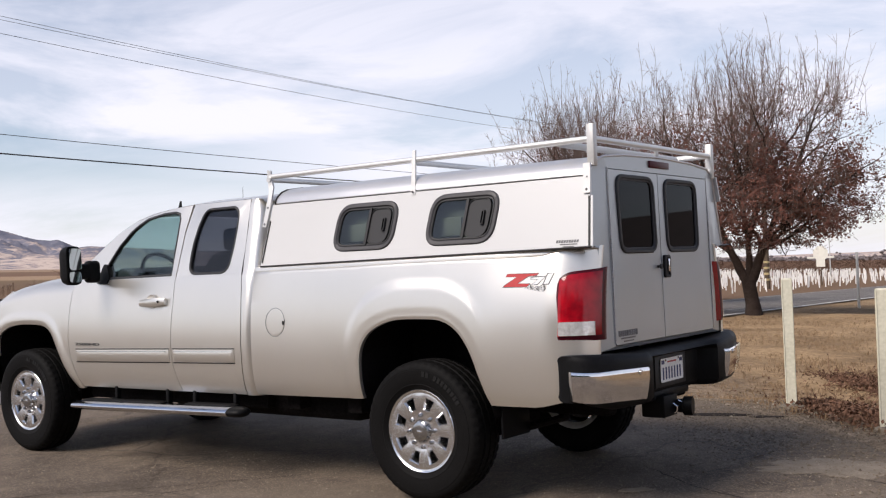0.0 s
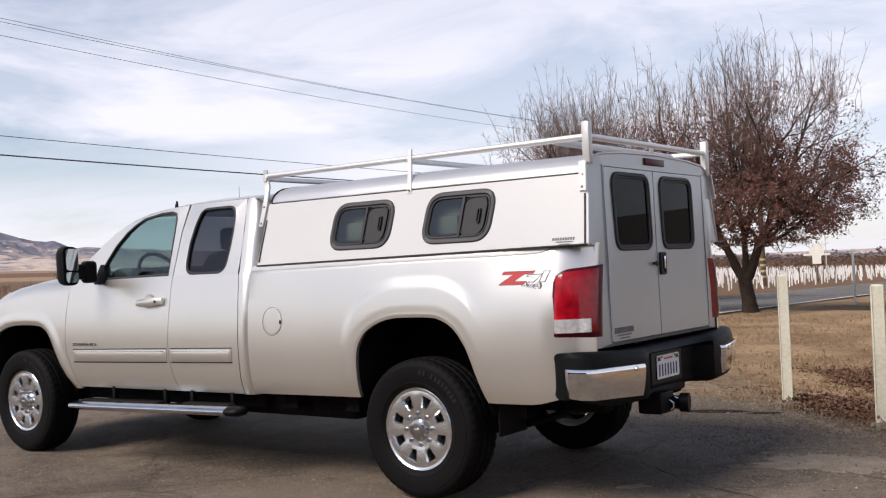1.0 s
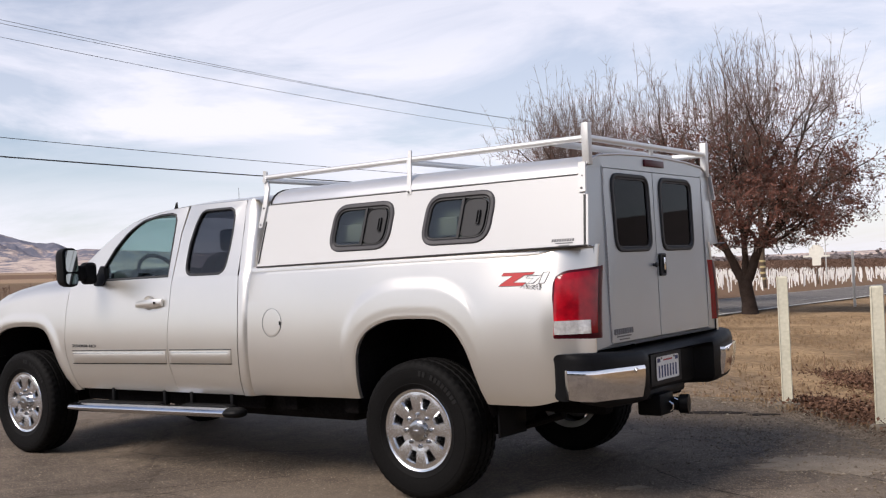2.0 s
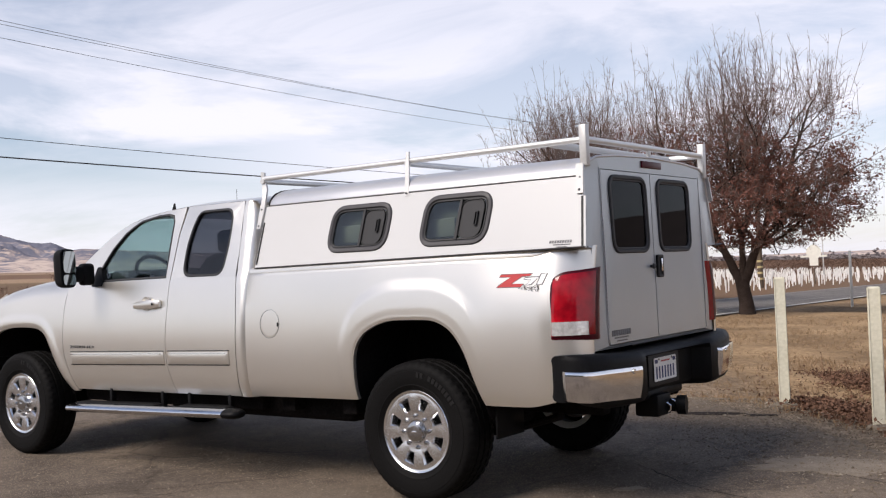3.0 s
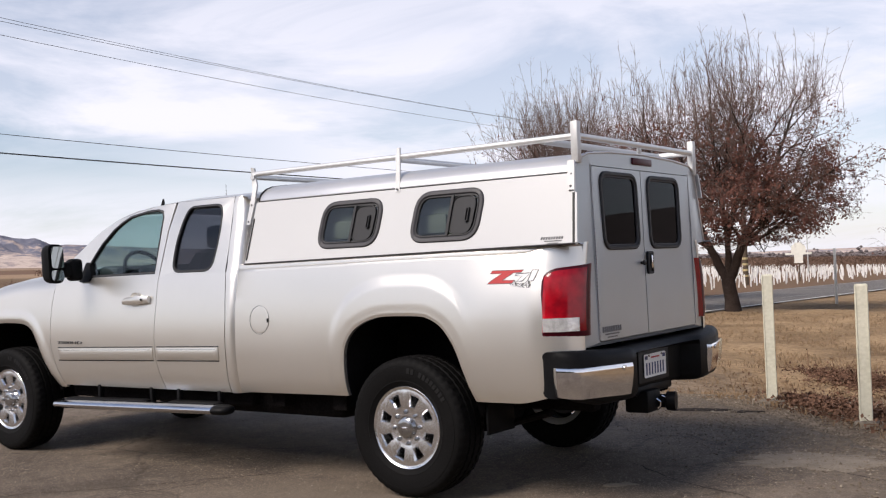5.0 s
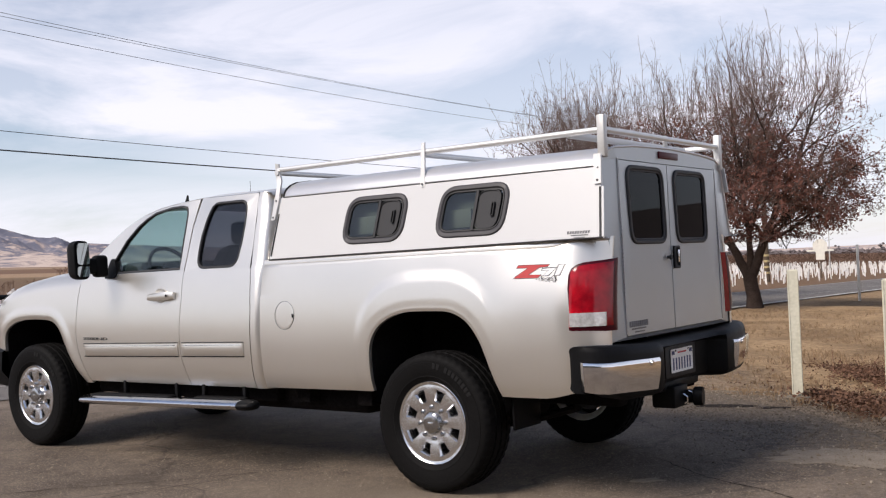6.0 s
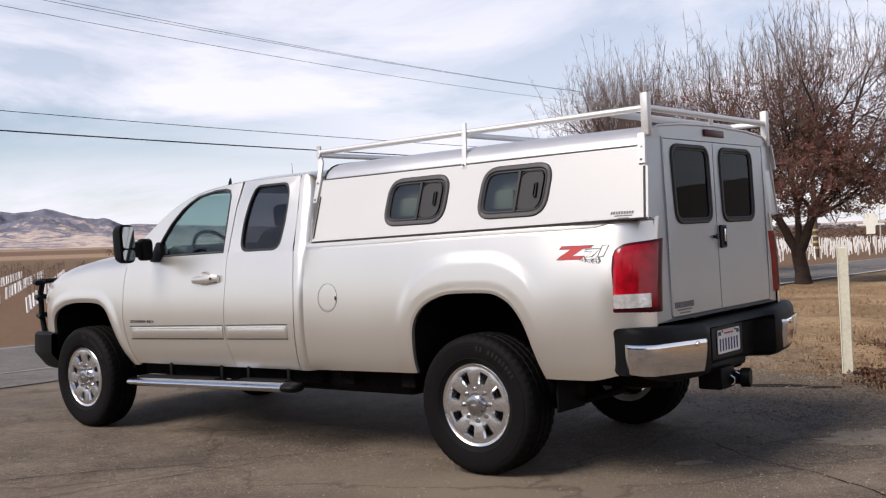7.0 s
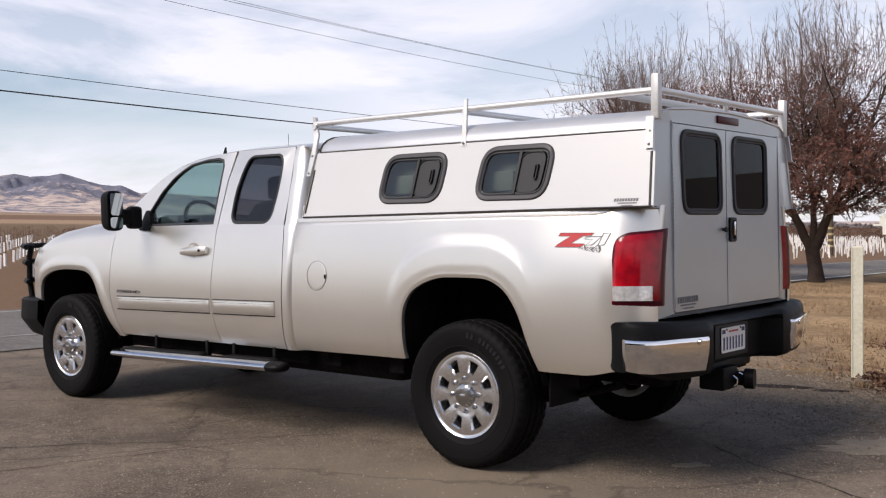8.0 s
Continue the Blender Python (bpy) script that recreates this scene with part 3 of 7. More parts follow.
def interp(x, knots):
    if x <= knots[0][0]:
        return knots[0][1]
    for (a, fa), (b, fb) in zip(knots, knots[1:]):
        if x <= b:
            return fa + (fb - fa) * (x - a) / max(b - a, 1e-9)
    return knots[-1][1]


def sm(a, b, x):
    t = min(max((x - a) / (b - a), 0.0), 1.0)
    return t * t * (3 - 2 * t)


def rounded(pts, r, seg=5):
    """A closed 2D outline with its corners rounded."""
    out, n = [], len(pts)
    for i in range(n):
        p, a, b = Vector(pts[i]), Vector(pts[i - 1]), Vector(pts[(i + 1) % n])
        rr = min(r, 0.45 * (a - p).length, 0.45 * (b - p).length)
        s, e = p + (a - p).normalized() * rr, p + (b - p).normalized() * rr
        for k in range(seg + 1):
            t = k / seg
            out.append(tuple(s * (1 - t) ** 2 + p * (2 * t * (1 - t)) + e * t ** 2))
    return out


def plate(bm, outer, holes, place, depth):
    """A flat panel with holes: 2D outlines, put into space by place(u, v, d) for both faces at d = 0 and d = depth."""
    loops = [outer, *holes]
    front = []
    for lp in loops:
        vs = [bm.verts.new(place(u, v, 0.0)) for u, v in lp]
        front.append(vs)
    edges = []
    for vs in front:
        for i in range(len(vs)):
            edges.append(bm.edges.new((vs[i - 1], vs[i])))
    fill = bmesh.ops.triangle_fill(bm, use_beauty=True, use_dissolve=False, edges=edges)
    faces = [g for g in fill["geom"] if isinstance(g, bmesh.types.BMFace)]
    back = {}
    for vs, lp in zip(front, loops):
        for v, (a, b) in zip(vs, lp):
            back[v] = bm.verts.new(place(a, b, depth))
    for f in faces:
        bm.faces.new([back[v] for v in reversed(f.verts)])
    for vs in front:
        for i in range(len(vs)):
            bm.faces.new((vs[i - 1], vs[i], back[vs[i]], back[vs[i - 1]]))


def frame_ring(bm, outline, width, place, d0, d1):
    """A frame that follows an outline, width to its inside, from depth d0 to d1, its edges eased."""
    n = len(outline)
    inner = []
    cx, cy = sum(p[0] for p in outline) / n, sum(p[1] for p in outline) / n
    for i in range(n):
        a, b = Vector(outline[i - 1]), Vector(outline[(i + 1) % n])
        t = (b - a).normalized()
        nrm = Vector((-t.y, t.x))
        p = Vector(outline[i])
        if (Vector((cx, cy)) - p).dot(nrm) < 0:
            nrm = -nrm
        inner.append(p + nrm * width)
    e = min(width, abs(d1 - d0)) * 0.25
    sgn = 1 if d1 > d0 else -1

    def mix(o, i, t):
        return (o[0] + (i[0] - o[0]) * t, o[1] + (i[1] - o[1]) * t)
    rings = []
    for t, d in ((0.0, d0), (0.0, d1 - sgn * e), (e / width, d1), (1 - e / width, d1), (1.0, d1 - sgn * e), (1.0, d0)):
        rings.append([place(*mix(o, i, t), d) for o, i in zip(outline, inner)])
    rings.append(rings[0])
    vs = [[bm.verts.new(p) for p in r] for r in rings[:-1]]
    vs.append(vs[0])
    for a, b in zip(vs, vs[1:]):
        for i in range(n):
            bm.faces.new((a[i - 1], a[i], b[i], b[i - 1]))
    return [tuple(p) for p in inner]


def text_mesh(body, size, extrude=0.001, grow=0.0):
    cu = bpy.data.curves.new("writing", "FONT")
    cu.body, cu.size, cu.extrude, cu.offset = body, size, extrude, grow
    tmp = bpy.data.objects.new("writing", cu)
    scene.collection.objects.link(tmp)
    me = bpy.data.meshes.new_from_object(tmp.evaluated_get(bpy.context.evaluated_depsgraph_get()))
    bpy.data.objects.remove(tmp)
    return me


# ---------------------------------------------------------------- ground, road, lot
def ground_z(x, y):
    slope = -0.0233 * x - 0.0137 * y - 0.25
    w = max(sm(-5.2, -8.5, x), sm(3.0, 12.0, y), sm(20, 60, math.hypot(x, y)))
    ditch = -0.22 * math.exp(-((y - 6.2 - 0.25 * x) / 1.6) ** 2) * sm(-3.5, -0.5, x) * sm(14, 6, x)
    return w * slope + ditch


def build_ground():
    bm = bmesh.new()
    radii = [0.0, 1.5, 3, 4, 5] + [5 + 0.55 * i for i in range(1, 50)]
    r = radii[-1]
    while r < 4300:
        r *= 1.07
        radii.append(r)
    n = 220
    rows = []
    for r in radii[1:]:
        row = []
        for k in range(n):
            a = 2 * math.pi * k / n
            x, y = 0.5 + r * math.cos(a), 1.0 + r * math.sin(a)
            z = ground_z(x, y)
            off = sm(3.4, 5.0, x + y) * sm(60, 20, r) * (1 - sm(-7.0, -8.2, x) * sm(-13.2, -12.2, x))
            z += off * 0.10 * noise.fractal(Vector((x * 0.5, y * 0.5, 0)), 1.0, 2.0, 4)
            row.append((x, y, z - 0.02))
        rows.append(row)
    vs = grid(bm, rows, True)
    bm.faces.new(vs[0])
    ob = new("ground", mesh_of("ground", bm, M_GROUND, True, 60))
    return tagged(ob, "dry brown grass and bare soil reaching to the fields", "ground", kind="structure")


def strip(name, x0, x1, y0, y1, nx, ny, lift, material, label, category, inside=None):
    bm = bmesh.new()
    rows = []
    for j in range(ny + 1):
        y = y0 + (y1 - y0) * j / ny
        rows.append([(x0 + (x1 - x0) * i / nx, y, ground_z(x0 + (x1 - x0) * i / nx, y) + lift) for i in range(nx + 1)])
    grid(bm, rows)
    if inside:
        bmesh.ops.delete(bm, geom=[f for f in bm.faces if not inside(f.calc_center_median())], context="FACES")
        # straighten the broken edge and turn it down into the soil
        rim = [v for v in bm.verts if v.is_boundary and -7.9 < v.co.x < 13.9 and v.co.y > -15.9 and v.co.y < 11.5]
        for v in rim:
            k = (lot_edge(v.co) - v.co.x - v.co.y) / 2
            v.co.x += k
            v.co.y += k
            v.co.z = ground_z(v.co.x, v.co.y) + lift
        low = bmesh.ops.extrude_edge_only(bm, edges=[e for e in bm.edges if e.is_boundary and e.verts[0] in rim and e.verts[1] in rim])
        for v in low["geom"]:
            if isinstance(v, bmesh.types.BMVert):
                v.co += Vector((0.08, 0.08, -0.16))
    ob = new(name, mesh_of(name, bm, material, True, 60))
    return tagged(ob, label, category, kind="structure")


build_ground()


def lot_edge(c):
    return 3.55 + 0.22 * noise.noise(Vector((c.x * 0.9, c.y * 0.9, 2.0))) + 0.1 * noise.noise(Vector((c.x * 3, c.y * 3, 5.0)))


def lot_inside(c):
    return c.x + c.y < lot_edge(c)


strip("parking_lot", -8.1, 14.0, -16.0, 11.6, 221, 276, 0.0, M_LOT, "worn grey-brown asphalt yard with cracks and oil stains", "asphalt", lot_inside)
strip("road", -12.75, -7.9, -90.0, 170.0, 12, 260, 0.012, M_ROAD, "grey two-lane country road with white edge lines", "road")
strip("edge_line", -12.5, -12.38, -90.0, 170.0, 1, 260, 0.018, M_LINE, "worn white painted road edge line", "road marking")
strip("edge_line", -8.16, -7.98, 12.2, 170.0, 1, 200, 0.020, M_EDGELINE, "worn white painted road edge line", "road marking")
for k in range(-3, 12):
    strip("lane_line", -9.30, -9.22, -1.5 + k * 9.0, 1.95 + k * 9.0, 1, 6, 0.018, M_LINE, "short worn white dash on the road", "road marking")


# ---------------------------------------------------------------- far hills
CREST = [(10, 0.0), (27, 0.0), (36, 0.7), (44, 1.13), (50, 1.45), (53, 1.68), (55.3, 1.86), (55.8, 1.81), (56.8, 2.21), (57.2, 2.15), (58.5, 2.43), (59.2, 2.67),
         (59.7, 2.79), (60.3, 2.66), (61.2, 2.63), (61.9, 2.76), (62.6, 2.67), (64.5, 2.43), (68, 2.73), (75, 2.33), (90, 2.03), (115, 1.23)]


def build_hills():
    """A range whose crest follows CREST (degrees left of the y axis, degrees above the level), cut by gullies, with low bare foothills before it."""
    bm = bmesh.new()
    rows = []
    na, nr = 720, 96
    for j in range(nr + 1):
        t = j / nr
        d = 1450 + 1750 * t
        row = []
        for i in range(na + 1):
            deg = 10 + 105 * i / na
            a = radians(deg)
            x, y = -d * math.sin(a), d * math.cos(a)
            base = ground_z(x, y)
            dc = 2700.0
            top = 1.4 + dc * math.tan(radians(interp(deg, CREST))) - ground_z(-dc * math.sin(a), dc * math.cos(a))
            rise = sm(0.0, 0.72, t) ** 1.25
            warp = 90 * noise.noise(Vector((x * 0.0035, y * 0.0035, 8.0)))
            gully = abs(noise.fractal(Vector(((x + warp) * 0.0036, (y - warp) * 0.0036, 3.0)), 0.7, 2.1, 6))
            lump = noise.fractal(Vector((x * 0.0021, y * 0.0021, 0.3)), 0.9, 2.1, 4)
            cut = sm(0.0, 0.25, t) * (1 - sm(0.55, 0.72, t))
            h = top * rise * (1 - cut * (0.75 * gully - 0.18 * lump) - 0.06 * sm(0.3, 0.7, t) * gully)
            h += 16 * sm(26, 40, deg) * sm(0.02, 0.12, t) * (1 - sm(0.2, 0.5, t)) * max(0.0, 0.5 + lump)
            h *= 1 - 0.6 * sm(0.78, 1.0, t)
            row.append((x, y, base - 3 + max(h, 0.0)))
        rows.append(row)
    grid(bm, rows)
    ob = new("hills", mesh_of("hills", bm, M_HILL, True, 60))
    return tagged(ob, "hazy hills of pale dry grass and dark scrub", "hills", kind="structure")


build_hills()


# ---------------------------------------------------------------- pickup truck: shape functions (front towards -x, left side towards -y)
def swept(z_top, y_top):
    """The bowed section of the body side from the sill up to a height, as (height, half width)."""
    k = (1.006 - y_top) / (z_top - 0.88) ** 2
    low = [(z, 1.006 - 0.36 * (0.88 - z) ** 2 - 1.0 * max(0.0, 0.665 - z) ** 2) for z in [0.50 + 0.019 * i for i in range(20)]]
    return low + [(0.88 + (z_top - 0.88) * i / 20, 1.006 - k * ((z_top - 0.88) * i / 20) ** 2) for i in range(21)]


PROF = swept(1.345, 0.945) + [(1.365, 0.930), (1.60, 0.865), (1.80, 0.795), (1.86, 0.765), (1.95, 0.70)]
BEDPROF = swept(1.375, 0.954) + [(1.41, 0.946)]
ARCH_R = [(-0.449, 0.573), (-0.444, 0.80), (-0.425, 0.89), (-0.37, 0.968), (-0.29, 1.015), (-0.20, 1.045), (-0.12, 1.057), (0.13, 1.058), (0.20, 1.045),
          (0.283, 1.003), (0.34, 0.94), (0.389, 0.861), (0.44, 0.71), (0.488, 0.577)]
ARCH_F = [(-4.475, 0.75), (-4.47, 0.87), (-4.42, 0.93), (-4.318, 0.975), (-4.20, 1.007), (-4.06, 1.020), (-3.82, 1.018), (-3.72, 1.000), (-3.645, 0.95),
          (-3.575, 0.83), (-3.50, 0.68), (-3.39, 0.528)]


def eased(pts, rounds=2):
    """Corner cutting: the same line with its bends rounded."""
    for _ in range(rounds):
        out = [pts[0]]
        for (ax, az), (bx, bz) in zip(pts, pts[1:]):
            out += [(ax * 0.75 + bx * 0.25, az * 0.75 + bz * 0.25), (ax * 0.25 + bx * 0.75, az * 0.25 + bz * 0.75)]
        pts = out + [pts[-1]]
    return pts


ARCH_R, ARCH_F = eased(ARCH_R), eased(ARCH_F)
FTOP = [(-4.75, 1.165), (-4.62, 1.215), (-4.40, 1.278), (-4.185, 1.325), (-3.95, 1.357), (-3.776, 1.372), (-3.40, 1.390), (-3.20, 1.395)]
CUT_A = [(0.53, -3.295), (0.60, -3.325), (0.69, -3.365), (0.80, -3.400), (0.906, -3.414), (1.17, -3.405), (1.345, -3.385)]
CUT_B = [(0.54, -2.135), (0.62, -2.150), (0.752, -2.186), (0.912, -2.193), (1.151, -2.180), (1.342, -2.190), (1.67, -2.190), (1.87, -2.175)]
CUT_C = [(0.54, -1.480), (0.766, -1.475), (1.066, -1.475), (1.25, -1.492), (1.403, -1.520), (1.67, -1.541), (1.90, -1.590)]
BACK = [(0.54, -1.385), (1.06, -1.385), (1.362, -1.395), (1.663, -1.424), (1.78, -1.45), (1.88, -1.495)]
EDGE = [(-3.50, 1.385), (-3.40, 1.418), (-3.24, 1.512), (-2.97, 1.700), (-2.79, 1.782), (-2.61, 1.828), (-2.38, 1.858), (-2.16, 1.872), (-1.54, 1.872), (-1.46, 1.86)]


def arch_dist(x, z, arch, stretch=1.0):
    best = 9.0
    for (ax, az), (bx, bz) in zip(arch, arch[1:]):
        dx, dz = bx - ax, bz - az
        t = min(max(((x - ax) * dx + (z - az) * dz) / (dx * dx + dz * dz), 0), 1)
        best = min(best, math.hypot((x - ax - t * dx) * stretch, z - az - t * dz))
    return best


def side_y(x, z):
    """Half width of the body at a place on its side."""
    y = interp(z, BEDPROF if x > -1.38 else PROF)
    if x > 0.86:
        t = min((x - 0.86) / 0.262, 1.0)
        y -= 0.23 * (1 - math.sqrt(max(0.0, 1 - t * t)))
    if x < -4.15:
        t = min((-4.15 - x) / 0.62, 1.0)
        y -= 0.13 * t * t
    if -0.85 < x < 1.2:
        # the flare over the rear wheel: broad above the arch, narrow before it; behind it the bulge runs on into a soft ridge
        d = arch_dist(x, z, ARCH_R, 1.9 - 0.7 * sm(-0.3, 0.4, x))
        bulge = sm(0.250, 0.162, d) * sm(0.40, 0.70, z)
        aft = sm(0.0, 0.62, x)
        bulge += (max(bulge, sm(1.37, 1.02, z)) - bulge) * aft
        y += 0.013 * bulge - 0.018 * sm(0.42, 0.95, x)
        near = arch_dist(x, z, ARCH_R)
        y -= 0.004 * sm(0.080, 0.015, near) + 0.005 * sm(0.018, 0.0, near)
    if x < -3.0 and z < 1.32:
        d = arch_dist(x, z, ARCH_F)
        y += 0.007 * sm(0.115, 0.055, d) * sm(1.385, 1.31, z) - 0.012 * sm(0.03, 0.0, d)
    return y


def side_panel(us, nv, x0, x1, zb, zt, sgn, lip=0.022, shoulder=0.0, depth=0.0, turn_in=0.12):
    """A body panel between two cut lines and a lower and upper edge, its rim turned inwards."""
    bm = bmesh.new()
    rows = []
    for v in range(nv + 1):
        row = []
        for u in us:
            x, z = 0.0, 1.0
            for _ in range(14):
                x = x0(z) + (x1(z) - x0(z)) * u
                z = zb(x) + (zt(x) - zb(x)) * v / nv
            y = side_y(x, z) - depth
            if shoulder:
                t = max(0.0, 1 - (zt(x) - z) / shoulder)
                y -= turn_in * (1 - math.sqrt(max(0.0, 1 - t * t)))
            row.append((x, sgn * y, z))
        rows.append(row)
    vs = grid(bm, rows)
    ring = vs[0] + [r[-1] for r in vs[1:-1]] + vs[-1][::-1] + [r[0] for r in vs[-2:0:-1]]
    n = len(ring)
    cx, cz = sum(v.co.x for v in ring) / n, sum(v.co.z for v in ring) / n
    inn = []
    for v in ring:
        d = Vector((cx - v.co.x, 0, cz - v.co.z)).normalized() * 0.004
        inn.append(bm.verts.new((v.co.x + d.x, v.co.y - sgn * lip, v.co.z + d.z)))
    for i in range(n):
        bm.faces.new((ring[i - 1], ring[i], inn[i], inn[i - 1]))
    return bm


def upper_side(outer, holes, sgn):
    """The window frames of a cab side, leaning in with the glass."""
    bm = bmesh.new()

    def place(x, z, d):
        return (x, sgn * (interp(z, PROF) - d), z)
    plate(bm, outer, holes, place, 0.05)
    return bm


def pane(outline, sgn, inset):
    bm = bmesh.new()
    plate(bm, outline, [], lambda x, z, d: (x, sgn * (interp(z, PROF) - inset - d), z), 0.005)
    return bm


GLASS_F = [(-2.95, 1.352), (-2.246, 1.362), (-2.252, 1.552), (-2.272, 1.77), (-2.30, 1.818), (-2.36, 1.832), (-2.48, 1.829), (-2.66, 1.799), (-2.75, 1.757), (-2.828, 1.707),
           (-2.928, 1.606), (-3.002, 1.502), (-3.060, 1.405), (-3.075, 1.352)]
GLASS_R = rounded([(-2.075, 1.362), (-2.085, 1.544), (-2.062, 1.730), (-2.02, 1.832), (-1.665, 1.832), (-1.632, 1.599), (-1.66, 1.362)], 0.085, 6)


def build_wheel(name, parent, at, turned):
    w = new(name)
    w.parent = parent
    w.matrix_basis = pose(*at, 0, 0, 180 if turned else 0)
    w["label"] = "worn black all-terrain tyre on a polished eight-spoke alloy rim"
    N = 96
    # tyre
    bm = bmesh.new()
    prof = [(0.232, -0.098), (0.240, -0.112), (0.262, -0.124), (0.268, -0.1275), (0.272, -0.1295), (0.275, -0.1280), (0.300, -0.133), (0.330, -0.134), (0.3535, -0.1335), (0.3555, -0.1310), (0.360, -0.1315), (0.382, -0.124), (0.396, -0.112), (0.403, -0.100), (0.4075, -0.068),
            (0.4085, -0.062), (0.399, -0.059), (0.399, -0.048), (0.4095, -0.045), (0.410, -0.008), (0.400, -0.006), (0.400, 0.006), (0.410, 0.008), (0.4095, 0.045), (0.399, 0.048), (0.399, 0.059),
            (0.4085, 0.062), (0.4075, 0.068), (0.403, 0.100), (0.396, 0.112), (0.382, 0.124), (0.360, 0.131), (0.30, 0.133), (0.262, 0.124), (0.240, 0.112), (0.232, 0.098)]
    rows = []
    for r, y in prof:
        row = []
        for k in range(N * 2):
            a = 2 * math.pi * k / (N * 2)
            rr = r
            if r > 0.385 and r > 0.4005 or 0.385 < r < 0.397 and abs(y) > 0.1:
                ph = (k + (2 if y > 0 else 0) + int(abs(y) * 40)) % 4
                if ph == 0:
                    rr = r - (0.0062 if abs(y) > 0.055 else 0.005)
            row.append((rr * math.sin(a), y, rr * math.cos(a)))
        rows.append(row)
    grid(bm, rows, True)
    part("tyre", bm, M_RUBBER, w, sharp=28)
    # raised blocks on the sidewall where the lettering stands
    for k in range(11):
        if k == 2:
            continue
        a0 = radians(6 + k * 5.0)
        bm = bmesh.new()
        q = [(0.320, a0), (0.350, a0), (0.350, a0 + 0.058), (0.320, a0 + 0.058)]
        lo = [bm.verts.new((r * math.sin(a), -0.130, r * math.cos(a))) for r, a in q]
        hi = [bm.verts.new((r * math.sin(a), -0.1365, r * math.cos(a))) for r, a in q]
        bm.faces.new(hi)
        for i in range(4):
            bm.faces.new((lo[i - 1], lo[i], hi[i], hi[i - 1]))
        part("sidewall_mark", bm, M_MARK, w, smooth=False)
    # alloy rim
    bm = bmesh.new()
    rings = [(0.040, -0.103), (0.070, -0.1035), (0.096, -0.104), (0.108, -0.1055), (0.124, -0.1075), (0.150, -0.110), (0.174, -0.1115), (0.198, -0.112), (0.210, -0.112), (0.222, -0.1105), (0.230, -0.1120),
             (0.2345, -0.1155), (0.238, -0.1170), (0.241, -0.114), (0.238, -0.104)]
    W0, W1 = 4, 7          # the windows lie between these rings
    cols = 12
    rows = []
    for r, y in rings:
        t = min(max((r - 0.130) / (0.203 - 0.130), 0), 1)
        wdeg = 9.6 + 2.2 * t
        row = []
        for s in range(8):
            for c in range(cols):
                if c <= 6:
                    a = -wdeg + 2 * wdeg * c / 6
                else:
                    a = wdeg + (45 - 2 * wdeg) * (c - 6) / 6
                a = radians(a + s * 45 + 19)
                hump = 0.0
                if c > 6 and 0.10 < r < 0.21:
                    hump = 0.0016 * math.sin(math.pi * (c - 6) / 6)
                row.append((r * math.sin(a), y - hump, r * math.cos(a)))
        rows.append(row)
    vs = grid(bm, rows, True)
    bm.faces.ensure_lookup_table()
    n = 8 * cols
    kill = [bm.faces[i * n + s * cols + c] for i in range(W0, W1) for s in range(8) for c in range(6)]
    bmesh.ops.delete(bm, geom=kill, context="FACES")
    hole = [e for e in bm.edges if e.is_boundary and 0.12 < math.hypot(e.verts[0].co.x, e.verts[0].co.z) < 0.215]
    # a narrow chamfer round each window first, then its wall
    ext = bmesh.ops.extrude_edge_only(bm, edges=hole)
    for g in ext["geom"]:
        if isinstance(g, bmesh.types.BMVert):
            ang = math.atan2(g.co.x, g.co.z) - radians(19)
            mid = round(ang / (math.pi / 4)) * (math.pi / 4)
            rad = math.hypot(g.co.x, g.co.z)
            rad = 0.160 + (rad - 0.160) * 0.82
            ang = mid + (ang - mid) * 0.76 + radians(19)
            g.co.x, g.co.z = rad * math.sin(ang), rad * math.cos(ang)
            g.co.y += 0.012
    hole = [g for g in ext["geom"] if isinstance(g, bmesh.types.BMEdge) and g.is_boundary]
    ext = bmesh.ops.extrude_edge_only(bm, edges=hole)
    for g in ext["geom"]:
        if isinstance(g, bmesh.types.BMVert):
            g.co.y += 0.05
            ang = math.atan2(g.co.x, g.co.z) - radians(19)
            mid = round(ang / (math.pi / 4)) * (math.pi / 4)
            rad = math.hypot(g.co.x, g.co.z)
            rad = 0.1625 + (rad - 0.1625) * 0.95
            ang = mid + (ang - mid) * 0.94 + radians(19)
            g.co.x, g.co.z = rad * math.sin(ang), rad * math.cos(ang)
    for f in bm.faces:
        c = f.calc_center_median()
        f.material_index = 1 if math.hypot(c.x, c.z) < 0.055 else 0
    part("rim", bm, [M_RIM, M_HUB], w, "polished alloy rim with eight spokes", sharp=16)
    bm = bmesh.new()
    lathe(bm, [(0.238, -0.110), (0.222, -0.085), (0.212, -0.02), (0.205, 0.09), (0.225, 0.10)], 48)
    part("barrel", bm, M_RIMDARK, w)
    bm = bmesh.new()
    lathe(bm, [(0.0, -0.028), (0.10, -0.03), (0.172, -0.03), (0.176, -0.02), (0.176, 0.01), (0.0, 0.012)], 40)
    part("brake_disc", bm, M_RIMDARK, w)
    bm = bmesh.new()
    lathe(bm, [(0.198, 0.085), (0.218, 0.100), (0.234, 0.110), (0.242, 0.112), (0.244, 0.104)], 48)
    part("inner_flange", bm, M_ALU, w)
    bm = bmesh.new()
    lathe(bm, [(0.0, -0.1305), (0.030, -0.130), (0.048, -0.1285), (0.055, -0.125), (0.058, -0.117), (0.060, -0.106), (0.064, -0.102)], 36)
    part("centre_cap", bm, M_HUB, w, "flat chrome centre cap")
    bm = bmesh.new()
    box(bm, -0.018, 0.018, -0.1325, -0.128, -0.006, 0.006, 0.002)
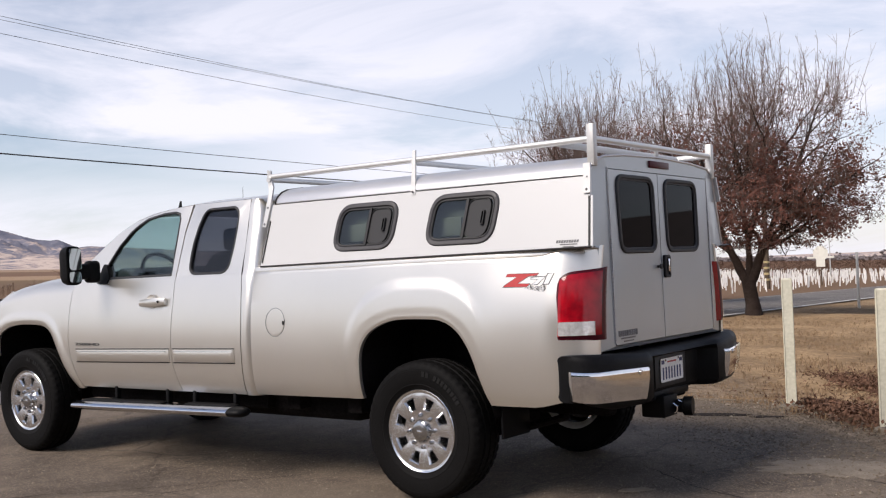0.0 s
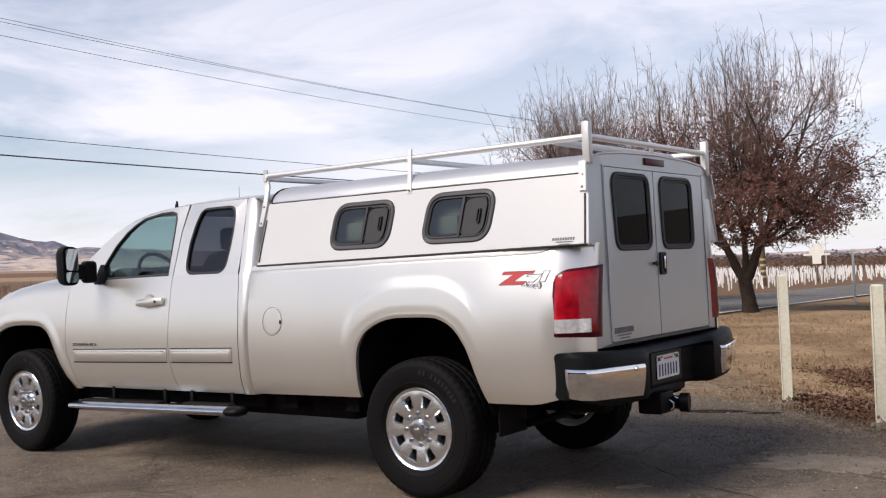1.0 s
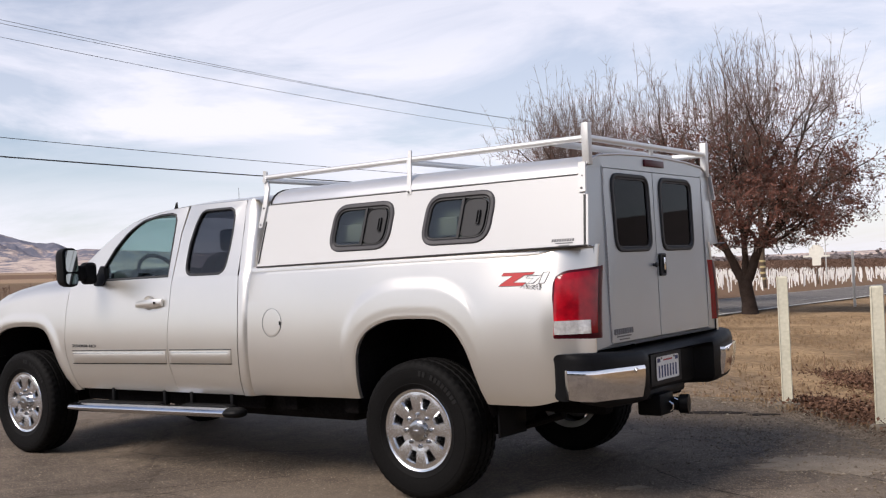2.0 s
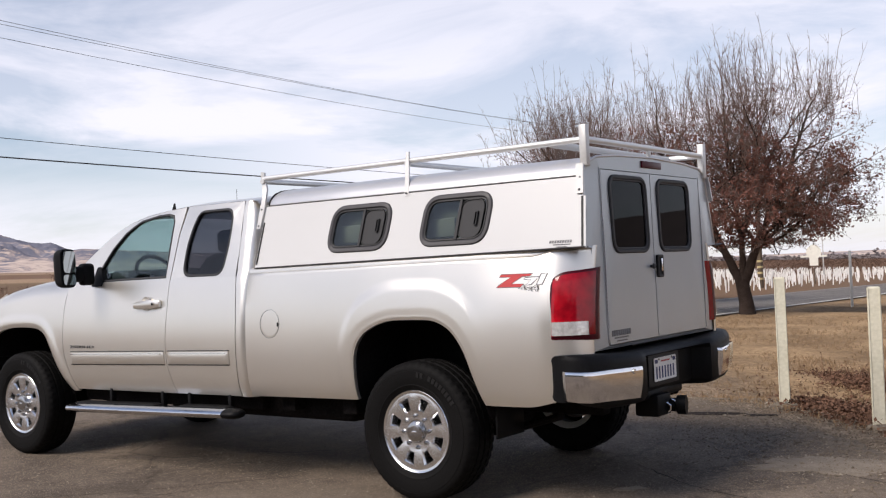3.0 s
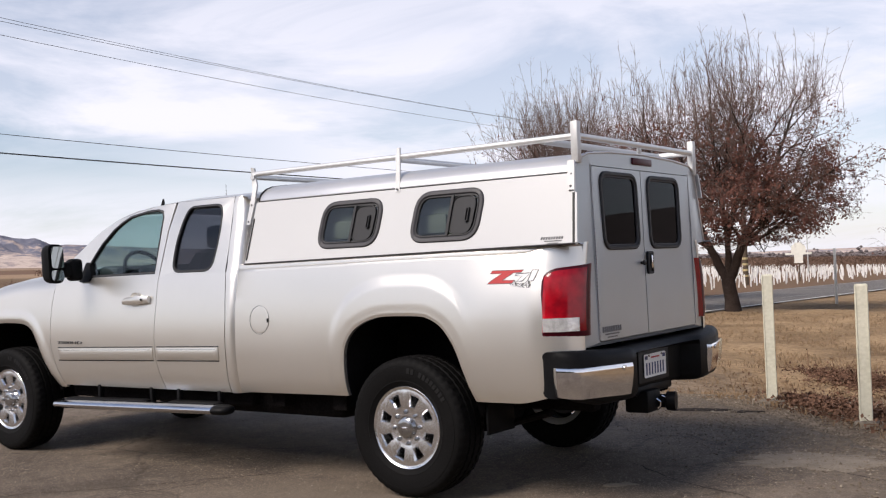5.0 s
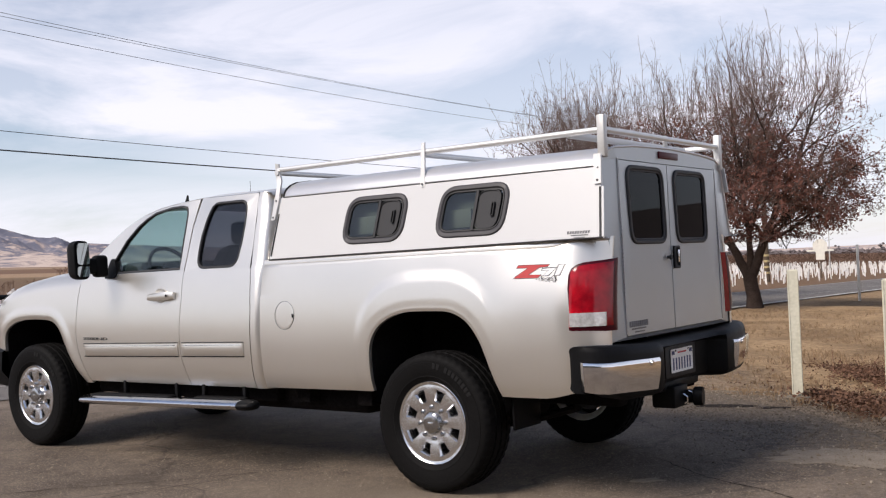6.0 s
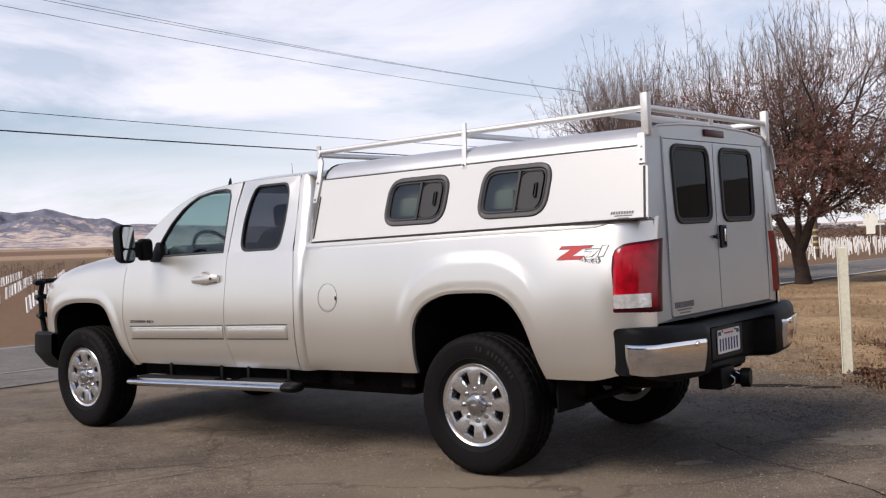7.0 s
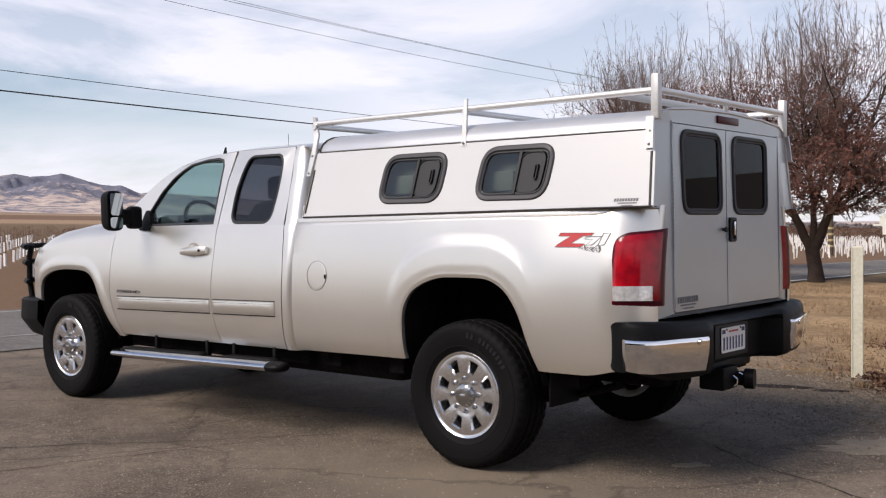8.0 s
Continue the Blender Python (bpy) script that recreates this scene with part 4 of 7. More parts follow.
    part("emblem", bm, M_RIM, w)
    for k in range(8):
        a = 2 * math.pi * (k + 0.5) / 8 + radians(19)
        bm = bmesh.new()
        lathe(bm, [(0.0, -0.122), (0.007, -0.121), (0.0115, -0.116), (0.0135, -0.106), (0.0135, -0.090)], 10)
        nut = part("lug_nut", bm, M_HUB, w)
        nut.location = (0.091 * math.sin(a), 0, 0.091 * math.cos(a))
        bm = bmesh.new()
        lathe(bm, [(0.0, -0.1225), (0.005, -0.1222), (0.0062, -0.1195)], 8)
        end = part("nut_end", bm, M_RIMDARK, w)
        end.location = nut.location
    return w


def build_truck():
    tr = thing("pickup_truck", "silver extended-cab pickup truck parked on worn asphalt", "pickup truck")
    lin = [i / 24 for i in range(25)]
    for sgn in (-1, 1):
        # front wing
        xs = sorted({-4.64, -4.60, -4.54, *[a[0] for a in ARCH_F], -4.46, -4.445, -4.395, -4.36, -4.26, -4.13, -3.97, -3.90, -3.77, -3.68, -3.61, -3.54, -3.46, -3.43})
        span = (-4.64, -3.39)
        us = [(x - span[0]) / (span[1] - span[0]) for x in xs]
        us = [0.0] + [u for u in us if 0.003 < u < 0.9995] + [1.0]

        def fx0(z):
            return -4.64 + 0.06 * sm(1.02, 1.20, z)

        def fx1(z):
            return interp(z, CUT_A) - 0.002

        def fzb(x):
            return 0.77 if x < -4.4755 else interp(x, ARCH_F)
        bm = side_panel(us, 26, fx0, fx1, fzb, lambda x: interp(x, FTOP), sgn, shoulder=0.12)
        part("front_wing", bm, M_PAINT, tr, sharp=50)
        # doors
        for nm, ca, cb, top in (("front_door", CUT_A, CUT_B, 1.352), ("rear_door", CUT_B, CUT_C, 1.352)):
            bm = side_panel(lin, 24, lambda z, c=ca: interp(z, c) + 0.0020, lambda z, c=cb: interp(z, c) - 0.0020, lambda x: 0.545 + 0.010 * (x + 3.3) / 1.9, lambda x, t=top: t, sgn)
            door = part(nm, bm, M_PAINT, tr, sharp=50)
            if nm == "front_door":
                top_edge = [(x, interp(x, EDGE) - 0.003) for x in (-2.19, -2.38, -2.61, -2.79, -2.97, -3.12, -3.24, -3.36)]
                outer = [(-3.38, 1.352), (-2.194, 1.352), (-2.194, 1.67)] + top_edge
                hole = GLASS_F
            else:
                outer = [(-2.186, 1.352), (-1.520, 1.352), (-1.528, 1.52), (-1.545, 1.67), (-1.588, 1.8695), (-2.17, 1.870), (-2.184, 1.67)]
                hole = GLASS_R
            part("window_surround", upper_side(outer, [hole], sgn), M_PAINT, door, sharp=50)
            bm = bmesh.new()
            frame_ring(bm, hole, 0.018, lambda x, z, d: (x, sgn * (interp(z, PROF) - d), z), 0.02, -0.003)
            part("window_seal", bm, M_SEAL, door)
            wg = part("side_window", pane(hole, sgn, 0.014), G_FRONT if nm == "front_door" else G_DARK, door, "lightly tinted glass" if nm == "front_door" else "dark privacy glass", sharp=60)
            wg.visible_shadow = False
            # moulding strip
            x0, x1 = (-3.315, -2.212) if nm == "front_door" else (-2.172, -1.540)
            bm = bmesh.new()
            sec = [(-0.002, -0.047), (0.011, -0.046), (0.015, -0.040), (0.016, 0.026), (0.012, 0.036), (0.012, 0.043), (-0.002, 0.045)]
            rows = []
            m = 26
            for i in range(m + 1):
                x = x0 + (x1 - x0) * i / m
                zc = 0.786 + (x + 3.3) * 0.0165
                e = 0.35 if i in (0, m) else 1.0
                rows.append([(x + (0.012 if dz < 0 and i == 0 else 0), sgn * (side_y(x, zc + dz) + o * e), zc + dz) for o, dz in sec])
            vs = grid(bm, rows)
            bm.faces.new(vs[0])
            bm.faces.new(vs[-1])
            part("side_moulding", bm, M_PAINT, door, sharp=40)
            # thin dark bars drawn as the shade lines of the moulding's edges and recess
            for dz, rr in ((-0.050, 0.0042), (0.047, 0.0042), (0.028, 0.0)):
                bm = bmesh.new()
                tube(bm, [(x0 + (x1 - x0) * i / 13, sgn * (side_y(x0 + (x1 - x0) * i / 13, 0.786 + dz) + 0.001), 0.786 + (x0 + (x1 - x0) * i / 13 + 3.3) * 0.0165 + dz) for i in range(14)], 0.0042, 6) if rr else tube(bm, [(x0 + 0.02 + (x1 - x0 - 0.04) * i / 13, sgn * (side_y(x0 + 0.02 + (x1 - x0 - 0.04) * i / 13, 0.81) + 0.0145), 0.786 + (x0 + 0.02 + (x1 - x0 - 0.04) * i / 13 + 3.3) * 0.0165 + dz) for i in range(14)], 0.0022, 6)
                part("moulding_shade_line", bm, M_SEAL, door)
            if nm == "front_door":
                # chrome-ended pull handle over a round recess
                bm = bmesh.new()
                rows = []
                for i in range(9):
                    t = i / 8
                    x = -2.53 + 0.285 * t
                    h = 0.020 + 0.010 * math.sin(math.pi * min(1, t * 1.1)) + (0.004 if t > 0.5 else 0)
                    o = 0.012 + 0.030 * math.sin(math.pi * (0.12 + 0.76 * t)) ** 0.7
                    zc = 1.172 + 0.012 * t
                    rows.append([(x, sgn * (side_y(x, zc) + o * f), zc + h * g) for f, g in ((0.2, -1), (0.85, -0.95), (1, -0.4), (1, 0.5), (0.8, 1), (0.2, 1))])
                vs = grid(bm, rows, True)
                bm.faces.new(vs[0])
                bm.faces.new(vs[-1])
                part("door_handle", bm, M_PAINT, door, sharp=60)
                bm = bmesh.new()
                ring = [[(-2.405 + 0.062 * r * math.cos(a), sgn * (side_y(-2.405, 1.18) + 0.0035 + dpt), 1.182 + 0.055 * r * math.sin(a)) for a in [2 * math.pi * k / 28 for k in range(28)]] for r, dpt in ((1.0, -0.003), (0.94, 0.006), (0.86, 0.0055), (0.72, 0.0), (0.4, -0.001), (0.02, -0.001))]
                grid(bm, ring, True)
                part("handle_recess", bm, M_PAINT, door, sharp=60)
                bm = bmesh.new()
                lathe(bm, [(0.0, -0.004), (0.007, -0.004), (0.009, 0.0)], 14)
                lock = part("door_lock", bm, M_BLACK, door)
                lock.matrix_basis = pose(-2.300, sgn * (side_y(-2.3, 1.18) + 0.041), 1.184, 0, 0, 0 if sgn < 0 else 180)
                me = text_mesh("2500HD", 0.052, 0.002)
                me.materials.append(M_BADGE)
                badge = new("badge", me)
                badge.parent = door
                badge["label"] = "dark model badge lettering"
                xx = -3.318 if sgn < 0 else -2.98
                badge.matrix_basis = pose(xx, sgn * (side_y(-3.15, 0.87) + 0.004), 0.862, 90, 0, 0 if sgn < 0 else 180) @ Matrix.Diagonal((1.7, 0.56, 1, 1))
        # rear corner of the cab
        us = [0, 0.15, 0.3, 0.45, 0.6, 0.72, 0.82, 0.9, 0.96, 1.0]
        bm = bmesh.new()
        rows = []
        for j in range(31):
            z = 0.55 + (1.872 - 0.55) * j / 30
            a, b = interp(z, CUT_C) + 0.004, interp(z, BACK)
            row = []
            for u in us:
                t = max(0.0, (u - 0.35) / 0.65)
                x = a + (b - a) * u
                row.append((x, sgn * (interp(z, PROF) - 0.055 * (1 - math.sqrt(max(0, 1 - t * t)))), z))
            row += [(b + 0.004, sgn * (interp(z, PROF) - 0.10), z), (b + 0.006, sgn * (interp(z, PROF) - 0.30), z)]
            rows.append(row)
        grid(bm, rows)
        part("cab_corner", bm, M_PAINT, tr, sharp=60)
        # bed side
        xs = sorted({-1.376, -1.36, -1.2, -1.0, -0.85, -0.75, -0.71, -0.68, -0.65, -0.62, -0.595, -0.57, -0.55, -0.53, -0.51, -0.49, -0.475, -0.46, *[a[0] for a in ARCH_R], -0.435, -0.40, -0.33, -0.25, -0.16, -0.06, 0.0, 0.06, 0.165, 0.24, 0.31, 0.365,
                     0.415, 0.44, 0.465, 0.493, 0.52, 0.54, 0.56, 0.58, 0.60, 0.62, 0.64, 0.66, 0.68, 0.72, 0.77, 0.82, 0.86, 0.89, 0.92, 0.95, 0.98, 1.005, 1.03, 1.05, 1.07, 1.085, 1.098, 1.108})
        us = [(x + 1.376) / 2.484 for x in xs]

        def bzb(x):
            if x < -0.4495:
                return 0.562 + 0.012 * (x + 1.376)
            if x > 0.4885:
                return 0.578 + 0.05 * sm(0.75, 1.05, x)
            return interp(x, ARCH_R)
        bm = side_panel(us, 60, lambda z: -1.376 - 0.010 * sm(1.0, 1.38, z), lambda z: 1.108, bzb, lambda x: 1.374 + 0.030 * (x + 1.376) / 2.48 + 0.034 * sm(0.80, 0.98, x), sgn, shoulder=0.020, turn_in=0.012)
        bed = part("bed_side", bm, M_PAINT, tr, sharp=50)
        # rail cap on the bed side
        bm = bmesh.new()
        rows = []
        for i in range(40):
            x = -1.372 + 2.26 * i / 39
            z = 1.388 + 0.028 * (x + 1.376) / 2.48
            y = side_y(x, z) - 0.008
            rows.append([(x, sgn * (y - o), z + dz) for o, dz in ((0.0, -0.04), (-0.004, 0.0), (0.006, 0.012), (0.10, 0.014), (0.10, -0.05))])
        grid(bm, rows)
        part("bed_rail", bm, M_PAINT, tr, sharp=50)
        # fuel filler flap
        if sgn < 0:
            bm = bmesh.new()
            rings = []
            for r, o in ((1.0, -0.004), (0.99, 0.0004), (0.97, 0.0008), (0.85, 0.0008), (0.7, 0.0008), (0.5, 0.0008), (0.3, 0.0008), (0.02, 0.0008)):
                rings.append([(-1.150 + 0.083 * r * math.cos(a), sgn * (side_y(-1.15 + 0.083 * r * math.cos(a), 1.038 + 0.088 * r * math.sin(a)) + o), 1.038 + 0.088 * r * math.sin(a)) for a in [2 * math.pi * k / 40 for k in range(40)]])
            grid(bm, rings, True)
            part("fuel_flap", bm, M_PAINT, bed, sharp=60)
            bm = bmesh.new()
            rr = [(-1.150 + 0.086 * math.cos(a), -(side_y(-1.15, 1.038 + 0.09 * math.sin(a)) + 0.0012), 1.038 + 0.091 * math.sin(a)) for a in [2 * math.pi * k / 40 for k in range(41)]]
            tube(bm, rr, 0.0013, 5, False)
            part("flap_gap", bm, M_DECAL, bed)
            bm = bmesh.new()
            box(bm, -1.078, -1.068, -1.011, -1.004, 1.022, 1.048, 0.003)
            part("finger_notch", bm, M_SEAL, bed)
        # wheel wells
        for nm, arch in (("wheel_well", ARCH_F), ("wheel_well", ARCH_R)):
            bm = bmesh.new()
            pts = [(arch[0][0], 0.50)] + list(arch) + [(arch[-1][0] + 0.01, 0.50)]
            rows = [[(x, sgn * (side_y(x, max(z, 0.56)) - d), z + k) for x, z in pts] for d, k in ((0.012, -0.004), (0.03, 0.004), (0.20, 0.03), (0.52, 0.03))]
            vs = grid(bm, rows)
            bm.faces.new(vs[-1])
            part(nm, bm, M_UNDER, tr)
        # tail lamp, wrapped round the corner
        bm = bmesh.new()
        rows = []
        nU = 22
        for j in range(27):
            v = j / 26
            row = []
            for i in range(nU + 1):
                u = i / nU
                x = 0.930 + 0.190 * math.sin(u * math.pi / 2 * 1.0)
                top = 1.296 + 0.026 * u - 0.062 * (1 - math.sqrt(max(0.0, 1 - max(0.0, 1 - u / 0.30) ** 2)))
                z = 0.936 + (top - 0.936) * v
                x += 0.012 * v * (1 - u) ** 2 - 0.010 * (1 - u)
                bow = 0.014 * min(1, 6 * u, 6 * (1 - u), 6 * v + 0.2, 6 * (1 - v) + 0.2)
                t = min((x - 0.86) / 0.262, 1.0)
                y = interp(z, BEDPROF) - 0.010 - 0.23 * (1 - math.sqrt(max(0, 1 - t * t))) + bow
                row.append((x + bow * 0.5 * u, sgn * y, z))
            rows.append(row)
        vs = grid(bm, rows)
        ring = vs[0] + [r[-1] for r in vs[1:-1]] + vs[-1][::-1] + [r[0] for r in vs[-2:0:-1]]
        inn = [bm.verts.new((v.co.x - 0.02, v.co.y - sgn * 0.05, v.co.z)) for v in ring]
        for i in range(len(ring)):
            bm.faces.new((ring[i - 1], ring[i], inn[i], inn[i - 1]))
        bm.faces.ensure_lookup_table()
        for j in range(26):
            for i in range(nU):
                f = bm.faces[j * nU + i]
                edge = i < 1 or i >= nU - 3 or j < 2 or j >= 25
                f.material_index = 1 if edge else 0
        lamp = part("tail_lamp", bm, [M_RED, M_REDDARK], tr, "red tail lamp with a clear reversing lens", sharp=60)
        # reversing lens low on it
        bm = bmesh.new()
        rows = []
        for j in range(7):
            z = 0.966 + 0.072 * j / 6
            row = []
            for i in range(17):
                u = 0.09 + 0.68 * i / 16
                x = 0.920 + 0.190 * math.sin(u * math.pi / 2)
                t = min((x - 0.86) / 0.262, 1.0)
                y = interp(z, BEDPROF) - 0.010 - 0.23 * (1 - math.sqrt(max(0, 1 - t * t))) + 0.0185
                row.append((x + 0.008 * u, sgn * y, z))
            rows.append(row)
        vs = grid(bm, rows)
        ring = vs[0] + [r[-1] for r in vs[1:-1]] + vs[-1][::-1] + [r[0] for r in vs[-2:0:-1]]
        inn = [bm.verts.new((v.co.x - 0.004, v.co.y - sgn * 0.014, v.co.z)) for v in ring]
        for i in range(len(ring)):
            bm.faces.new((ring[i - 1], ring[i], inn[i], inn[i - 1]))
        part("reversing_lens", bm, M_CLEAR, lamp, "clear reversing lens", sharp=60)
        # towing mirror
        head = bmesh.new()
        rows = []
        out = rounded([(-1.292, 1.322), (-1.300, 1.608), (-1.172, 1.608), (-1.166, 1.322)], 0.05, 6)
        for x, k in ((-3.078, 0.62), (-3.070, 0.80), (-3.050, 0.93), (-3.020, 0.99), (-2.985, 1.0), (-2.968, 0.985), (-2.966, 0.90), (-2.978, 0.885)):
            rows.append([(x, sgn * (1.233 + (abs(y) - 1.233) * k), 1.466 + (z - 1.466) * k) for y, z in out])
        vs = grid(head, rows, True)
        head.faces.new(vs[0])
        head.faces.new(vs[-1])
        mir = part("door_mirror", head, M_BLACK, tr, "black towing mirror", sharp=50)
        for nm, z0, z1 in (("mirror_glass", 1.432, 1.590), ("spot_mirror", 1.342, 1.420)):
            bm = bmesh.new()
            o = rounded([(1.274, z0), (1.278, z1), (1.181, z1), (1.178, z0)], 0.026, 4)
            plate(bm, o, [], lambda y, z, d: (-2.956 - 0.08 * (y - 1.229) - 0.03 * (z - (z0 + z1) / 2) - d, sgn * y, z), 0.02)
            part(nm, bm, M_MIRROR, mir, "mirror glass reflecting the yard", sharp=60)
        bm = bmesh.new()
        box(bm, -3.070, -2.985, min(sgn * 0.985, sgn * 1.095), max(sgn * 0.985, sgn * 1.095), 1.335, 1.500, 0.030, 3)
        box(bm, -3.055, -2.995, min(sgn * 1.07, sgn * 1.19), max(sgn * 1.07, sgn * 1.19), 1.362, 1.478, 0.022, 3)
        foot = rounded([(-3.085, 1.322), (-2.965, 1.322), (-2.955, 1.36), (-3.02, 1.47), (-3.06, 1.47)], 0.02, 3)
        plate(bm, foot, [], lambda x, z, d: (x, sgn * (interp(z, PROF) + 0.014 - d), z), 0.06)
        part("mirror_arm", bm, M_BLACK, mir)
        # running board
        bm = bmesh.new()
        # flattened tube: an upper face turned to the sky, a lower one turned under, a rounded nose between them
        sec = [(0.972, 0.002), (0.968, 0.016), (0.974, 0.034), (0.990, 0.044), (1.030, 0.047), (1.062, 0.043), (1.086, 0.031), (1.098, 0.018), (1.100, 0.010), (1.096, 0.000), (1.080, -0.013), (1.050, -0.021), (1.010, -0.021), (0.984, -0.012)]
        rows = []
        for i, x in enumerate((-3.30, -3.287, -3.265, -3.0, -2.6, -2.2, -1.9, -1.66, -1.555, -1.535, -1.525)):
            k = {0: 0.5, 1: 0.85, 10: 0.75}.get(i, 1.0)
            zc = 0.400 + (x + 3.45) * 0.0185
            rows.append([(x, sgn * (1.034 + (y - 1.034) * k), zc + 0.014 + (z - 0.014) * k) for y, z in sec])
        vs = grid(bm, rows, True)
        bm.faces.new(vs[0])
        bm.faces.new(vs[-1])
        step = part("running_board", bm, M_STEP, tr, "polished steel running board", sharp=50)
        for a, b in ((-3.20, -2.30), (-2.03, -1.56)):
            bm = bmesh.new()
            rows = []
            for x, k in ((a, 0.2), (a + 0.012, 1.0), (b - 0.030, 1.0), (b, 0.2)):
                zc = 0.446 + (x + 3.45) * 0.0185
                rows.append([(x, sgn * y, zc + dz * k) for y, dz in ((0.958, -0.012), (0.958, 0.008), (0.968, 0.013), (1.034, 0.011), (1.046, 0.006), (1.050, -0.004))])
            vs = grid(bm, rows)
            bm.faces.new(vs[0])
            bm.faces.new(vs[-1])
            pad = part("step_pad", bm, M_BLACK, step, "ribbed black rubber tread")
        bm = bmesh.new()
        rows = []
        for x, k in ((-1.540, 1.03), (-1.49, 1.02), (-1.455, 0.94), (-1.43, 0.74), (-1.42, 0.45)):
            rows.append([(x, sgn * (1.010 + (y - 1.010) * k), 0.449 + (z - 0.014) * k) for y, z in sec])
        vs = grid(bm, rows, True)
        bm.faces.new(vs[0])
        bm.faces.new(vs[-1])
        part("end_cap", bm, M_BLACK, step, sharp=50)
        for x in (-2.89, -2.30, -2.01, -1.60):
            bm = bmesh.new()
            box(bm, x - 0.014, x + 0.014, min(sgn * 0.925, sgn * 0.965), max(sgn * 0.925, sgn * 0.965), 0.420, 0.560, 0.006)
            box(bm, x - 0.014, x + 0.014, min(sgn * 0.80, sgn * 0.930), max(sgn * 0.80, sgn * 0.930), 0.545, 0.565, 0.004)
            part("bracket", bm, M_BLACK, step)
        # mud flap
        bm = bmesh.new()
        box(bm, 0.50, 0.515, min(sgn * 0.62, sgn * 0.90), max(sgn * 0.62, sgn * 0.90), 0.38, 0.62, 0.004)
        part("mud_flap", bm, M_BLACK, tr)
        # head lamp
        bm = bmesh.new()
        rows = []
        for j in range(7):
            z = 1.015 + (1.185 - 1.015) * j / 6
            rows.append([(-4.635 - 0.16 * math.sin(u * math.pi / 2) - 0.0 + 0.06 * sm(1.02, 1.2, z), sgn * (side_y(-4.63, z) - 0.004 - 0.22 * (1 - math.cos(u * math.pi / 2))), z) for u in [i / 8 for i in range(9)]])
        grid(bm, rows)
        part("head_lamp", bm, M_CLEAR, tr, "clear head lamp", sharp=60)
        # chrome corner of the rear bumper
        plan = [(1.042, 1.032), (1.066, 1.026), (1.100, 1.008), (1.148, 0.966), (1.188, 0.80), (1.214, 0.68), (1.230, 0.572)]
        bm = bmesh.new()
        rows = []
        for j in range(15):
            v = j / 14
            row = []
            for i, (x, y) in enumerate(plan):
                u = i / (len(plan) - 1)
                z0 = 0.632 - 0.032 * u
                z1 = 0.784 - 0.012 * u
                b = 0.006 + 0.022 * math.sin(min(v / 0.85, 1) * math.pi / 2) - 0.005 * sm(0.95, 1.0, v)
                row.append((x + b * (0.35 + 0.65 * u), sgn * (y + b * (1 - u)), z0 + (z1 - z0) * v))
            rows.append(row)
        vs = grid(bm, rows)
        ring = vs[0] + [r[-1] for r in vs[1:-1]] + vs[-1][::-1] + [r[0] for r in vs[-2:0:-1]]
        inn = [bm.verts.new((v.co.x - 0.025, v.co.y - sgn * 0.02, v.co.z)) for v in ring]
        for i in range(len(ring)):
            bm.faces.new((ring[i - 1], ring[i], inn[i], inn[i - 1]))
        pad = part("bumper_corner", bm, M_CHROME, tr, "chrome bumper corner", sharp=50)
        bm = bmesh.new()
        lathe(bm, [(0.0, -0.008), (0.012, -0.007), (0.014, 0.0)], 16)
        se = part("parking_sensor", bm, M_STEP, pad)
        se.matrix_basis = pose(1.245, sgn * 0.655, 0.752, 0, 0, 80)
        # wheels
        for x in (0.0, -4.018):
            build_wheel("wheel", tr, (x, sgn * 0.873, 0.408), sgn > 0)

    # bonnet
    bm = bmesh.new()
    rows = []
    for i in range(25):
        x = -4.72 + (1.36) * i / 24
        row = []
        for j in range(25):
            y = -0.86 + 1.72 * j / 24
            z = interp(x, FTOP) + 0.055 * (1 - (y / 0.86) ** 2) * sm(-4.85, -4.4, x)
            z -= 0.012 * sm(0.80, 0.86, abs(y)) + 0.05 * sm(-4.62, -4.74, x)
            xx = x - 0.10 * (1 - (y / 0.86) ** 2) * sm(-4.0, -4.7, x)
            z += 0.018 * math.exp(-((abs(y) - 0.48) / 0.05) ** 2) * sm(-4.7, -4.3, x)
            row.append((xx, y, z))
        rows.append(row)
    grid(bm, rows)
    part("bonnet", bm, M_PAINT, tr, sharp=60)
    # grille and nose
    bm = bmesh.new()
    box(bm, -4.80, -4.55, -0.62, 0.62, 0.78, 1.13, 0.03)
    nose = part("grille", bm, M_BLACK, tr)
    for z in (0.86, 0.95, 1.04):
        bm = bmesh.new()
        box(bm, -4.83, -4.79, -0.56, 0.56, z - 0.02, z + 0.02, 0.008)
        part("grille_bar", bm, M_CHROME, nose)
    # black steel front bumper
    bm = bmesh.new()
    plan = [(-4.50, 0.985), (-4.66, 0.985), (-4.86, 0.93), (-4.98, 0.62), (-5.00, 0.30), (-5.00, 0.0)]
    plan = [(x, -y) for x, y in plan] + [(x, y) for x, y in plan[-2::-1]]
    rows = [[(x + dx, y * s, z) for x, y in plan] for z, dx, s in ((0.46, 0.16, 0.96), (0.475, 0.12, 0.97), (0.585, 0.0, 1.0), (0.60, -0.005, 1.0), (0.745, 0.01, 1.0), (0.765, 0.03, 0.985))]
    vs = grid(bm, rows)
    bm.faces.new(vs[-1])
    bm.faces.new(vs[0])
    part("front_bumper", bm, M_BLACK, tr, "black steel replacement bumper", sharp=20)
    # brush guard
    guard = new("brush_guard")
    guard.parent = tr
    guard["label"] = "black tubular brush guard"
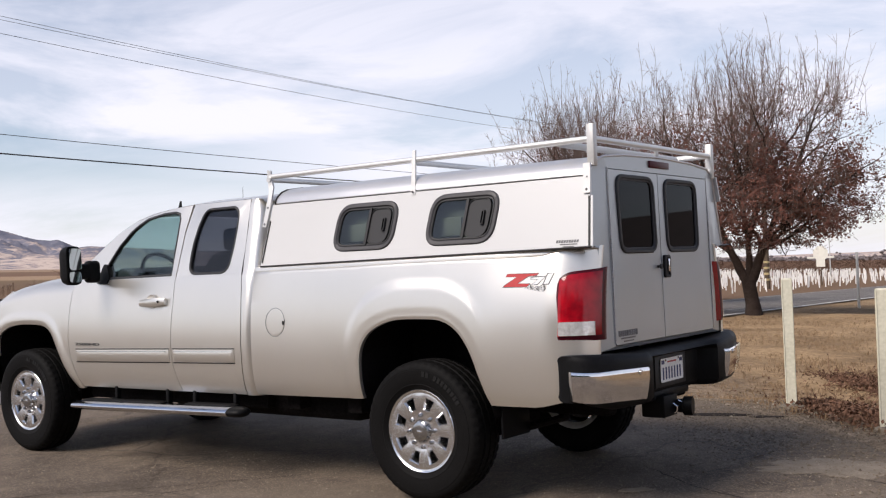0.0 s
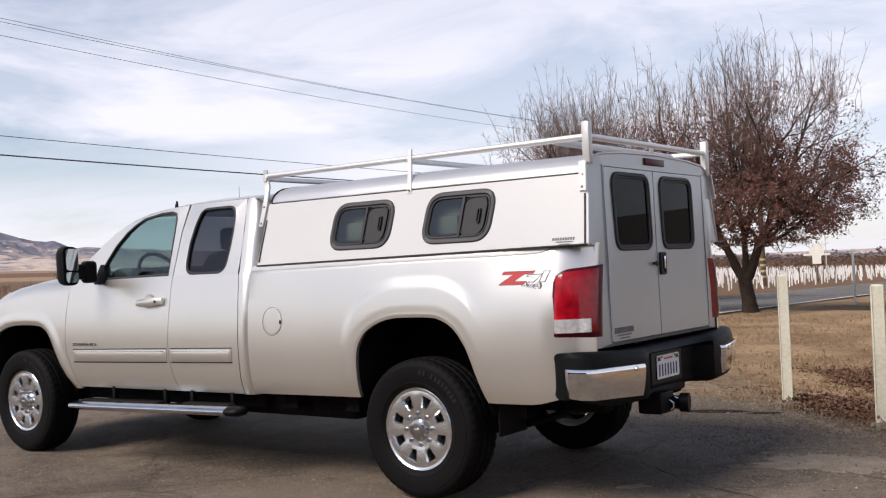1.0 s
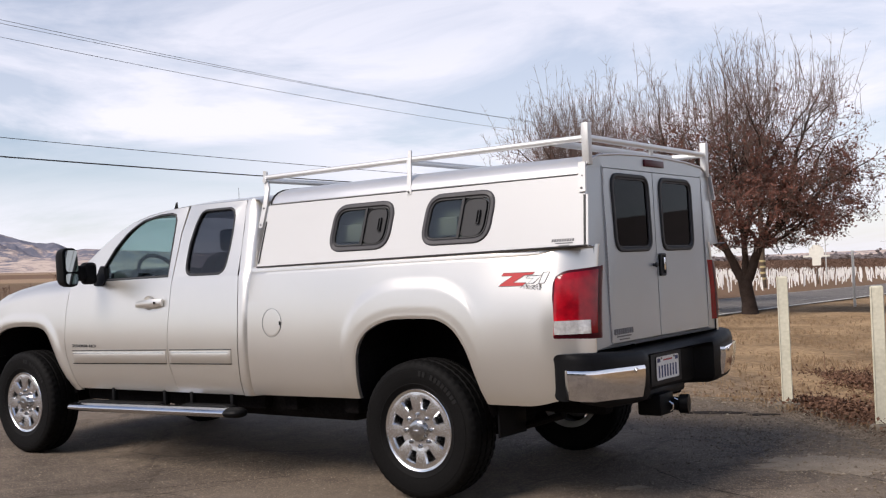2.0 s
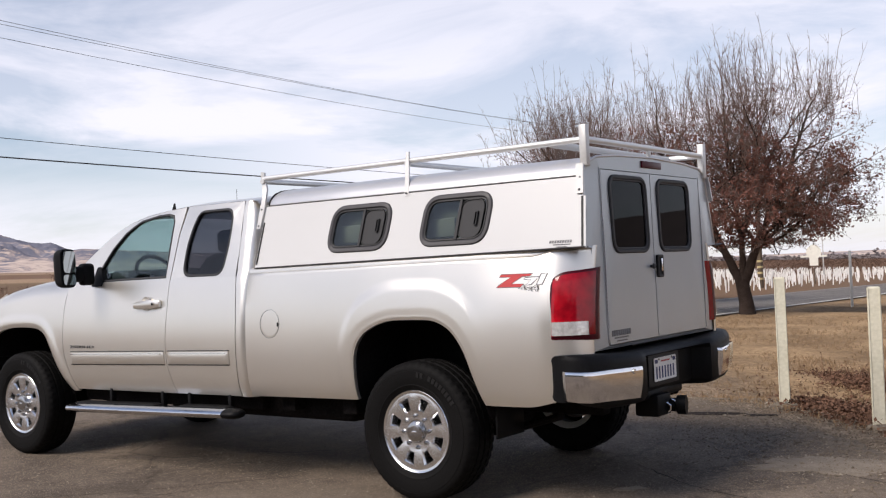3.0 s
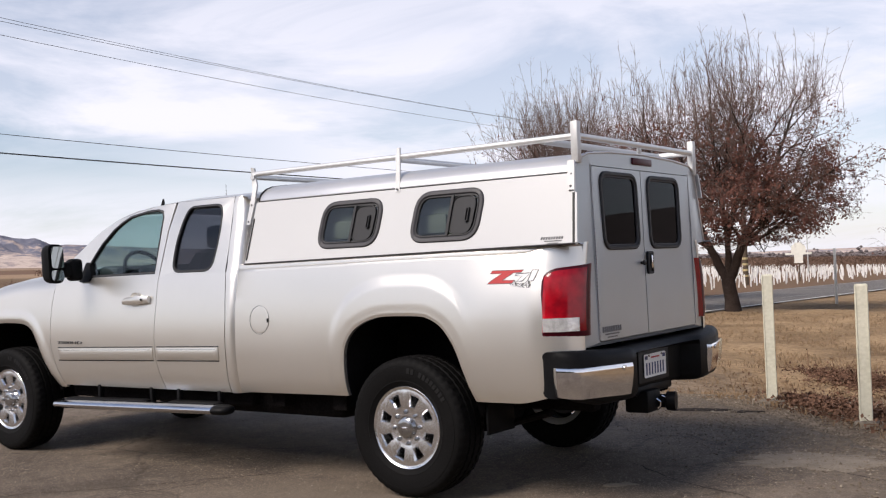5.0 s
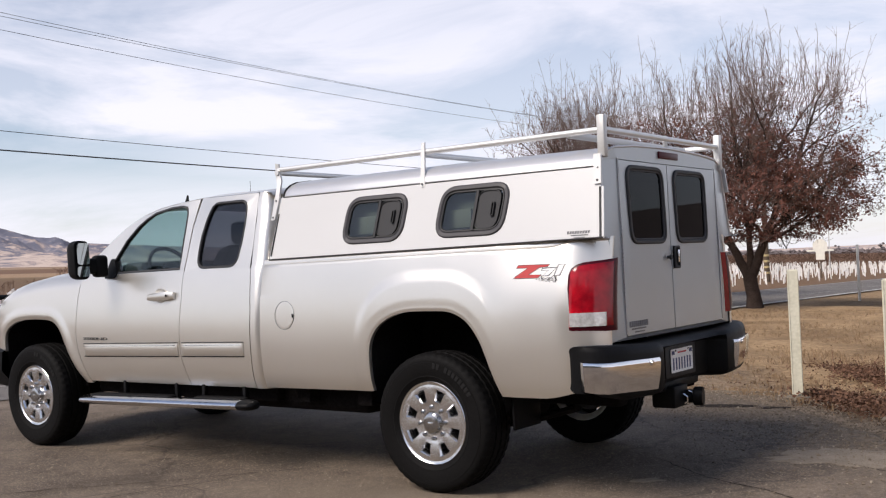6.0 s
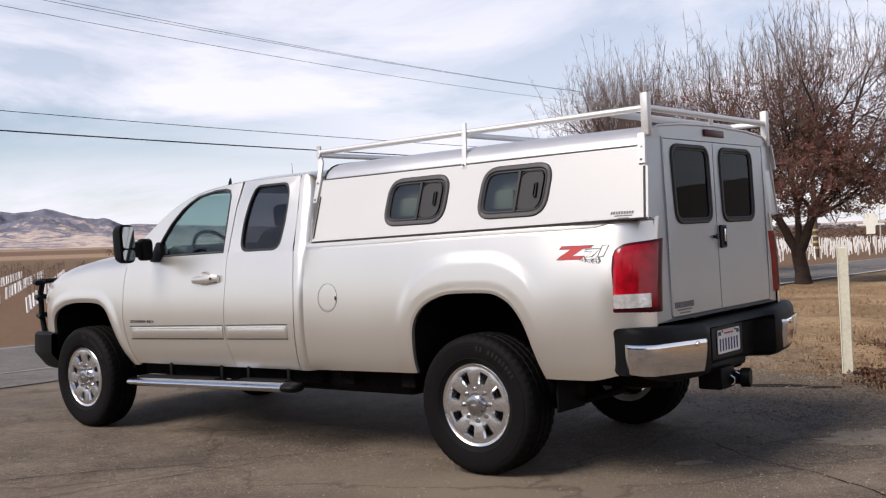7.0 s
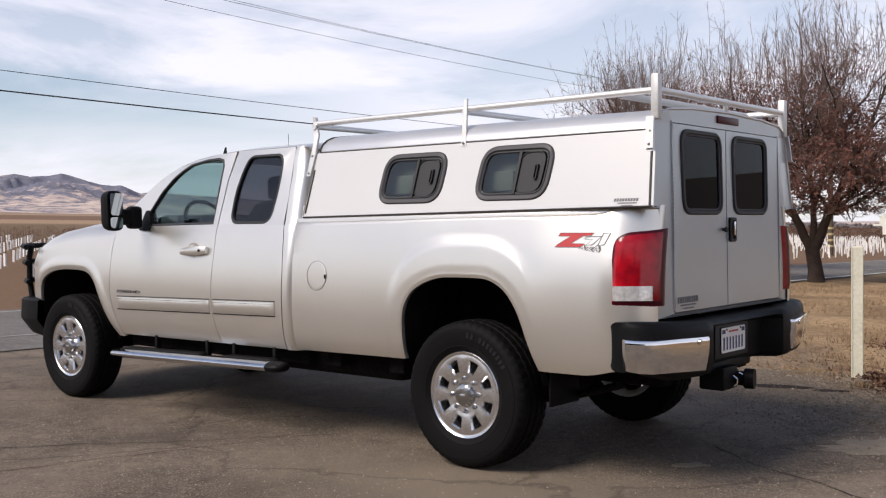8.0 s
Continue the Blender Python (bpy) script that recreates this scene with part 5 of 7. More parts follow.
    for y in (-0.40, 0.40):
        bm = bmesh.new()
        o = rounded([(-5.02, 0.74), (-4.93, 0.74), (-4.86, 1.20), (-4.93, 1.22), (-5.00, 1.05)], 0.03, 3)
        plate(bm, o, [], lambda x, z, d, y=y: (x, y + d - 0.008, z), 0.016)
        part("upright", bm, M_BLACK, guard)
    for z, w in ((1.195, 0.90), (1.06, 0.89), (0.90, 0.88)):
        bm = bmesh.new()
        tube(bm, [(-4.74, -w - 0.04, z - 0.01), (-4.84, -w - 0.01, z), (-4.93, -w + 0.10, z), (-4.97, -0.4, z), (-4.97, 0.4, z), (-4.93, w - 0.10, z), (-4.84, w + 0.01, z), (-4.74, w + 0.04, z - 0.01)], 0.023, 10)
        part("cross_tube", bm, M_BLACK, guard)
    for y in (-0.84, 0.84):
        bm = bmesh.new()
        tube(bm, [(-4.83, y, 1.205), (-4.875, y, 1.10), (-4.875, y, 0.92), (-4.85, y, 0.80), (-4.83, y, 0.74)], 0.024, 10)
        part("hoop", bm, M_BLACK, guard)
    # roof
    bm = bmesh.new()
    rows = []
    for x in [-1.44, -1.46, -1.50, -1.60, -1.75, -1.95, -2.16, -2.30, -2.45, -2.55, -2.61, -2.70, -2.79]:
        ze = interp(x, EDGE) - (0.02 if x > -1.45 else 0)
        half = interp(ze, PROF)
        crown = 0.062 * sm(-2.95, -2.3, x) * (0.75 + 0.25 * sm(-1.42, -1.6, x)) + 0.05 * sm(-2.3, -2.79, x)
        row = []
        for j in range(41):
            s = -1 + 2 * j / 40
            row.append((x - 0.17 * (1 - s * s) * sm(-2.4, -2.79, x), half * s, ze + crown * (1 - abs(s) ** 2.6)))
        rows.append(row)
    grid(bm, rows)
    part("roof", bm, M_PAINT, tr, sharp=60)
    # back wall of the cab, with its window
    bm = bmesh.new()
    o = rounded([(-0.90, 1.0), (-0.86, 1.40), (-0.72, 1.88), (0.72, 1.88), (0.86, 1.40), (0.90, 1.0)], 0.08, 4)
    h = rounded([(-0.62, 1.43), (-0.55, 1.78), (0.55, 1.78), (0.62, 1.43)], 0.06, 4)
    plate(bm, o, [h], lambda y, z, d: (interp(z, BACK) + 0.002 - d, y, z), 0.04)
    part("cab_back", bm, M_PAINT, tr, sharp=60)
    bm = bmesh.new()
    plate(bm, h, [], lambda y, z, d: (interp(z, BACK) - 0.02 - d, y, z), 0.005)
    part("rear_window", bm, G_DARK, tr)
    # windscreen
    bm = bmesh.new()
    rows = []
    for x, z in ((-3.50, 1.385), (-3.40, 1.418), (-3.24, 1.512), (-3.10, 1.612), (-2.97, 1.700), (-2.87, 1.748), (-2.79, 1.782)):
        half = interp(z, PROF)
        k = (z - 1.385) / (1.782 - 1.385)
        rows.append([(x - (0.33 - 0.16 * k) * (1 - (j / 10 - 1) ** 2), half * (j / 10 - 1), z + 0.05 * (1 - (j / 10 - 1) ** 2) * k) for j in range(21)])
    grid(bm, rows)
    ws = part("windscreen", bm, G_SCREEN, tr, sharp=60)
    ws.visible_shadow = False
    # shark fin and thin aerial on the roof
    bm = bmesh.new()
    rows = [[(-2.76 + u * (0.075 * (1 - v) + 0.02 * v) + 0.045 * v, -0.45 + 0.012 * (1 - v) * math.sin(math.pi * min(1, u)) * s, 1.845 + 0.095 * v) for u, s in ((0, 0), (0.3, 1), (0.7, 1), (1, 0), (0.7, -1), (0.3, -1))] for v in (0, 0.4, 0.8, 1.0)]
    vs = grid(bm, rows, True)
    bm.faces.new(vs[-1])
    part("roof_fin", bm, M_BLACK, tr)
    bm = bmesh.new()
    tube(bm, [(-1.95, -0.50, 1.90), (-1.95, -0.50, 1.99)], 0.0016, 6)
    part("aerial", bm, M_BLACK, tr)
    # underside
    bm = bmesh.new()
    box(bm, -4.50, 1.05, -0.80, 0.80, 0.60, 0.66)
    part("floor_pan", bm, M_UNDER, tr)
    for sgn in (-1, 1):
        bm = bmesh.new()
        box(bm, -3.40, -1.42, min(sgn * 0.68, sgn * 0.830), max(sgn * 0.68, sgn * 0.830), 0.440, 0.60, 0.03)
        part("sill", bm, M_UNDER, tr)
        bm = bmesh.new()
        box(bm, -4.6, 0.98, min(sgn * 0.42, sgn * 0.52), max(sgn * 0.42, sgn * 0.52), 0.48, 0.62, 0.02)
        part("chassis_rail", bm, M_UNDER, tr)
        # bed mounts and a spring hanger under the bed side
        for x in (-1.15, -0.62):
            bm = bmesh.new()
            box(bm, x - 0.06, x + 0.06, min(sgn * 0.50, sgn * 0.86), max(sgn * 0.50, sgn * 0.86), 0.46, 0.585, 0.015)
            part("bed_mount", bm, M_UNDER, tr)
        bm = bmesh.new()
        tube(bm, [(-0.78, sgn * 0.60, 0.46), (-0.4, sgn * 0.60, 0.37), (0.0, sgn * 0.60, 0.33), (0.4, sgn * 0.60, 0.38), (0.75, sgn * 0.60, 0.48)], 0.035, 8, True, (1.0, 0.6))
        part("leaf_spring", bm, M_UNDER, tr)
    for x in (0.0, -4.018):
        bm = bmesh.new()
        tube(bm, [(x, -0.80, 0.408), (x, -0.2, 0.408), (x, -0.12, 0.408), (x, 0.12, 0.408), (x, 0.2, 0.408), (x, 0.80, 0.408)], [0.05, 0.055, 0.14, 0.14, 0.055, 0.05], 12)
        part("axle", bm, M_UNDER, tr)
    bm = bmesh.new()
    tube(bm, [(-3.2, 0.25, 0.45), (-1.2, 0.25, 0.42), (-1.0, 0.3, 0.42)], 0.10, 10)
    part("transmission", bm, M_UNDER, tr)
    bm = bmesh.new()
    box(bm, -1.95, -0.66, -0.76, -0.46, 0.385, 0.60, 0.075, 4)
    part("fuel_tank", bm, M_UNDER, tr)
    bm = bmesh.new()
    tube(bm, [(-3.0, 0.55, 0.42), (-1.4, 0.55, 0.40), (-0.6, 0.60, 0.42)], [0.04, 0.11, 0.04], 10)
    part("exhaust", bm, M_UNDER, tr)
    # rear bumper
    bm = bmesh.new()
    plan = [(0.942, 0.985), (0.947, 1.006), (0.960, 1.015), (0.978, 1.019), (1.00, 1.021), (1.04, 1.021), (1.11, 0.99), (1.155, 0.95), (1.195, 0.79), (1.232, 0.53), (1.225, 0.46), (1.115, 0.40), (1.105, 0.0)]
    plan = [(x, -y) for x, y in plan] + [(x, y) for x, y in plan[-2::-1]]
    rows = []
    for z, dx, kb in ((0.56, -0.05, 0), (0.572, -0.02, 0), (0.60, 0.0, 0), (0.70, 0.0, 0), (0.785, 0.0, 0), (0.812, -0.005, 1), (0.832, -0.020, 1), (0.842, -0.045, 1)):
        row = []
        for x, y in plan:
            zz = z + (0.022 * sm(0.5, 0.95, abs(y)) if z > 0.6 else 0.060 * sm(0.75, 1.0, abs(y)))
            if x < 0.99:
                t = min((0.99 - x) / 0.05, 1)
                zz = 0.725 + math.copysign(max(0.0, abs(zz - 0.725) - 0.055 * (1 - math.sqrt(1 - t * t))), zz - 0.725)
            xx = x if not kb else max(x, 1.20 if abs(y) < 0.5 else x)
            row.append((xx + (dx if x > 1.05 else dx * 0.15), y, zz))
        rows.append(row)
    vs = grid(bm, rows)
    top = [bm.verts.new((v.co.x - 0.004 if v.co.x < 1.0 else max(1.0, v.co.x - 0.2), v.co.y * 0.93, v.co.z)) for v in vs[-1]]
    bot = [bm.verts.new((v.co.x - 0.004 if v.co.x < 1.0 else max(0.98, v.co.x - 0.2), v.co.y * 0.93, v.co.z)) for v in vs[0]]
    for a, b in ((vs[-1], top), (vs[0], bot)):
        for i in range(len(a) - 1):
            bm.faces.new((a[i], a[i + 1], b[i + 1], b[i]))
    rb = part("rear_bumper", bm, M_BLACK, tr, "black step bumper", sharp=40)
    # number plate, its writing as bars
    bm = bmesh.new()
    o = rounded([(-0.1525, 0.633), (-0.1525, 0.770), (0.1525, 0.770), (0.1525, 0.633)], 0.012, 3)
    plate(bm, o, [], lambda y, z, d: (1.126 - d, y, z), 0.003)
    pl = part("number_plate", bm, M_PLATE, tr, "white number plate with dark bars", smooth=False)
    for k in range(7):
        bm = bmesh.new()
        y0 = -0.133 + k * 0.0385
        box(bm, 1.1255, 1.1275, y0 + 0.004, y0 + 0.020, 0.648, 0.718, 0.0)
        part("plate_bar", bm, M_PLATEINK, pl, smooth=False)
    for y0, y1, z0, z1, mt in ((-0.060, 0.060, 0.743, 0.752, M_DECALRED), (-0.142, -0.104, 0.738, 0.760, M_PLATEINK), (0.104, 0.142, 0.738, 0.760, M_PLATEINK)):
        bm = bmesh.new()
        box(bm, 1.1255, 1.1272, y0, y1, z0, z1)
        part("plate_heading", bm, mt, pl, smooth=False)
    for y in (-0.088, 0.088):
        bm = bmesh.new()
        lathe(bm, [(0.0, -0.004), (0.006, -0.003), (0.007, 0.0)], 10)
        sc = part("screw", bm, M_STEP, pl)
        sc.matrix_basis = pose(1.1265, y, 0.759, 0, 0, 90)
    bm = bmesh.new()
    box(bm, 1.104, 1.118, -0.21, 0.21, 0.605, 0.800, 0.004)
    part("plate_recess", bm, M_SEAL, rb)
    # tow hitch: receiver tube under the bumper, its safety loops and a covered coupler
    bm = bmesh.new()
    box(bm, 0.94, 1.10, -0.30, 0.30, 0.530, 0.590, 0.02)
    hitch = part("tow_hitch", bm, M_BLACK, tr)
    bm = bmesh.new()
    box(bm, 1.00, 1.150, -0.175, 0.010, 0.432, 0.560, 0.014)
    part("receiver", bm, M_BLACK, hitch)
    bm = bmesh.new()
    tube(bm, [(1.12, 0.0, 0.486), (1.175, 0.015, 0.484), (1.185, 0.018, 0.484), (1.235, 0.03, 0.484)], [0.040, 0.040, 0.056, 0.056], 14)
    part("coupler", bm, M_BLACK, hitch)
    bm = bmesh.new()
    tube(bm, [(1.150, -0.060, 0.505), (1.172, -0.052, 0.488), (1.168, -0.046, 0.462), (1.152, -0.05, 0.448)], 0.0055, 8)
    tube(bm, [(1.165, -0.02, 0.520), (1.190, -0.012, 0.508), (1.186, -0.01, 0.490)], 0.0045, 8)
    part("safety_chain", bm, M_CHROME, hitch)
    # cabin
    for y in (-0.42, 0.42):
        seat = new("seat")
        seat.parent = tr
        seat["label"] = "dark upholstered front seat"
        bm = bmesh.new()
        box(bm, -2.75, -2.20, y - 0.25, y + 0.25, 0.88, 1.06, 0.06, 3)
        part("cushion", bm, M_SEATS, seat)
        bm = bmesh.new()
        rows = [[(xc + dx, y + dy * w, z) for dx, dy in ((-0.07, -1), (0.05, -1), (0.08, -0.6), (0.08, 0.6), (0.05, 1), (-0.07, 1), (-0.09, 0.5), (-0.09, -0.5))] for z, xc, w in ((1.0, -2.25, 0.24), (1.2, -2.20, 0.25), (1.42, -2.13, 0.24), (1.50, -2.10, 0.20), (1.53, -2.09, 0.12))]
        vs = grid(bm, rows, True)
        bm.faces.new(vs[-1])
        part("backrest", bm, M_SEATS, seat)
        bm = bmesh.new()
        box(bm, -2.15, -2.03, y - 0.13, y + 0.13, 1.53, 1.70, 0.045, 3)
        part("headrest", bm, M_SEATS, seat)
    bm = bmesh.new()
    rows = [[(x, y, z) for y in (-0.86, -0.5, 0.0, 0.5, 0.86)] for x, z in ((-3.08, 0.95), (-3.06, 1.15), (-3.10, 1.29), (-3.16, 1.345), (-3.30, 1.36), (-3.62, 1.375))]
    grid(bm, rows)
    box(bm, -3.32, -3.08, -0.62, -0.22, 1.33, 1.44, 0.04, 3)
    part("dashboard", bm, M_DASH, tr)
    bm = bmesh.new()
    c, nrm = Vector((-2.98, -0.42, 1.375)), Vector((0.88, 0, 0.47)).normalized()
    u = Vector((0, 1, 0))
    v = nrm.cross(u)
    tube(bm, [c + u * (0.19 * math.cos(a)) + v * (0.19 * math.sin(a)) for a in [2 * math.pi * k / 32 for k in range(33)]], 0.016, 8, False)
    for a in (0.15, math.pi - 0.15, -math.pi / 2):
        tube(bm, [c - nrm * 0.03, c + u * (0.18 * math.cos(a)) + v * (0.18 * math.sin(a))], 0.016, 6)
    tube(bm, [c - nrm * 0.05, c + nrm * 0.005], 0.055, 14)
    tube(bm, [c - nrm * 0.04, c - nrm * 0.30], 0.03, 8)
    part("steering_wheel", bm, M_BLACK, tr)
    bm = bmesh.new()
    box(bm, -1.75, -1.50, -0.78, 0.78, 0.9, 1.48, 0.05)
    part("rear_seat", bm, M_SEATS, tr)
    # decal on the bed side: a red slanted letter shape with pale outlined marks
    zed = [(0.626, 1.302), (0.822, 1.302), (0.806, 1.286), (0.757, 1.286), (0.692, 1.247), (0.772, 1.247), (0.757, 1.227), (0.600, 1.227), (0.612, 1.241), (0.684, 1.283), (0.614, 1.283)]
    for sgn in (-1, 1):
        bm = bmesh.new()
        plate(bm, zed, [], lambda x, z, d: (x, sgn * (side_y(x, z) + 0.002 - d), z), 0.001)
        dec = part("bed_decal", bm, M_DECALRED, tr, "red and grey off-road decal", smooth=False)
        bm = bmesh.new()
        frame_ring(bm, zed, 0.003, lambda x, z, d: (x, sgn * (side_y(x, z) + d), z), 0.0, 0.0028)
        part("decal_outline", bm, M_DECAL, dec, smooth=False)
        for o in ([(0.776, 1.283), (0.866, 1.285), (0.818, 1.238), (0.778, 1.238), (0.816, 1.268), (0.768, 1.268)], [(0.872, 1.300), (0.914, 1.300), (0.886, 1.238), (0.846, 1.238)]):
            bm = bmesh.new()
            frame_ring(bm, o, 0.006, lambda x, z, d: (x, sgn * (side_y(x, z) + d), z), 0.0, 0.002)
            part("decal_outline", bm, M_DECAL, dec, smooth=False)
            bm = bmesh.new()
            plate(bm, o, [], lambda x, z, d: (x, sgn * (side_y(x, z) + 0.001 - d), z), 0.001)
            part("decal_fill", bm, M_DECALWHITE, dec, smooth=False)
        for grow, mt, lift in ((0.0030, M_DECAL, 0.0022), (0.0, M_DECALWHITE, 0.0036)):
            me = text_mesh("4x4", 0.056, 0.0004, grow)
            me.materials.append(mt)
            wr = new("decal_writing", me)
            wr.parent = dec
            wr.matrix_basis = pose(0.740 if sgn < 0 else 0.89, sgn * (side_y(0.81, 1.22) + lift), 1.206, 90 + 3 * sgn * -1, 0, 0 if sgn < 0 else 180) @ Matrix.Diagonal((1.5, 0.85, 1, 1))
    return tr


build_truck()


# ---------------------------------------------------------------- camper cap on the bed
CAPSEC = [(0.945, 1.400), (0.943, 1.418), (0.853, 1.806), (0.847, 1.812), (0.852, 1.816), (0.846, 1.838), (0.826, 1.868), (0.790, 1.894), (0.735, 1.914), (0.60, 1.931), (0.35, 1.946), (0.0, 1.953)]


def cap_y(z):
    return interp(z, [(1.40, 0.945), (1.418, 0.943), (1.812, 0.852), (1.838, 0.846), (1.872, 0.826), (1.902, 0.79)])


SEAM = -0.048


def build_cap():
    cp = thing("camper_cap", "white-silver aluminium camper cap with sliding side windows on the truck bed", "camper shell", at=(0, 0, 0))
    wins = {"a": rounded([(-0.708, 1.470), (-0.672, 1.767), (-0.178, 1.767), (-0.215, 1.470)], 0.112, 7),
            "b": rounded([(0.020, 1.474), (0.058, 1.777), (0.548, 1.777), (0.510, 1.474)], 0.112, 7)}
    for sgn in (-1, 1):
        bm = bmesh.new()
        outer = [(-1.325, 1.402), (1.140 if sgn < 0 else 1.092, 1.430), (1.094 if sgn < 0 else 1.085, 1.806), (-1.282, 1.806)]
        plate(bm, outer, list(wins.values()), lambda x, z, d: (x, sgn * (cap_y(z) - d), z), 0.02)
        part("side_panel", bm, M_CAP, cp, smooth=False)
        for o in wins.values():
            w = new("side_window")
            w.parent = cp
            w["label"] = "sliding side window in a rounded charcoal frame"
            bm = bmesh.new()
            inner = frame_ring(bm, o, 0.032, lambda x, z, d: (x, sgn * (cap_y(z) + d), z), -0.02, 0.009)
            part("frame", bm, M_FRAME, w, sharp=40)
            xs = [p[0] for p in o]
            xa, xb = min(xs), max(xs)
            mid = xa + 0.565 * (xb - xa)
            # fixed pane in front half, sliding sash behind it
            bm = bmesh.new()
            plate(bm, inner, [], lambda x, z, d: (x, sgn * (cap_y(z) - 0.004 - d), z), 0.004)
            g = part("pane", bm, G_CAP, w, sharp=60)
            g.visible_shadow = False
            bm = bmesh.new()
            frame_ring(bm, inner, 0.012, lambda x, z, d: (x, sgn * (cap_y(z) + d), z), -0.012, 0.004)
            part("glazing_bead", bm, M_SEAL, w, sharp=40)
            zl, zh = min(p[1] for p in o), max(p[1] for p in o)
            sash = rounded([(mid - 0.020, zl + 0.040), (mid + 0.003, zh - 0.040), (xb - 0.044, zh - 0.040), (xb - 0.074, zl + 0.040)], 0.068, 5)
            bm = bmesh.new()
            frame_ring(bm, sash, 0.006, lambda x, z, d: (x, sgn * (cap_y(z) + d), z), -0.006, 0.006)
            part("sash", bm, M_SEAL, w, sharp=40)
            bm = bmesh.new()
            plate(bm, [(mid - 0.028, zl + 0.036), (mid - 0.004, zh - 0.036), (mid + 0.014, zh - 0.036), (mid - 0.010, zl + 0.036)], [], lambda x, z, d: (x, sgn * (cap_y(z) + 0.010 - d), z), 0.014)
            part("meeting_rail", bm, M_SEAL, w, smooth=False)
            bm = bmesh.new()
            plate(bm, sash, [], lambda x, z, d: (x, sgn * (cap_y(z) - 0.001 - d), z), 0.002)
            part("sash_pane", bm, M_SCREEN, w, "dark grey insect screen", sharp=60)
            bm = bmesh.new()
            la = rounded([(xb - 0.120, 1.585), (xb - 0.113, 1.665), (xb - 0.090, 1.665), (xb - 0.097, 1.585)], 0.008, 3)
            frame_ring(bm, la, 0.007, lambda x, z, d: (x, sgn * (cap_y(z) + d), z), 0.0, 0.014)
            part("latch", bm, M_SEAL, w)
        # seal between cap and bed rail
        bm = bmesh.new()
        rows = [[(x, sgn * y, 1.402 + (x + 1.325) * 0.01136 + dz) for y, dz in ((0.946, -0.006), (0.950, -0.002), (0.950, 0.002), (0.944, 0.004), (0.90, -0.004))] for x in (-1.325, -0.5, 0.3, 1.0, 1.145)]
        grid(bm, rows)
        part("seal_strip", bm, M_FRAME, cp)
        # black weatherstrip and pale corner trim at the rear edge and the front edge
        for nm, x_low, x_up, wd, mt in (("weatherstrip", 1.120, 1.098, 0.010, M_SEAL), ("corner_trim", 1.135, 1.113, 0.012, M_CAP), ("weatherstrip", -1.312, -1.285, 0.006, M_SEAL)):
            bm = bmesh.new()
            o = [(x_low, 1.425), (x_low + wd, 1.425), (x_up + wd, 1.70), (x_up, 1.70)]
            plate(bm, o, [], lambda x, z, d: (x, sgn * (cap_y(z) + 0.006 - d), z), 0.008)
            if sgn < 0 or x_low < 0:
                part(nm, bm, mt, cp, smooth=False)
        # decal: bars where the small writing stands
        for z, x0, x1, h in ((1.463, 0.920, 1.060, 0.015), (1.447, 0.945, 1.050, 0.006), (1.435, 0.965, 1.030, 0.005)):
            n = 9 if h > 0.01 else 1
            for k in range(n):
                bm = bmesh.new()
                a = x0 + (x1 - x0) * k / n
                b = a + (x1 - x0) / n * (0.74 if n > 1 else 1)
                plate(bm, [(a, z - h / 2), (b, z - h / 2), (b + h * 0.2, z + h / 2), (a + h * 0.2, z + h / 2)], [], lambda x, z2, d: (x, sgn * (cap_y(z2) + 0.0015 - d), z2), 0.001)
                part("decal_bar", bm, M_DECAL, cp, smooth=False)
    # roof shell
    bm = bmesh.new()
    sec = CAPSEC[3:]
    full = [(-y, z) for y, z in sec] + [(y, z) for y, z in sec[-2::-1]]
    rows = []
    for x, s, dz in ((-1.286, 0.985, -0.085), (-1.284, 0.99, -0.04), (-1.270, 0.994, -0.014), (-1.245, 0.998, -0.003), (-1.20, 1, 0), (-0.6, 1, 0.002), (0.0, 1, 0.003), (0.6, 1, 0.002), (1.094, 1, 0.0)):
        rows.append([(x, y * s, max(1.800, z + dz * sm(1.80, 1.87, z))) for y, z in full])
    vs = grid(bm, rows)
    bm.faces.new(vs[0])
    part("roof_shell", bm, M_CAPROOF, cp, sharp=40)
    bm = bmesh.new()
    tube(bm, [(-1.262, y * 0.998, max(1.80, z - 0.006 * sm(1.80, 1.87, z)) + 0.002) for y, z in full], 0.006, 6)
    part("front_gasket", bm, M_SEAL, cp, "black rubber gasket")
    # front wall
    bm = bmesh.new()
    o = [(-0.94, 1.40), (-0.85, 1.80), (0.85, 1.80), (0.94, 1.40)]
    plate(bm, o, [], lambda y, z, d: (-1.318 + (z - 1.4) * 0.08 + d, y, z), 0.02)
    part("front_wall", bm, M_CAPROOF, cp, smooth=False)
    # rear wall with an opening for the two doors
    half = [(0.815, 0.868), (0.795, 1.31), (0.80, 1.424), (0.922, 1.430), (0.858, 1.72), (0.828, 1.84), (0.778, 1.892), (0.70, 1.920), (0.45, 1.940), (0.0, 1.951)]
    outer = [(-y, z) for y, z in half] + [(y, z) for y, z in half[-2::-1]]
    hole = [(-0.668, 0.888), (-0.668, 1.856), (0.668, 1.856), (0.668, 0.888)]
    bm = bmesh.new()

    def rear(y, z, d):
        return (1.112 - 0.014 * sm(1.3, 1.95, z) - 0.02 * sm(0.70, 0.87, abs(y)) - d, y, z)
    plate(bm, outer, [hole], rear, 0.03)
    part("rear_wall", bm, M_REAR_SHADED, cp, smooth=False)
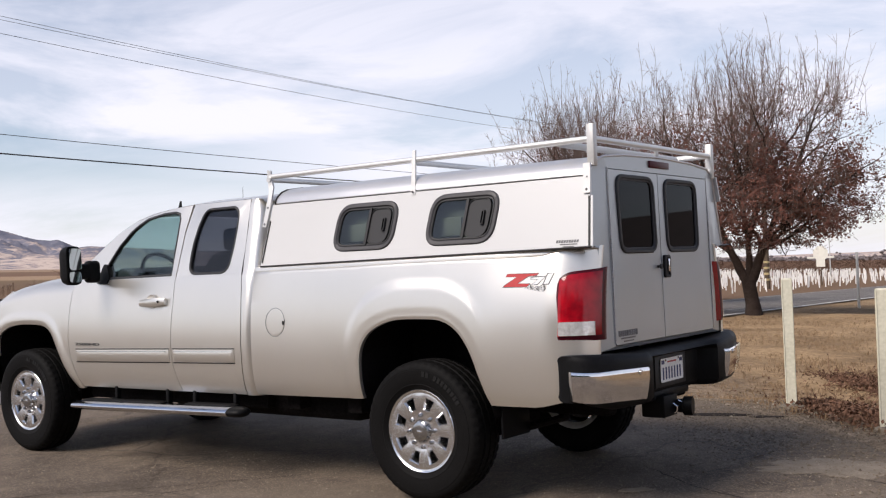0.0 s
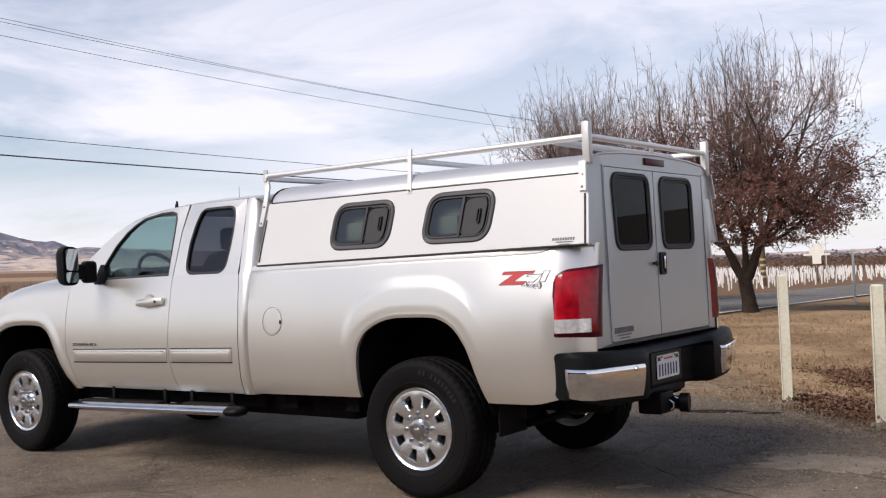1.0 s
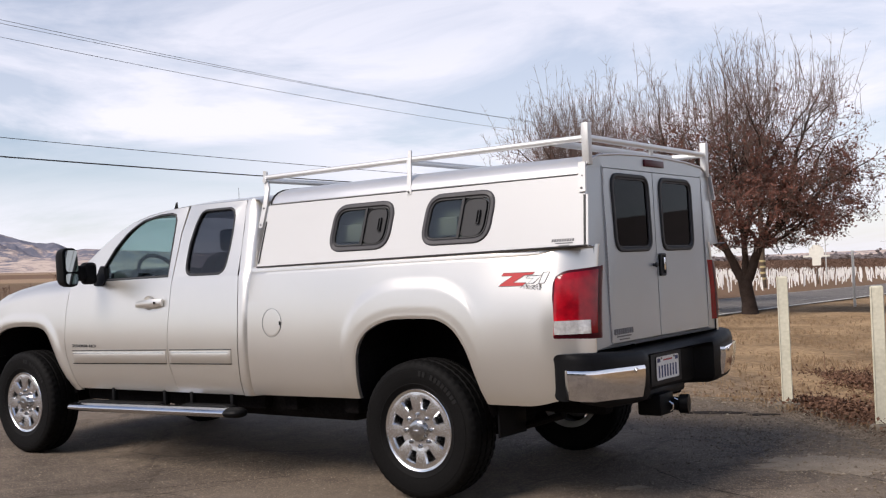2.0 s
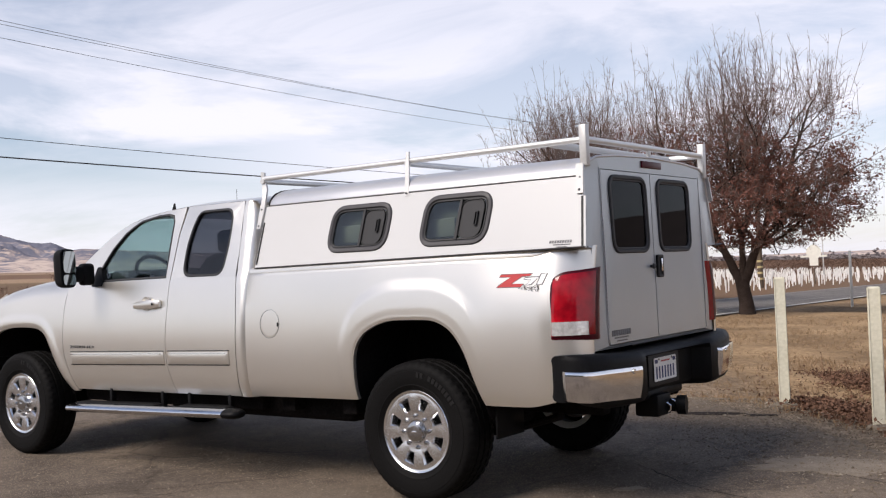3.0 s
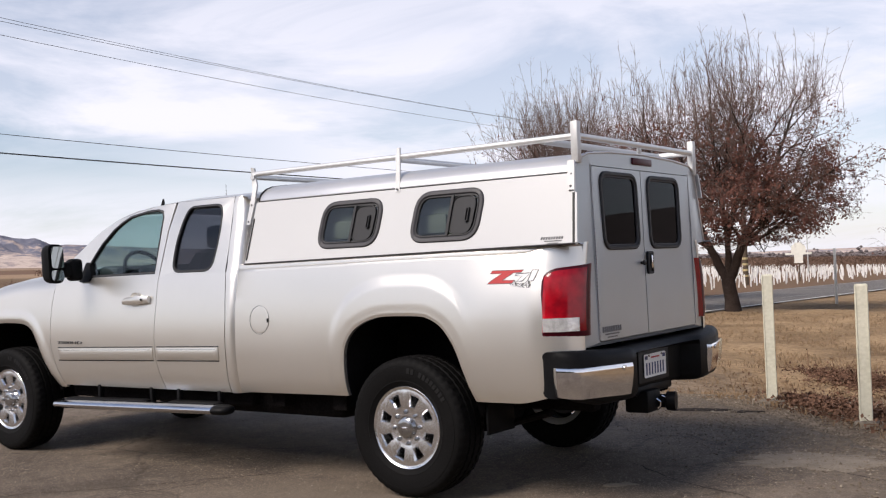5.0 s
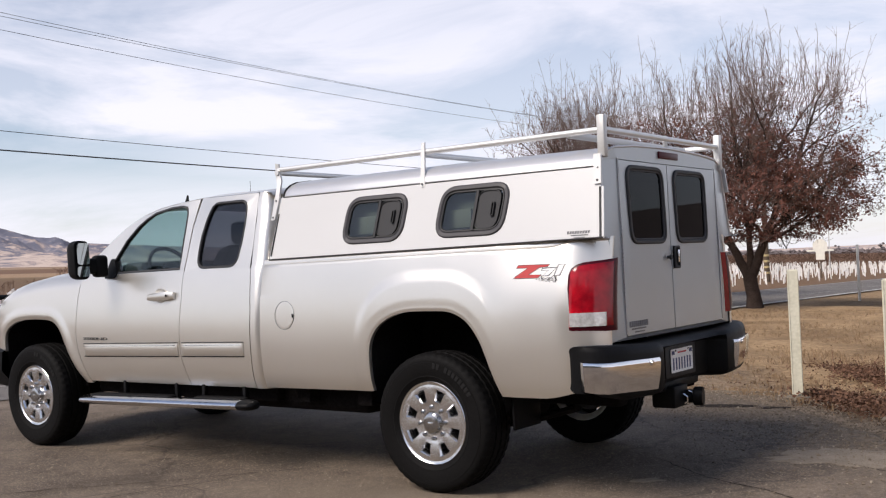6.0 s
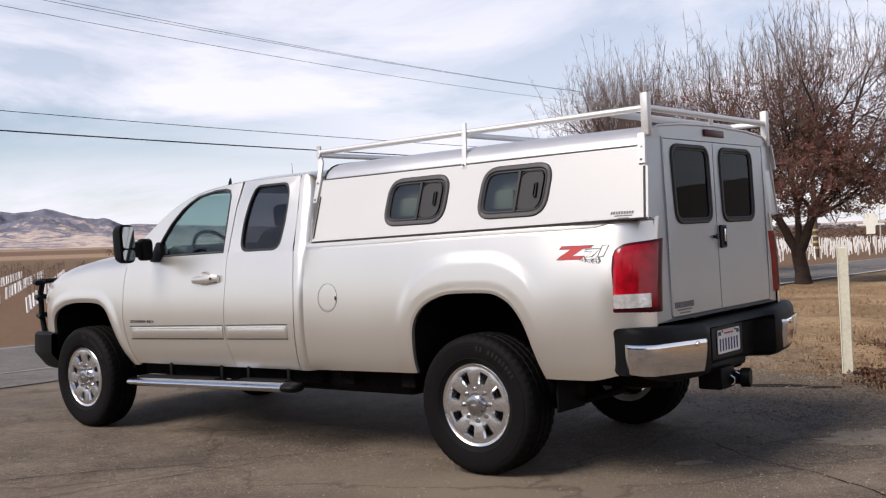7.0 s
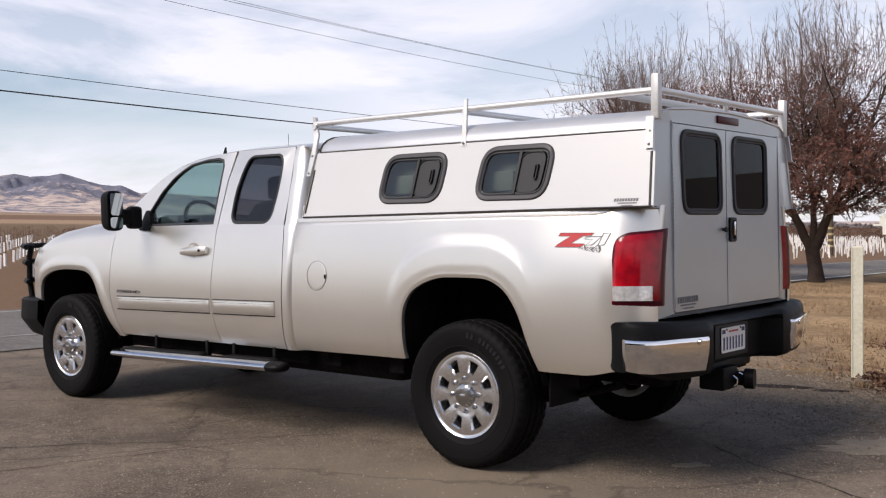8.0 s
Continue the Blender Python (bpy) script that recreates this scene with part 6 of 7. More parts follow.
    for sgn in (-1, 1):
        bm = bmesh.new()
        o = [(SEAM + sgn * 0.004, 0.893), (SEAM + sgn * 0.004, 1.851), (sgn * 0.662, 1.851), (sgn * 0.662, 0.893)]
        ya, yb = (SEAM + sgn * 0.068, SEAM + sgn * 0.545)
        h = rounded([(ya, 1.388), (ya, 1.830), (yb, 1.830), (yb - sgn * 0.012, 1.388)], 0.085, 7)
        plate(bm, o, [h], lambda y, z, d: (rear(y, z, 0)[0] + 0.004 - d, y, z), 0.03)
        door = part("rear_door", bm, M_REAR_SHADED, cp, "grey-silver rear door with a dark window", smooth=False)
        bm = bmesh.new()
        inner = frame_ring(bm, h, 0.024, lambda y, z, d: (rear(y, z, 0)[0] + 0.004 + d, y, z), -0.012, 0.011)
        part("window_frame", bm, M_SEAL, door, sharp=40)
        bm = bmesh.new()
        frame_ring(bm, inner, 0.009, lambda y, z, d: (rear(y, z, 0)[0] + 0.004 + d, y, z), -0.012, 0.006)
        part("glazing_bead", bm, M_FRAME, door, sharp=40)
        bm = bmesh.new()
        plate(bm, inner, [], lambda y, z, d: (rear(y, z, 0)[0] + 0.001 - d, y, z), 0.004)
        part("window_pane", bm, G_REAR, door, "dark rear window pane", sharp=60)
        for k in range(46):
            bm = bmesh.new()
            z = 0.90 + 0.945 * k / 45
            box(bm, 1.1005, 1.1175 - 0.014 * sm(1.3, 1.95, z), min(sgn * 0.670, sgn * 0.675), max(sgn * 0.670, sgn * 0.675), z, z + 0.0185)
            part("hinge_knuckle", bm, M_CAPROOF, door, smooth=False)
    # pale edging over the top of the rear wall
    bm = bmesh.new()
    edge = [(y, z) for y, z in outer if z > 1.42]
    tube(bm, [(rear(y, z, 0)[0] + 0.001, y, z) for y, z in edge], 0.007, 8)
    part("edge_trim", bm, M_CAPROOF, cp, "bright aluminium edging", sharp=60)
    # latch, knob, brake lamp
    bm = bmesh.new()
    o = rounded([(-0.030, 1.240), (-0.030, 1.374), (0.045, 1.374), (0.045, 1.240)], 0.012, 3)
    frame_ring(bm, o, 0.016, lambda y, z, d: (1.116 + d, y, z), -0.004, 0.012)
    plate(bm, o, [], lambda y, z, d: (1.118 - d, y, z), 0.006)
    lt = part("door_latch", bm, M_SEAL, cp, "black paddle latch")
    bm = bmesh.new()
    box(bm, 1.120, 1.134, 0.004, 0.022, 1.275, 1.352, 0.004)
    part("paddle", bm, M_CHROME, lt)
    bm = bmesh.new()
    lathe(bm, [(0.0, -0.03), (0.014, -0.028), (0.016, -0.018), (0.009, -0.012), (0.009, 0.0)], 14)
    kb = part("knob", bm, M_SEAL, cp)
    kb.matrix_basis = pose(1.115, -0.112, 1.308, 0, 0, 90)
    bm = bmesh.new()
    box(bm, 1.085, 1.109, -0.150, 0.112, 1.886, 1.926, 0.003)
    part("brake_lamp", bm, M_REDDARK, cp, "dark red high brake lamp", sharp=50)
    for z, y0, y1, h in ((0.952, -0.640, -0.405, 0.032), (0.925, -0.61, -0.44, 0.008), (0.908, -0.58, -0.46, 0.007)):
        n = 9 if h > 0.015 else 1
        for k in range(n):
            bm = bmesh.new()
            a = y0 + (y1 - y0) * k / n
            b = a + (y1 - y0) / n * (0.72 if n > 1 else 1)
            box(bm, 1.115, 1.1178, a, b, z - h / 2, z + h / 2)
            part("decal_bar", bm, M_DECAL, cp, smooth=False)
    # what shows through the side windows: bare inner lining and pale sheets stowed inside
    bm = bmesh.new()
    box(bm, -1.25, 1.05, -0.86, 0.86, 1.395, 1.41)
    part("shelf", bm, M_INNER, cp, smooth=False)
    for x in (-1.02, -0.30):
        bm = bmesh.new()
        box(bm, x + 0.00, x + 0.66, -0.805, -0.775, 1.41, 1.79, 0.01)
        part("stowed_panel", bm, M_CURTAIN, cp, "pale green panel stowed inside")
        bm = bmesh.new()
        box(bm, x + 0.36, x + 0.53, -0.830, -0.806, 1.53, 1.64, 0.008)
        part("stowed_box", bm, M_CURTAIN, cp, "pale box stowed inside")
    return cp


build_cap()


# ---------------------------------------------------------------- ladder rack
def build_rack():
    rk = thing("ladder_rack", "white aluminium ladder rack bolted over the camper cap", "roof rack")
    for sgn in (-1, 1):
        bm = bmesh.new()
        tube(bm, [(-1.378, sgn * 0.775, 2.004), (-0.5, sgn * 0.775, 2.006), (0.5, sgn * 0.778, 2.008), (1.075, sgn * 0.780, 2.010)], 0.018, 12)
        part("side_rail", bm, M_PIPE, rk)
        # rear post: broad channel with a foot plate on the cap side
        bm = bmesh.new()
        box(bm, 1.062, 1.106, min(sgn * 0.775, sgn * 0.818), max(sgn * 0.775, sgn * 0.818), 1.862, 2.088, 0.006)
        post = part("rear_post", bm, M_ALU, rk)
        bm = bmesh.new()
        plate(bm, [(1.070, 1.715), (1.112, 1.715), (1.102, 1.875), (1.060, 1.875)], [], lambda x, z, d: (x, sgn * (cap_y(min(z, 1.838)) + 0.012 - d), z), 0.012)
        foot = part("foot_plate", bm, M_ALU, post)
        for z in (1.735, 1.80, 1.85):
            bm = bmesh.new()
            lathe(bm, [(0.0, -0.006), (0.006, -0.005), (0.007, 0.0)], 10)
            b = part("bolt", bm, M_DECAL, post)
            b.matrix_basis = pose(1.088, sgn * (cap_y(z) + 0.012), z, 0, 0, 0 if sgn < 0 else 180)
        # middle post
        bm = bmesh.new()
        plate(bm, [(-0.108, 1.790), (-0.074, 1.790), (-0.120, 2.062), (-0.142, 2.062)], [], lambda x, z, d: (x, sgn * (0.862 - 0.075 * sm(1.80, 1.96, z) - d), z), 0.012)
        part("middle_post", bm, M_ALU, rk)
        bm = bmesh.new()
        lathe(bm, [(0.0, -0.006), (0.006, -0.005), (0.007, 0.0)], 10)
        b = part("bolt", bm, M_DECAL, rk)
        b.matrix_basis = pose(-0.092, sgn * 0.863, 1.806, 0, 0, 0 if sgn < 0 else 180)
        # front post, cranked down to the cap side
        bm = bmesh.new()
        o = [(-1.340, 1.662), (-1.306, 1.662), (-1.290, 1.80), (-1.330, 1.93), (-1.358, 1.99), (-1.362, 2.045), (-1.394, 2.050), (-1.392, 1.98), (-1.352, 1.90), (-1.330, 1.80)]
        plate(bm, o, [], lambda x, z, d: (x, sgn * (cap_y(min(z, 1.80)) + 0.014 - 0.08 * sm(1.80, 1.97, z) - d), z), 0.014)
        fp = part("front_post", bm, M_ALU, rk)
        for x, z in ((-1.322, 1.68), (-1.312, 1.79)):
            bm = bmesh.new()
            lathe(bm, [(0.0, -0.006), (0.006, -0.005), (0.007, 0.0)], 10)
            b = part("bolt", bm, M_DECAL, fp)
            b.matrix_basis = pose(x, sgn * (cap_y(z) + 0.014), z, 0, 0, 0 if sgn < 0 else 180)
    for x, z in ((-1.372, 1.985), (-0.13, 1.990), (1.080, 2.010)):
        bm = bmesh.new()
        tube(bm, [(x, -0.80, z), (x, -0.3, z), (x, 0.3, z), (x, 0.80, z)], 0.018, 12)
        part("crossbar", bm, M_PIPE, rk)
    bm = bmesh.new()
    tube(bm, [(0.86, -0.76, 2.005), (0.86, 0.76, 2.005)], 0.020, 12)
    part("crossbar", bm, M_ALU, rk)
    bm = bmesh.new()
    box(bm, 1.072, 1.090, -0.016, 0.016, 1.955, 2.030, 0.003)
    part("centre_support", bm, M_ALU, rk)
    return rk


build_rack()


# ---------------------------------------------------------------- posts at the yard's edge
def build_post(at, lean, height, yaw):
    bm = bmesh.new()
    w = 0.047
    rows = []
    for z, s in ((-0.25, 1.0), (0.0, 1.0), (height * 0.3, 0.99), (height * 0.7, 1.0), (height - 0.012, 1.0), (height, 0.82)):
        ring = []
        for cx, cy in ((-1, -1), (1, -1), (1, 1), (-1, 1)):
            for ex, ey in (((0.86, 1.0), (1.0, 0.86)) if cx * cy > 0 else ((1.0, 0.86), (0.86, 1.0))):
                ring.append((cx * w * ex * s, cy * w * ey * s, z))
        rows.append(ring)
    vs = grid(bm, rows, True)
    bm.faces.new(vs[-1])
    ob = new("wooden_post", mesh_of("wooden_post", bm, M_POST, False))
    x, y = at
    ob.matrix_world = pose(x, y, ground_z(x, y), lean[0], lean[1], yaw)
    return tagged(ob, "square wooden post painted cream with chipped paint", "post", "posts along the yard edge")


build_post((0.60, 3.62), (0.0, 0.0), 1.15, 20)
build_post((1.66, 2.60), (0.0, 0.3), 1.065, 18)


def build_footing(at, rx, ry, seed):
    """A rough, low concrete collar poured round the foot of a post."""
    rng = random.Random(seed)
    x, y = at
    bm = bmesh.new()
    rows = []
    for k, (s, z) in enumerate(((1.06, -0.05), (1.0, 0.004), (0.93, 0.016), (0.5, 0.022), (0.05, 0.024))):
        rr = random.Random(seed)
        row = []
        for i in range(22):
            a = 2 * math.pi * i / 22
            w = s * (1 + rr.uniform(-0.14, 0.14))
            row.append((x + rx * w * math.cos(a), y + ry * w * math.sin(a), ground_z(x, y) + z + rng.uniform(-0.002, 0.002)))
        rows.append(row)
    vs = grid(bm, rows, True)
    bm.faces.new(vs[-1])
    ob = new("concrete_footing", mesh_of("concrete_footing", bm, M_CONCRETE, True, 40))
    return tagged(ob, "rough grey concrete footing round a post", "footing", "footings of the posts")


build_footing((0.62, 3.60), 0.115, 0.10, 3)
build_footing((1.70, 2.56), 0.12, 0.095, 8)


# ---------------------------------------------------------------- bare trees
def tube_data(verts, faces, pts, rads, sides):
    base = len(verts)
    prev = None
    for i, p in enumerate(pts):
        d = (pts[min(i + 1, len(pts) - 1)] - pts[max(i - 1, 0)])
        d = d.normalized() if d.length > 1e-6 else Vector((0, 0, 1))
        up = prev or (Vector((1, 0, 0)) if abs(d.z) > 0.8 else Vector((0, 0, 1)))
        s = d.cross(up).normalized()
        u = s.cross(d)
        prev = u
        for k in range(sides):
            a = 2 * math.pi * k / sides
            verts.append(p + s * (math.cos(a) * rads[i]) + u * (math.sin(a) * rads[i]))
    for i in range(len(pts) - 1):
        for k in range(sides):
            a, b = base + i * sides + k, base + i * sides + (k + 1) % sides
            faces.append((a, b, b + sides, a + sides))


def build_tree(name, at, height, seed, label, limbs, leaf_count, trunk_r=0.26, fork=1.6, twig_density=1.0, leaf_low=0.8, leaf_high=0.62, lean=(0, 0), whips=0.12, whip_from=0.5, stems=()):
    rng = random.Random(seed)
    x0, y0 = at
    root = Vector((x0, y0, ground_z(x0, y0)))
    tv, tf, wv, wf = [], [], [], []
    tips = []

    def rnd_dir():
        while True:
            v = Vector((rng.uniform(-1, 1), rng.uniform(-1, 1), rng.uniform(-1, 1)))
            if 0.1 < v.length < 1:
                return v.normalized()

    def grow(p, d, length, r, depth, up):
        n = 7 if depth < 2 else (5 if depth < 4 else 4)
        pts, rads = [p.copy()], [r]
        q, dd = p.copy(), d.copy()
        end = r * (0.55 if depth < 4 else 0.4)
        for i in range(1, n):
            dd = (dd + rnd_dir() * (0.18 if depth < 3 else 0.13) + Vector((0, 0, up))).normalized()
            q = q + dd * (length / (n - 1))
            q.z = max(q.z, root.z + min(1.9 + 0.5 * noise.noise(q * 0.8), fork + 0.32 * depth + 0.08 * i))
            pts.append(q.copy())
            rads.append(r + (end - r) * i / (n - 1))
        if depth < 3:
            tube_data(tv, tf, pts, rads, 7 if depth < 2 else 5)
        else:
            tube_data(wv, wf, pts, rads, 3)
        if depth in (3, 4) and q.z - root.z > whip_from * height and rng.random() < whips:
            # a straight young shoot
            sd = (Vector((0, 0, 1)) + dd * 0.35 + rnd_dir() * 0.22).normalized()
            sl = rng.uniform(0.6, 1.7)
            sp = [pts[-1] + sd * (sl * k / 4) + rnd_dir() * 0.02 * k for k in range(5)]
            tube_data(wv, wf, sp, [0.0095, 0.008, 0.0065, 0.005, 0.003], 3)
            for k in (1, 2, 3, 3):
                e = sp[k] + (sd + rnd_dir() * 0.8).normalized() * rng.uniform(0.15, 0.45)
                tube_data(wv, wf, [sp[k], sp[k].lerp(e, 0.5) + Vector((0, 0, 0.02)), e], [0.005, 0.004, 0.002], 3)
        if depth >= 5:
            tips.append((pts[-1], dd))
            tips.append((pts[len(pts) // 2], dd))
            return
        if depth >= 3:
            tips.append((pts[-1], dd))
        kids = {0: 4, 1: 5, 2: 5, 3: 4, 4: 2}[depth]
        kids = max(2, round(kids * (twig_density if depth > 1 else 1)))
        for k in range(kids):
            t = 0.25 + 0.75 * (k + rng.random()) / kids
            idx = min(int(t * (n - 1)), n - 2)
            f = t * (n - 1) - idx
            b = pts[idx].lerp(pts[idx + 1], min(f, 1))
            side = (rnd_dir() - dd * 0.2)
            side = (side - dd * side.dot(dd)).normalized()
            nd = (dd * rng.uniform(0.45, 0.95) + side * rng.uniform(0.5, 1.05)).normalized()
            ln = length * rng.uniform(0.45, 0.72)
            up2 = rng.choice((0.10, 0.05, 0.0, -0.05)) if depth >= 2 else 0.0
            if depth == 2 or depth == 3:
                ln *= rng.uniform(0.9, 1.35)
            grow(b, nd, ln, max(rads[idx] * rng.uniform(0.42, 0.6), 0.0056), depth + 1, up * 0.7 + up2)
        if depth < 4:
            grow(pts[-1], dd, length * 0.6, end, depth + 1, up)

    top = root + Vector((lean[0], lean[1], fork))
    trunk_pts = [root + Vector((0, 0, -0.2)), root + Vector((0, 0, 0.05)), root.lerp(top, 0.35) + Vector((0.02, 0, 0)), root.lerp(top, 0.7), top]
    tube_data(tv, tf, trunk_pts, [trunk_r * 1.25, trunk_r * 1.1, trunk_r * 0.92, trunk_r * 0.88, trunk_r * 0.9], 12)

    def aim(az, el):
        a, e = radians(az), radians(el)
        return Vector((math.cos(a) * math.cos(e), math.sin(a) * math.cos(e), math.sin(e)))

    # thick stems out of the fork, each bowed a little upright, which carry the limbs
    ways = []
    for az, el, ln, r in stems:
        way = [top - Vector((0, 0, 0.10))]
        for k in range(6):
            way.append(way[-1] + (aim(az, el) + Vector((0, 0, 0.10 * k)) + rnd_dir() * 0.12).normalized() * (ln / 6))
        tube_data(tv, tf, way, [r * (1 - 0.07 * k) for k in range(7)], 10)
        ways.append(way)
    for az, el, ln, r, *seat in limbs:
        base = top - Vector((0, 0, 0.12))
        if seat:
            way = ways[seat[0]]
            k = min(int(seat[1] * 6), 5)
            base = way[k].lerp(way[k + 1], seat[1] * 6 - k)
        grow(base, aim(az, el), ln, r, 0, 0.05 if el > 40 else 0.0)
    tree = thing(name, label, "tree", "trees by the road", at=(0, 0, 0))
    for nm, vv, ff, mt in (("trunk", tv, tf, M_BARK), ("twig_crown", wv, wf, M_TWIG)):
        me = bpy.data.meshes.new(nm)
        me.from_pydata([tuple(v) for v in vv], [], ff)
        me.polygons.foreach_set("use_smooth", [True] * len(ff))
        me.materials.append(mt)
        ob = new(nm, me)
        ob.parent = tree
    # withered leaves that still hang on, most of them low in the crown
    lv, lf = [], []
    cand = [t for t in tips]
    made = 0
    tries = 0
    while made < leaf_count and tries < leaf_count * 12:
        tries += 1
        p, d = rng.choice(cand)
        hrel = (p.z - root.z) / height
        if hrel < 0.24:
            continue
        keep = 1.0 if hrel < leaf_low * 0.55 else max(0.0, 1.0 - (hrel - leaf_low * 0.55) / (leaf_high * 0.55))
        clump = noise.noise(p * 0.9 + Vector((seed, 0, 0)))
        if rng.random() > keep * (0.55 + clump):
            continue
        for _ in range(3):
            c = p + rnd_dir() * 0.10 + Vector((0, 0, -0.05))
            a1 = rnd_dir()
            a2 = a1.cross(rnd_dir()).normalized()
            s = rng.uniform(0.020, 0.046)
            b = len(lv)
            fold = a1.cross(a2) * s * 0.35
            lv += [c - a1 * s * 1.3, c + a2 * s * 0.7 + fold, c + a1 * s * 1.3, c - a2 * s * 0.7 + fold]
            lf += [(b, b + 1, b + 2), (b, b + 2, b + 3)]
        made += 1
    if lf:
        me = bpy.data.meshes.new("dead_leaves")
        me.from_pydata([tuple(v) for v in lv], [], lf)
        me.materials.append(M_DEADLEAF)
        ob = new("crown", me)
        ob.parent = tree
        ob["label"] = "withered red-brown leaves"
    return tree


build_tree("roadside_tree", (-7.58, 24.8), 8.6, 5, "bare spreading tree with withered red-brown leaves",
           [(200, 30, 1.7, 0.070, 0, 0.70), (205, 54, 2.3, 0.090, 0, 1.0), (245, 56, 2.1, 0.075, 0, 0.85), (170, 44, 1.8, 0.060, 0, 0.80), (230, 34, 1.7, 0.055, 0, 0.70),
            (20, 30, 2.1, 0.070, 1, 0.70), (20, 54, 2.5, 0.090, 1, 1.0), (335, 56, 2.2, 0.080, 1, 0.9), (12, 22, 1.6, 0.060, 1, 0.75), (30, 40, 2.0, 0.070, 1, 0.85),
            (295, 34, 1.8, 0.060, 1, 0.7), (330, 34, 1.7, 0.055, 1, 0.8), (50, 32, 1.7, 0.050, 1, 0.8), (150, 64, 2.55, 0.080, 2, 0.9), (195, 74, 2.5, 0.080, 2, 1.0),
            (60, 66, 2.7, 0.085, 2, 1.0), (95, 40, 1.9, 0.060, 2, 0.8)],
           9000, trunk_r=0.23, fork=0.98, lean=(-0.10, -0.04), twig_density=0.68, whips=0.20, whip_from=0.62, stems=[(200, 60, 1.5, 0.155), (25, 62, 1.6, 0.165), (110, 84, 1.5, 0.12)])
build_tree("roadside_tree", (-15.0, 30.2), 9.0, 11, "bare grey-brown tree with thin upright twigs",
           [(207, 40, 2.8, 0.10), (212, 28, 2.3, 0.08), (215, 60, 3.0, 0.10), (200, 60, 3.0, 0.11), (120, 74, 3.0, 0.11), (27, 68, 3.0, 0.11), (-60, 62, 2.9, 0.10), (27, 46, 2.0, 0.10), (190, 76, 3.1, 0.10), (225, 50, 2.7, 0.10), (40, 78, 3.0, 0.09)],
           2600, trunk_r=0.22, fork=1.7, twig_density=0.68, whips=0.30, whip_from=0.42)
build_tree("roadside_tree", (-0.3, 34.0), 7.0, 17, "bare grey tree at the roadside with a few leaves",
           [(190, 48, 2.6, 0.11), (200, 26, 2.5, 0.09), (60, 62, 2.8, 0.11), (10, 50, 2.6, 0.10), (280, 50, 2.5, 0.09), (120, 60, 2.6, 0.09)],
           500, trunk_r=0.18, fork=1.6, twig_density=0.66)


# ---------------------------------------------------------------- cables and poles
def build_pole(at, height, r, label, bands=False):
    x, y = at
    z = ground_z(x, y)
    p = thing("utility_pole", label, "pole", "poles by the road")
    bm = bmesh.new()
    tube(bm, [(x, y, z - 0.3), (x, y, z + height * 0.5), (x + 0.02, y, z + height)], [r, r * 0.9, r * 0.75], 12)
    part("shaft", bm, M_WOODPOLE, p)
    if bands:
        for k in range(4):
            bm = bmesh.new()
            zz = z + 0.45 + k * 0.33
            tube(bm, [(x, y, zz), (x, y, zz + 0.12)], r * 1.06, 12)
            part("reflector_band", bm, M_YELLOW, p)
    for zz in (height - 0.25,):
        bm = bmesh.new()
        box(bm, x - 0.7, x + 0.7, y - 0.05, y + 0.05, z + zz - 0.06, z + zz + 0.06, 0.01)
        part("crossarm", bm, M_WOODPOLE, p)
    return p


WX = -17.2
build_pole((WX, 53.0), 8.4, 0.16, "tall weathered wooden utility pole with yellow bands", True)
build_pole((WX, -20.0), 8.7, 0.16, "tall weathered wooden utility pole")


def build_cable(dx, low, bend, y_low, r):
    """A cable hung between the two poles: lowest at y_low, rising with the square of the distance."""
    bm = bmesh.new()
    pts = []
    for i in range(74):
        y = -20.0 + i
        pts.append((WX + dx, y, low + bend * (y - y_low) ** 2))
    tube(bm, pts, r, 6)
    ob = new("overhead_cable", mesh_of("overhead_cable", bm, M_WIRE, True))
    return tagged(ob, "thin black overhead cable strung between poles", "cable", "overhead cables")


build_cable(0.0, 6.755, 0.00110, 25.0, 0.0052)
build_cable(0.0, 6.735, 0.00092, 25.0, 0.0052)
build_cable(0.0, 6.350, 0.00118, 25.0, 0.0055)
build_cable(0.0, 4.425, 0.00045, 24.0, 0.008)
build_cable(0.0, 4.025, 0.00040, 24.0, 0.016)


# ---------------------------------------------------------------- signs across the road
def build_sign(at, height, face, name, label):
    x, y = at
    z = ground_z(x, y)
    s = thing(name, label, "road sign")
    bm = bmesh.new()
    box(bm, x - 0.04, x + 0.04, y - 0.03, y + 0.03, z - 0.2, z + height, 0.005)
    part("post", bm, M_WOODPOLE if face else M_SIGNMETAL, s)
    for k, (kind, w, h, zc) in enumerate(face):
        bm = bmesh.new()
        if kind == "disc":
            o = [(w / 2 * math.cos(2 * math.pi * k / 8 + 0.39), w / 2 * math.sin(2 * math.pi * k / 8 + 0.39)) for k in range(8)]
        else:
            o = rounded([(-w / 2, -h / 2), (-w / 2, h / 2), (w / 2, h / 2), (w / 2, -h / 2)], 0.03, 3)
        plate(bm, o, [], lambda u, v, d: (x + u, y - 0.035 - 0.012 * k - d, z + zc + v), 0.004)
        part("panel", bm, M_SIGNBACK, s, "pale sign panel", smooth=False)
    return s


build_sign((-17.0, 62.3), 2.6, [("disc", 1.0, 1.0, 2.0), ("plate", 1.7, 0.12, 1.75), ("plate", 0.55, 0.6, 1.45)], "road_sign", "pale back of a road sign on a wooden post")
build_sign((-6.25, 31.0), 1.85, [], "marker_post", "slim grey metal marker post at the verge")
build_sign((-20.5, 76.0), 3.3, [], "marker_post", "slim grey metal post by the vines")


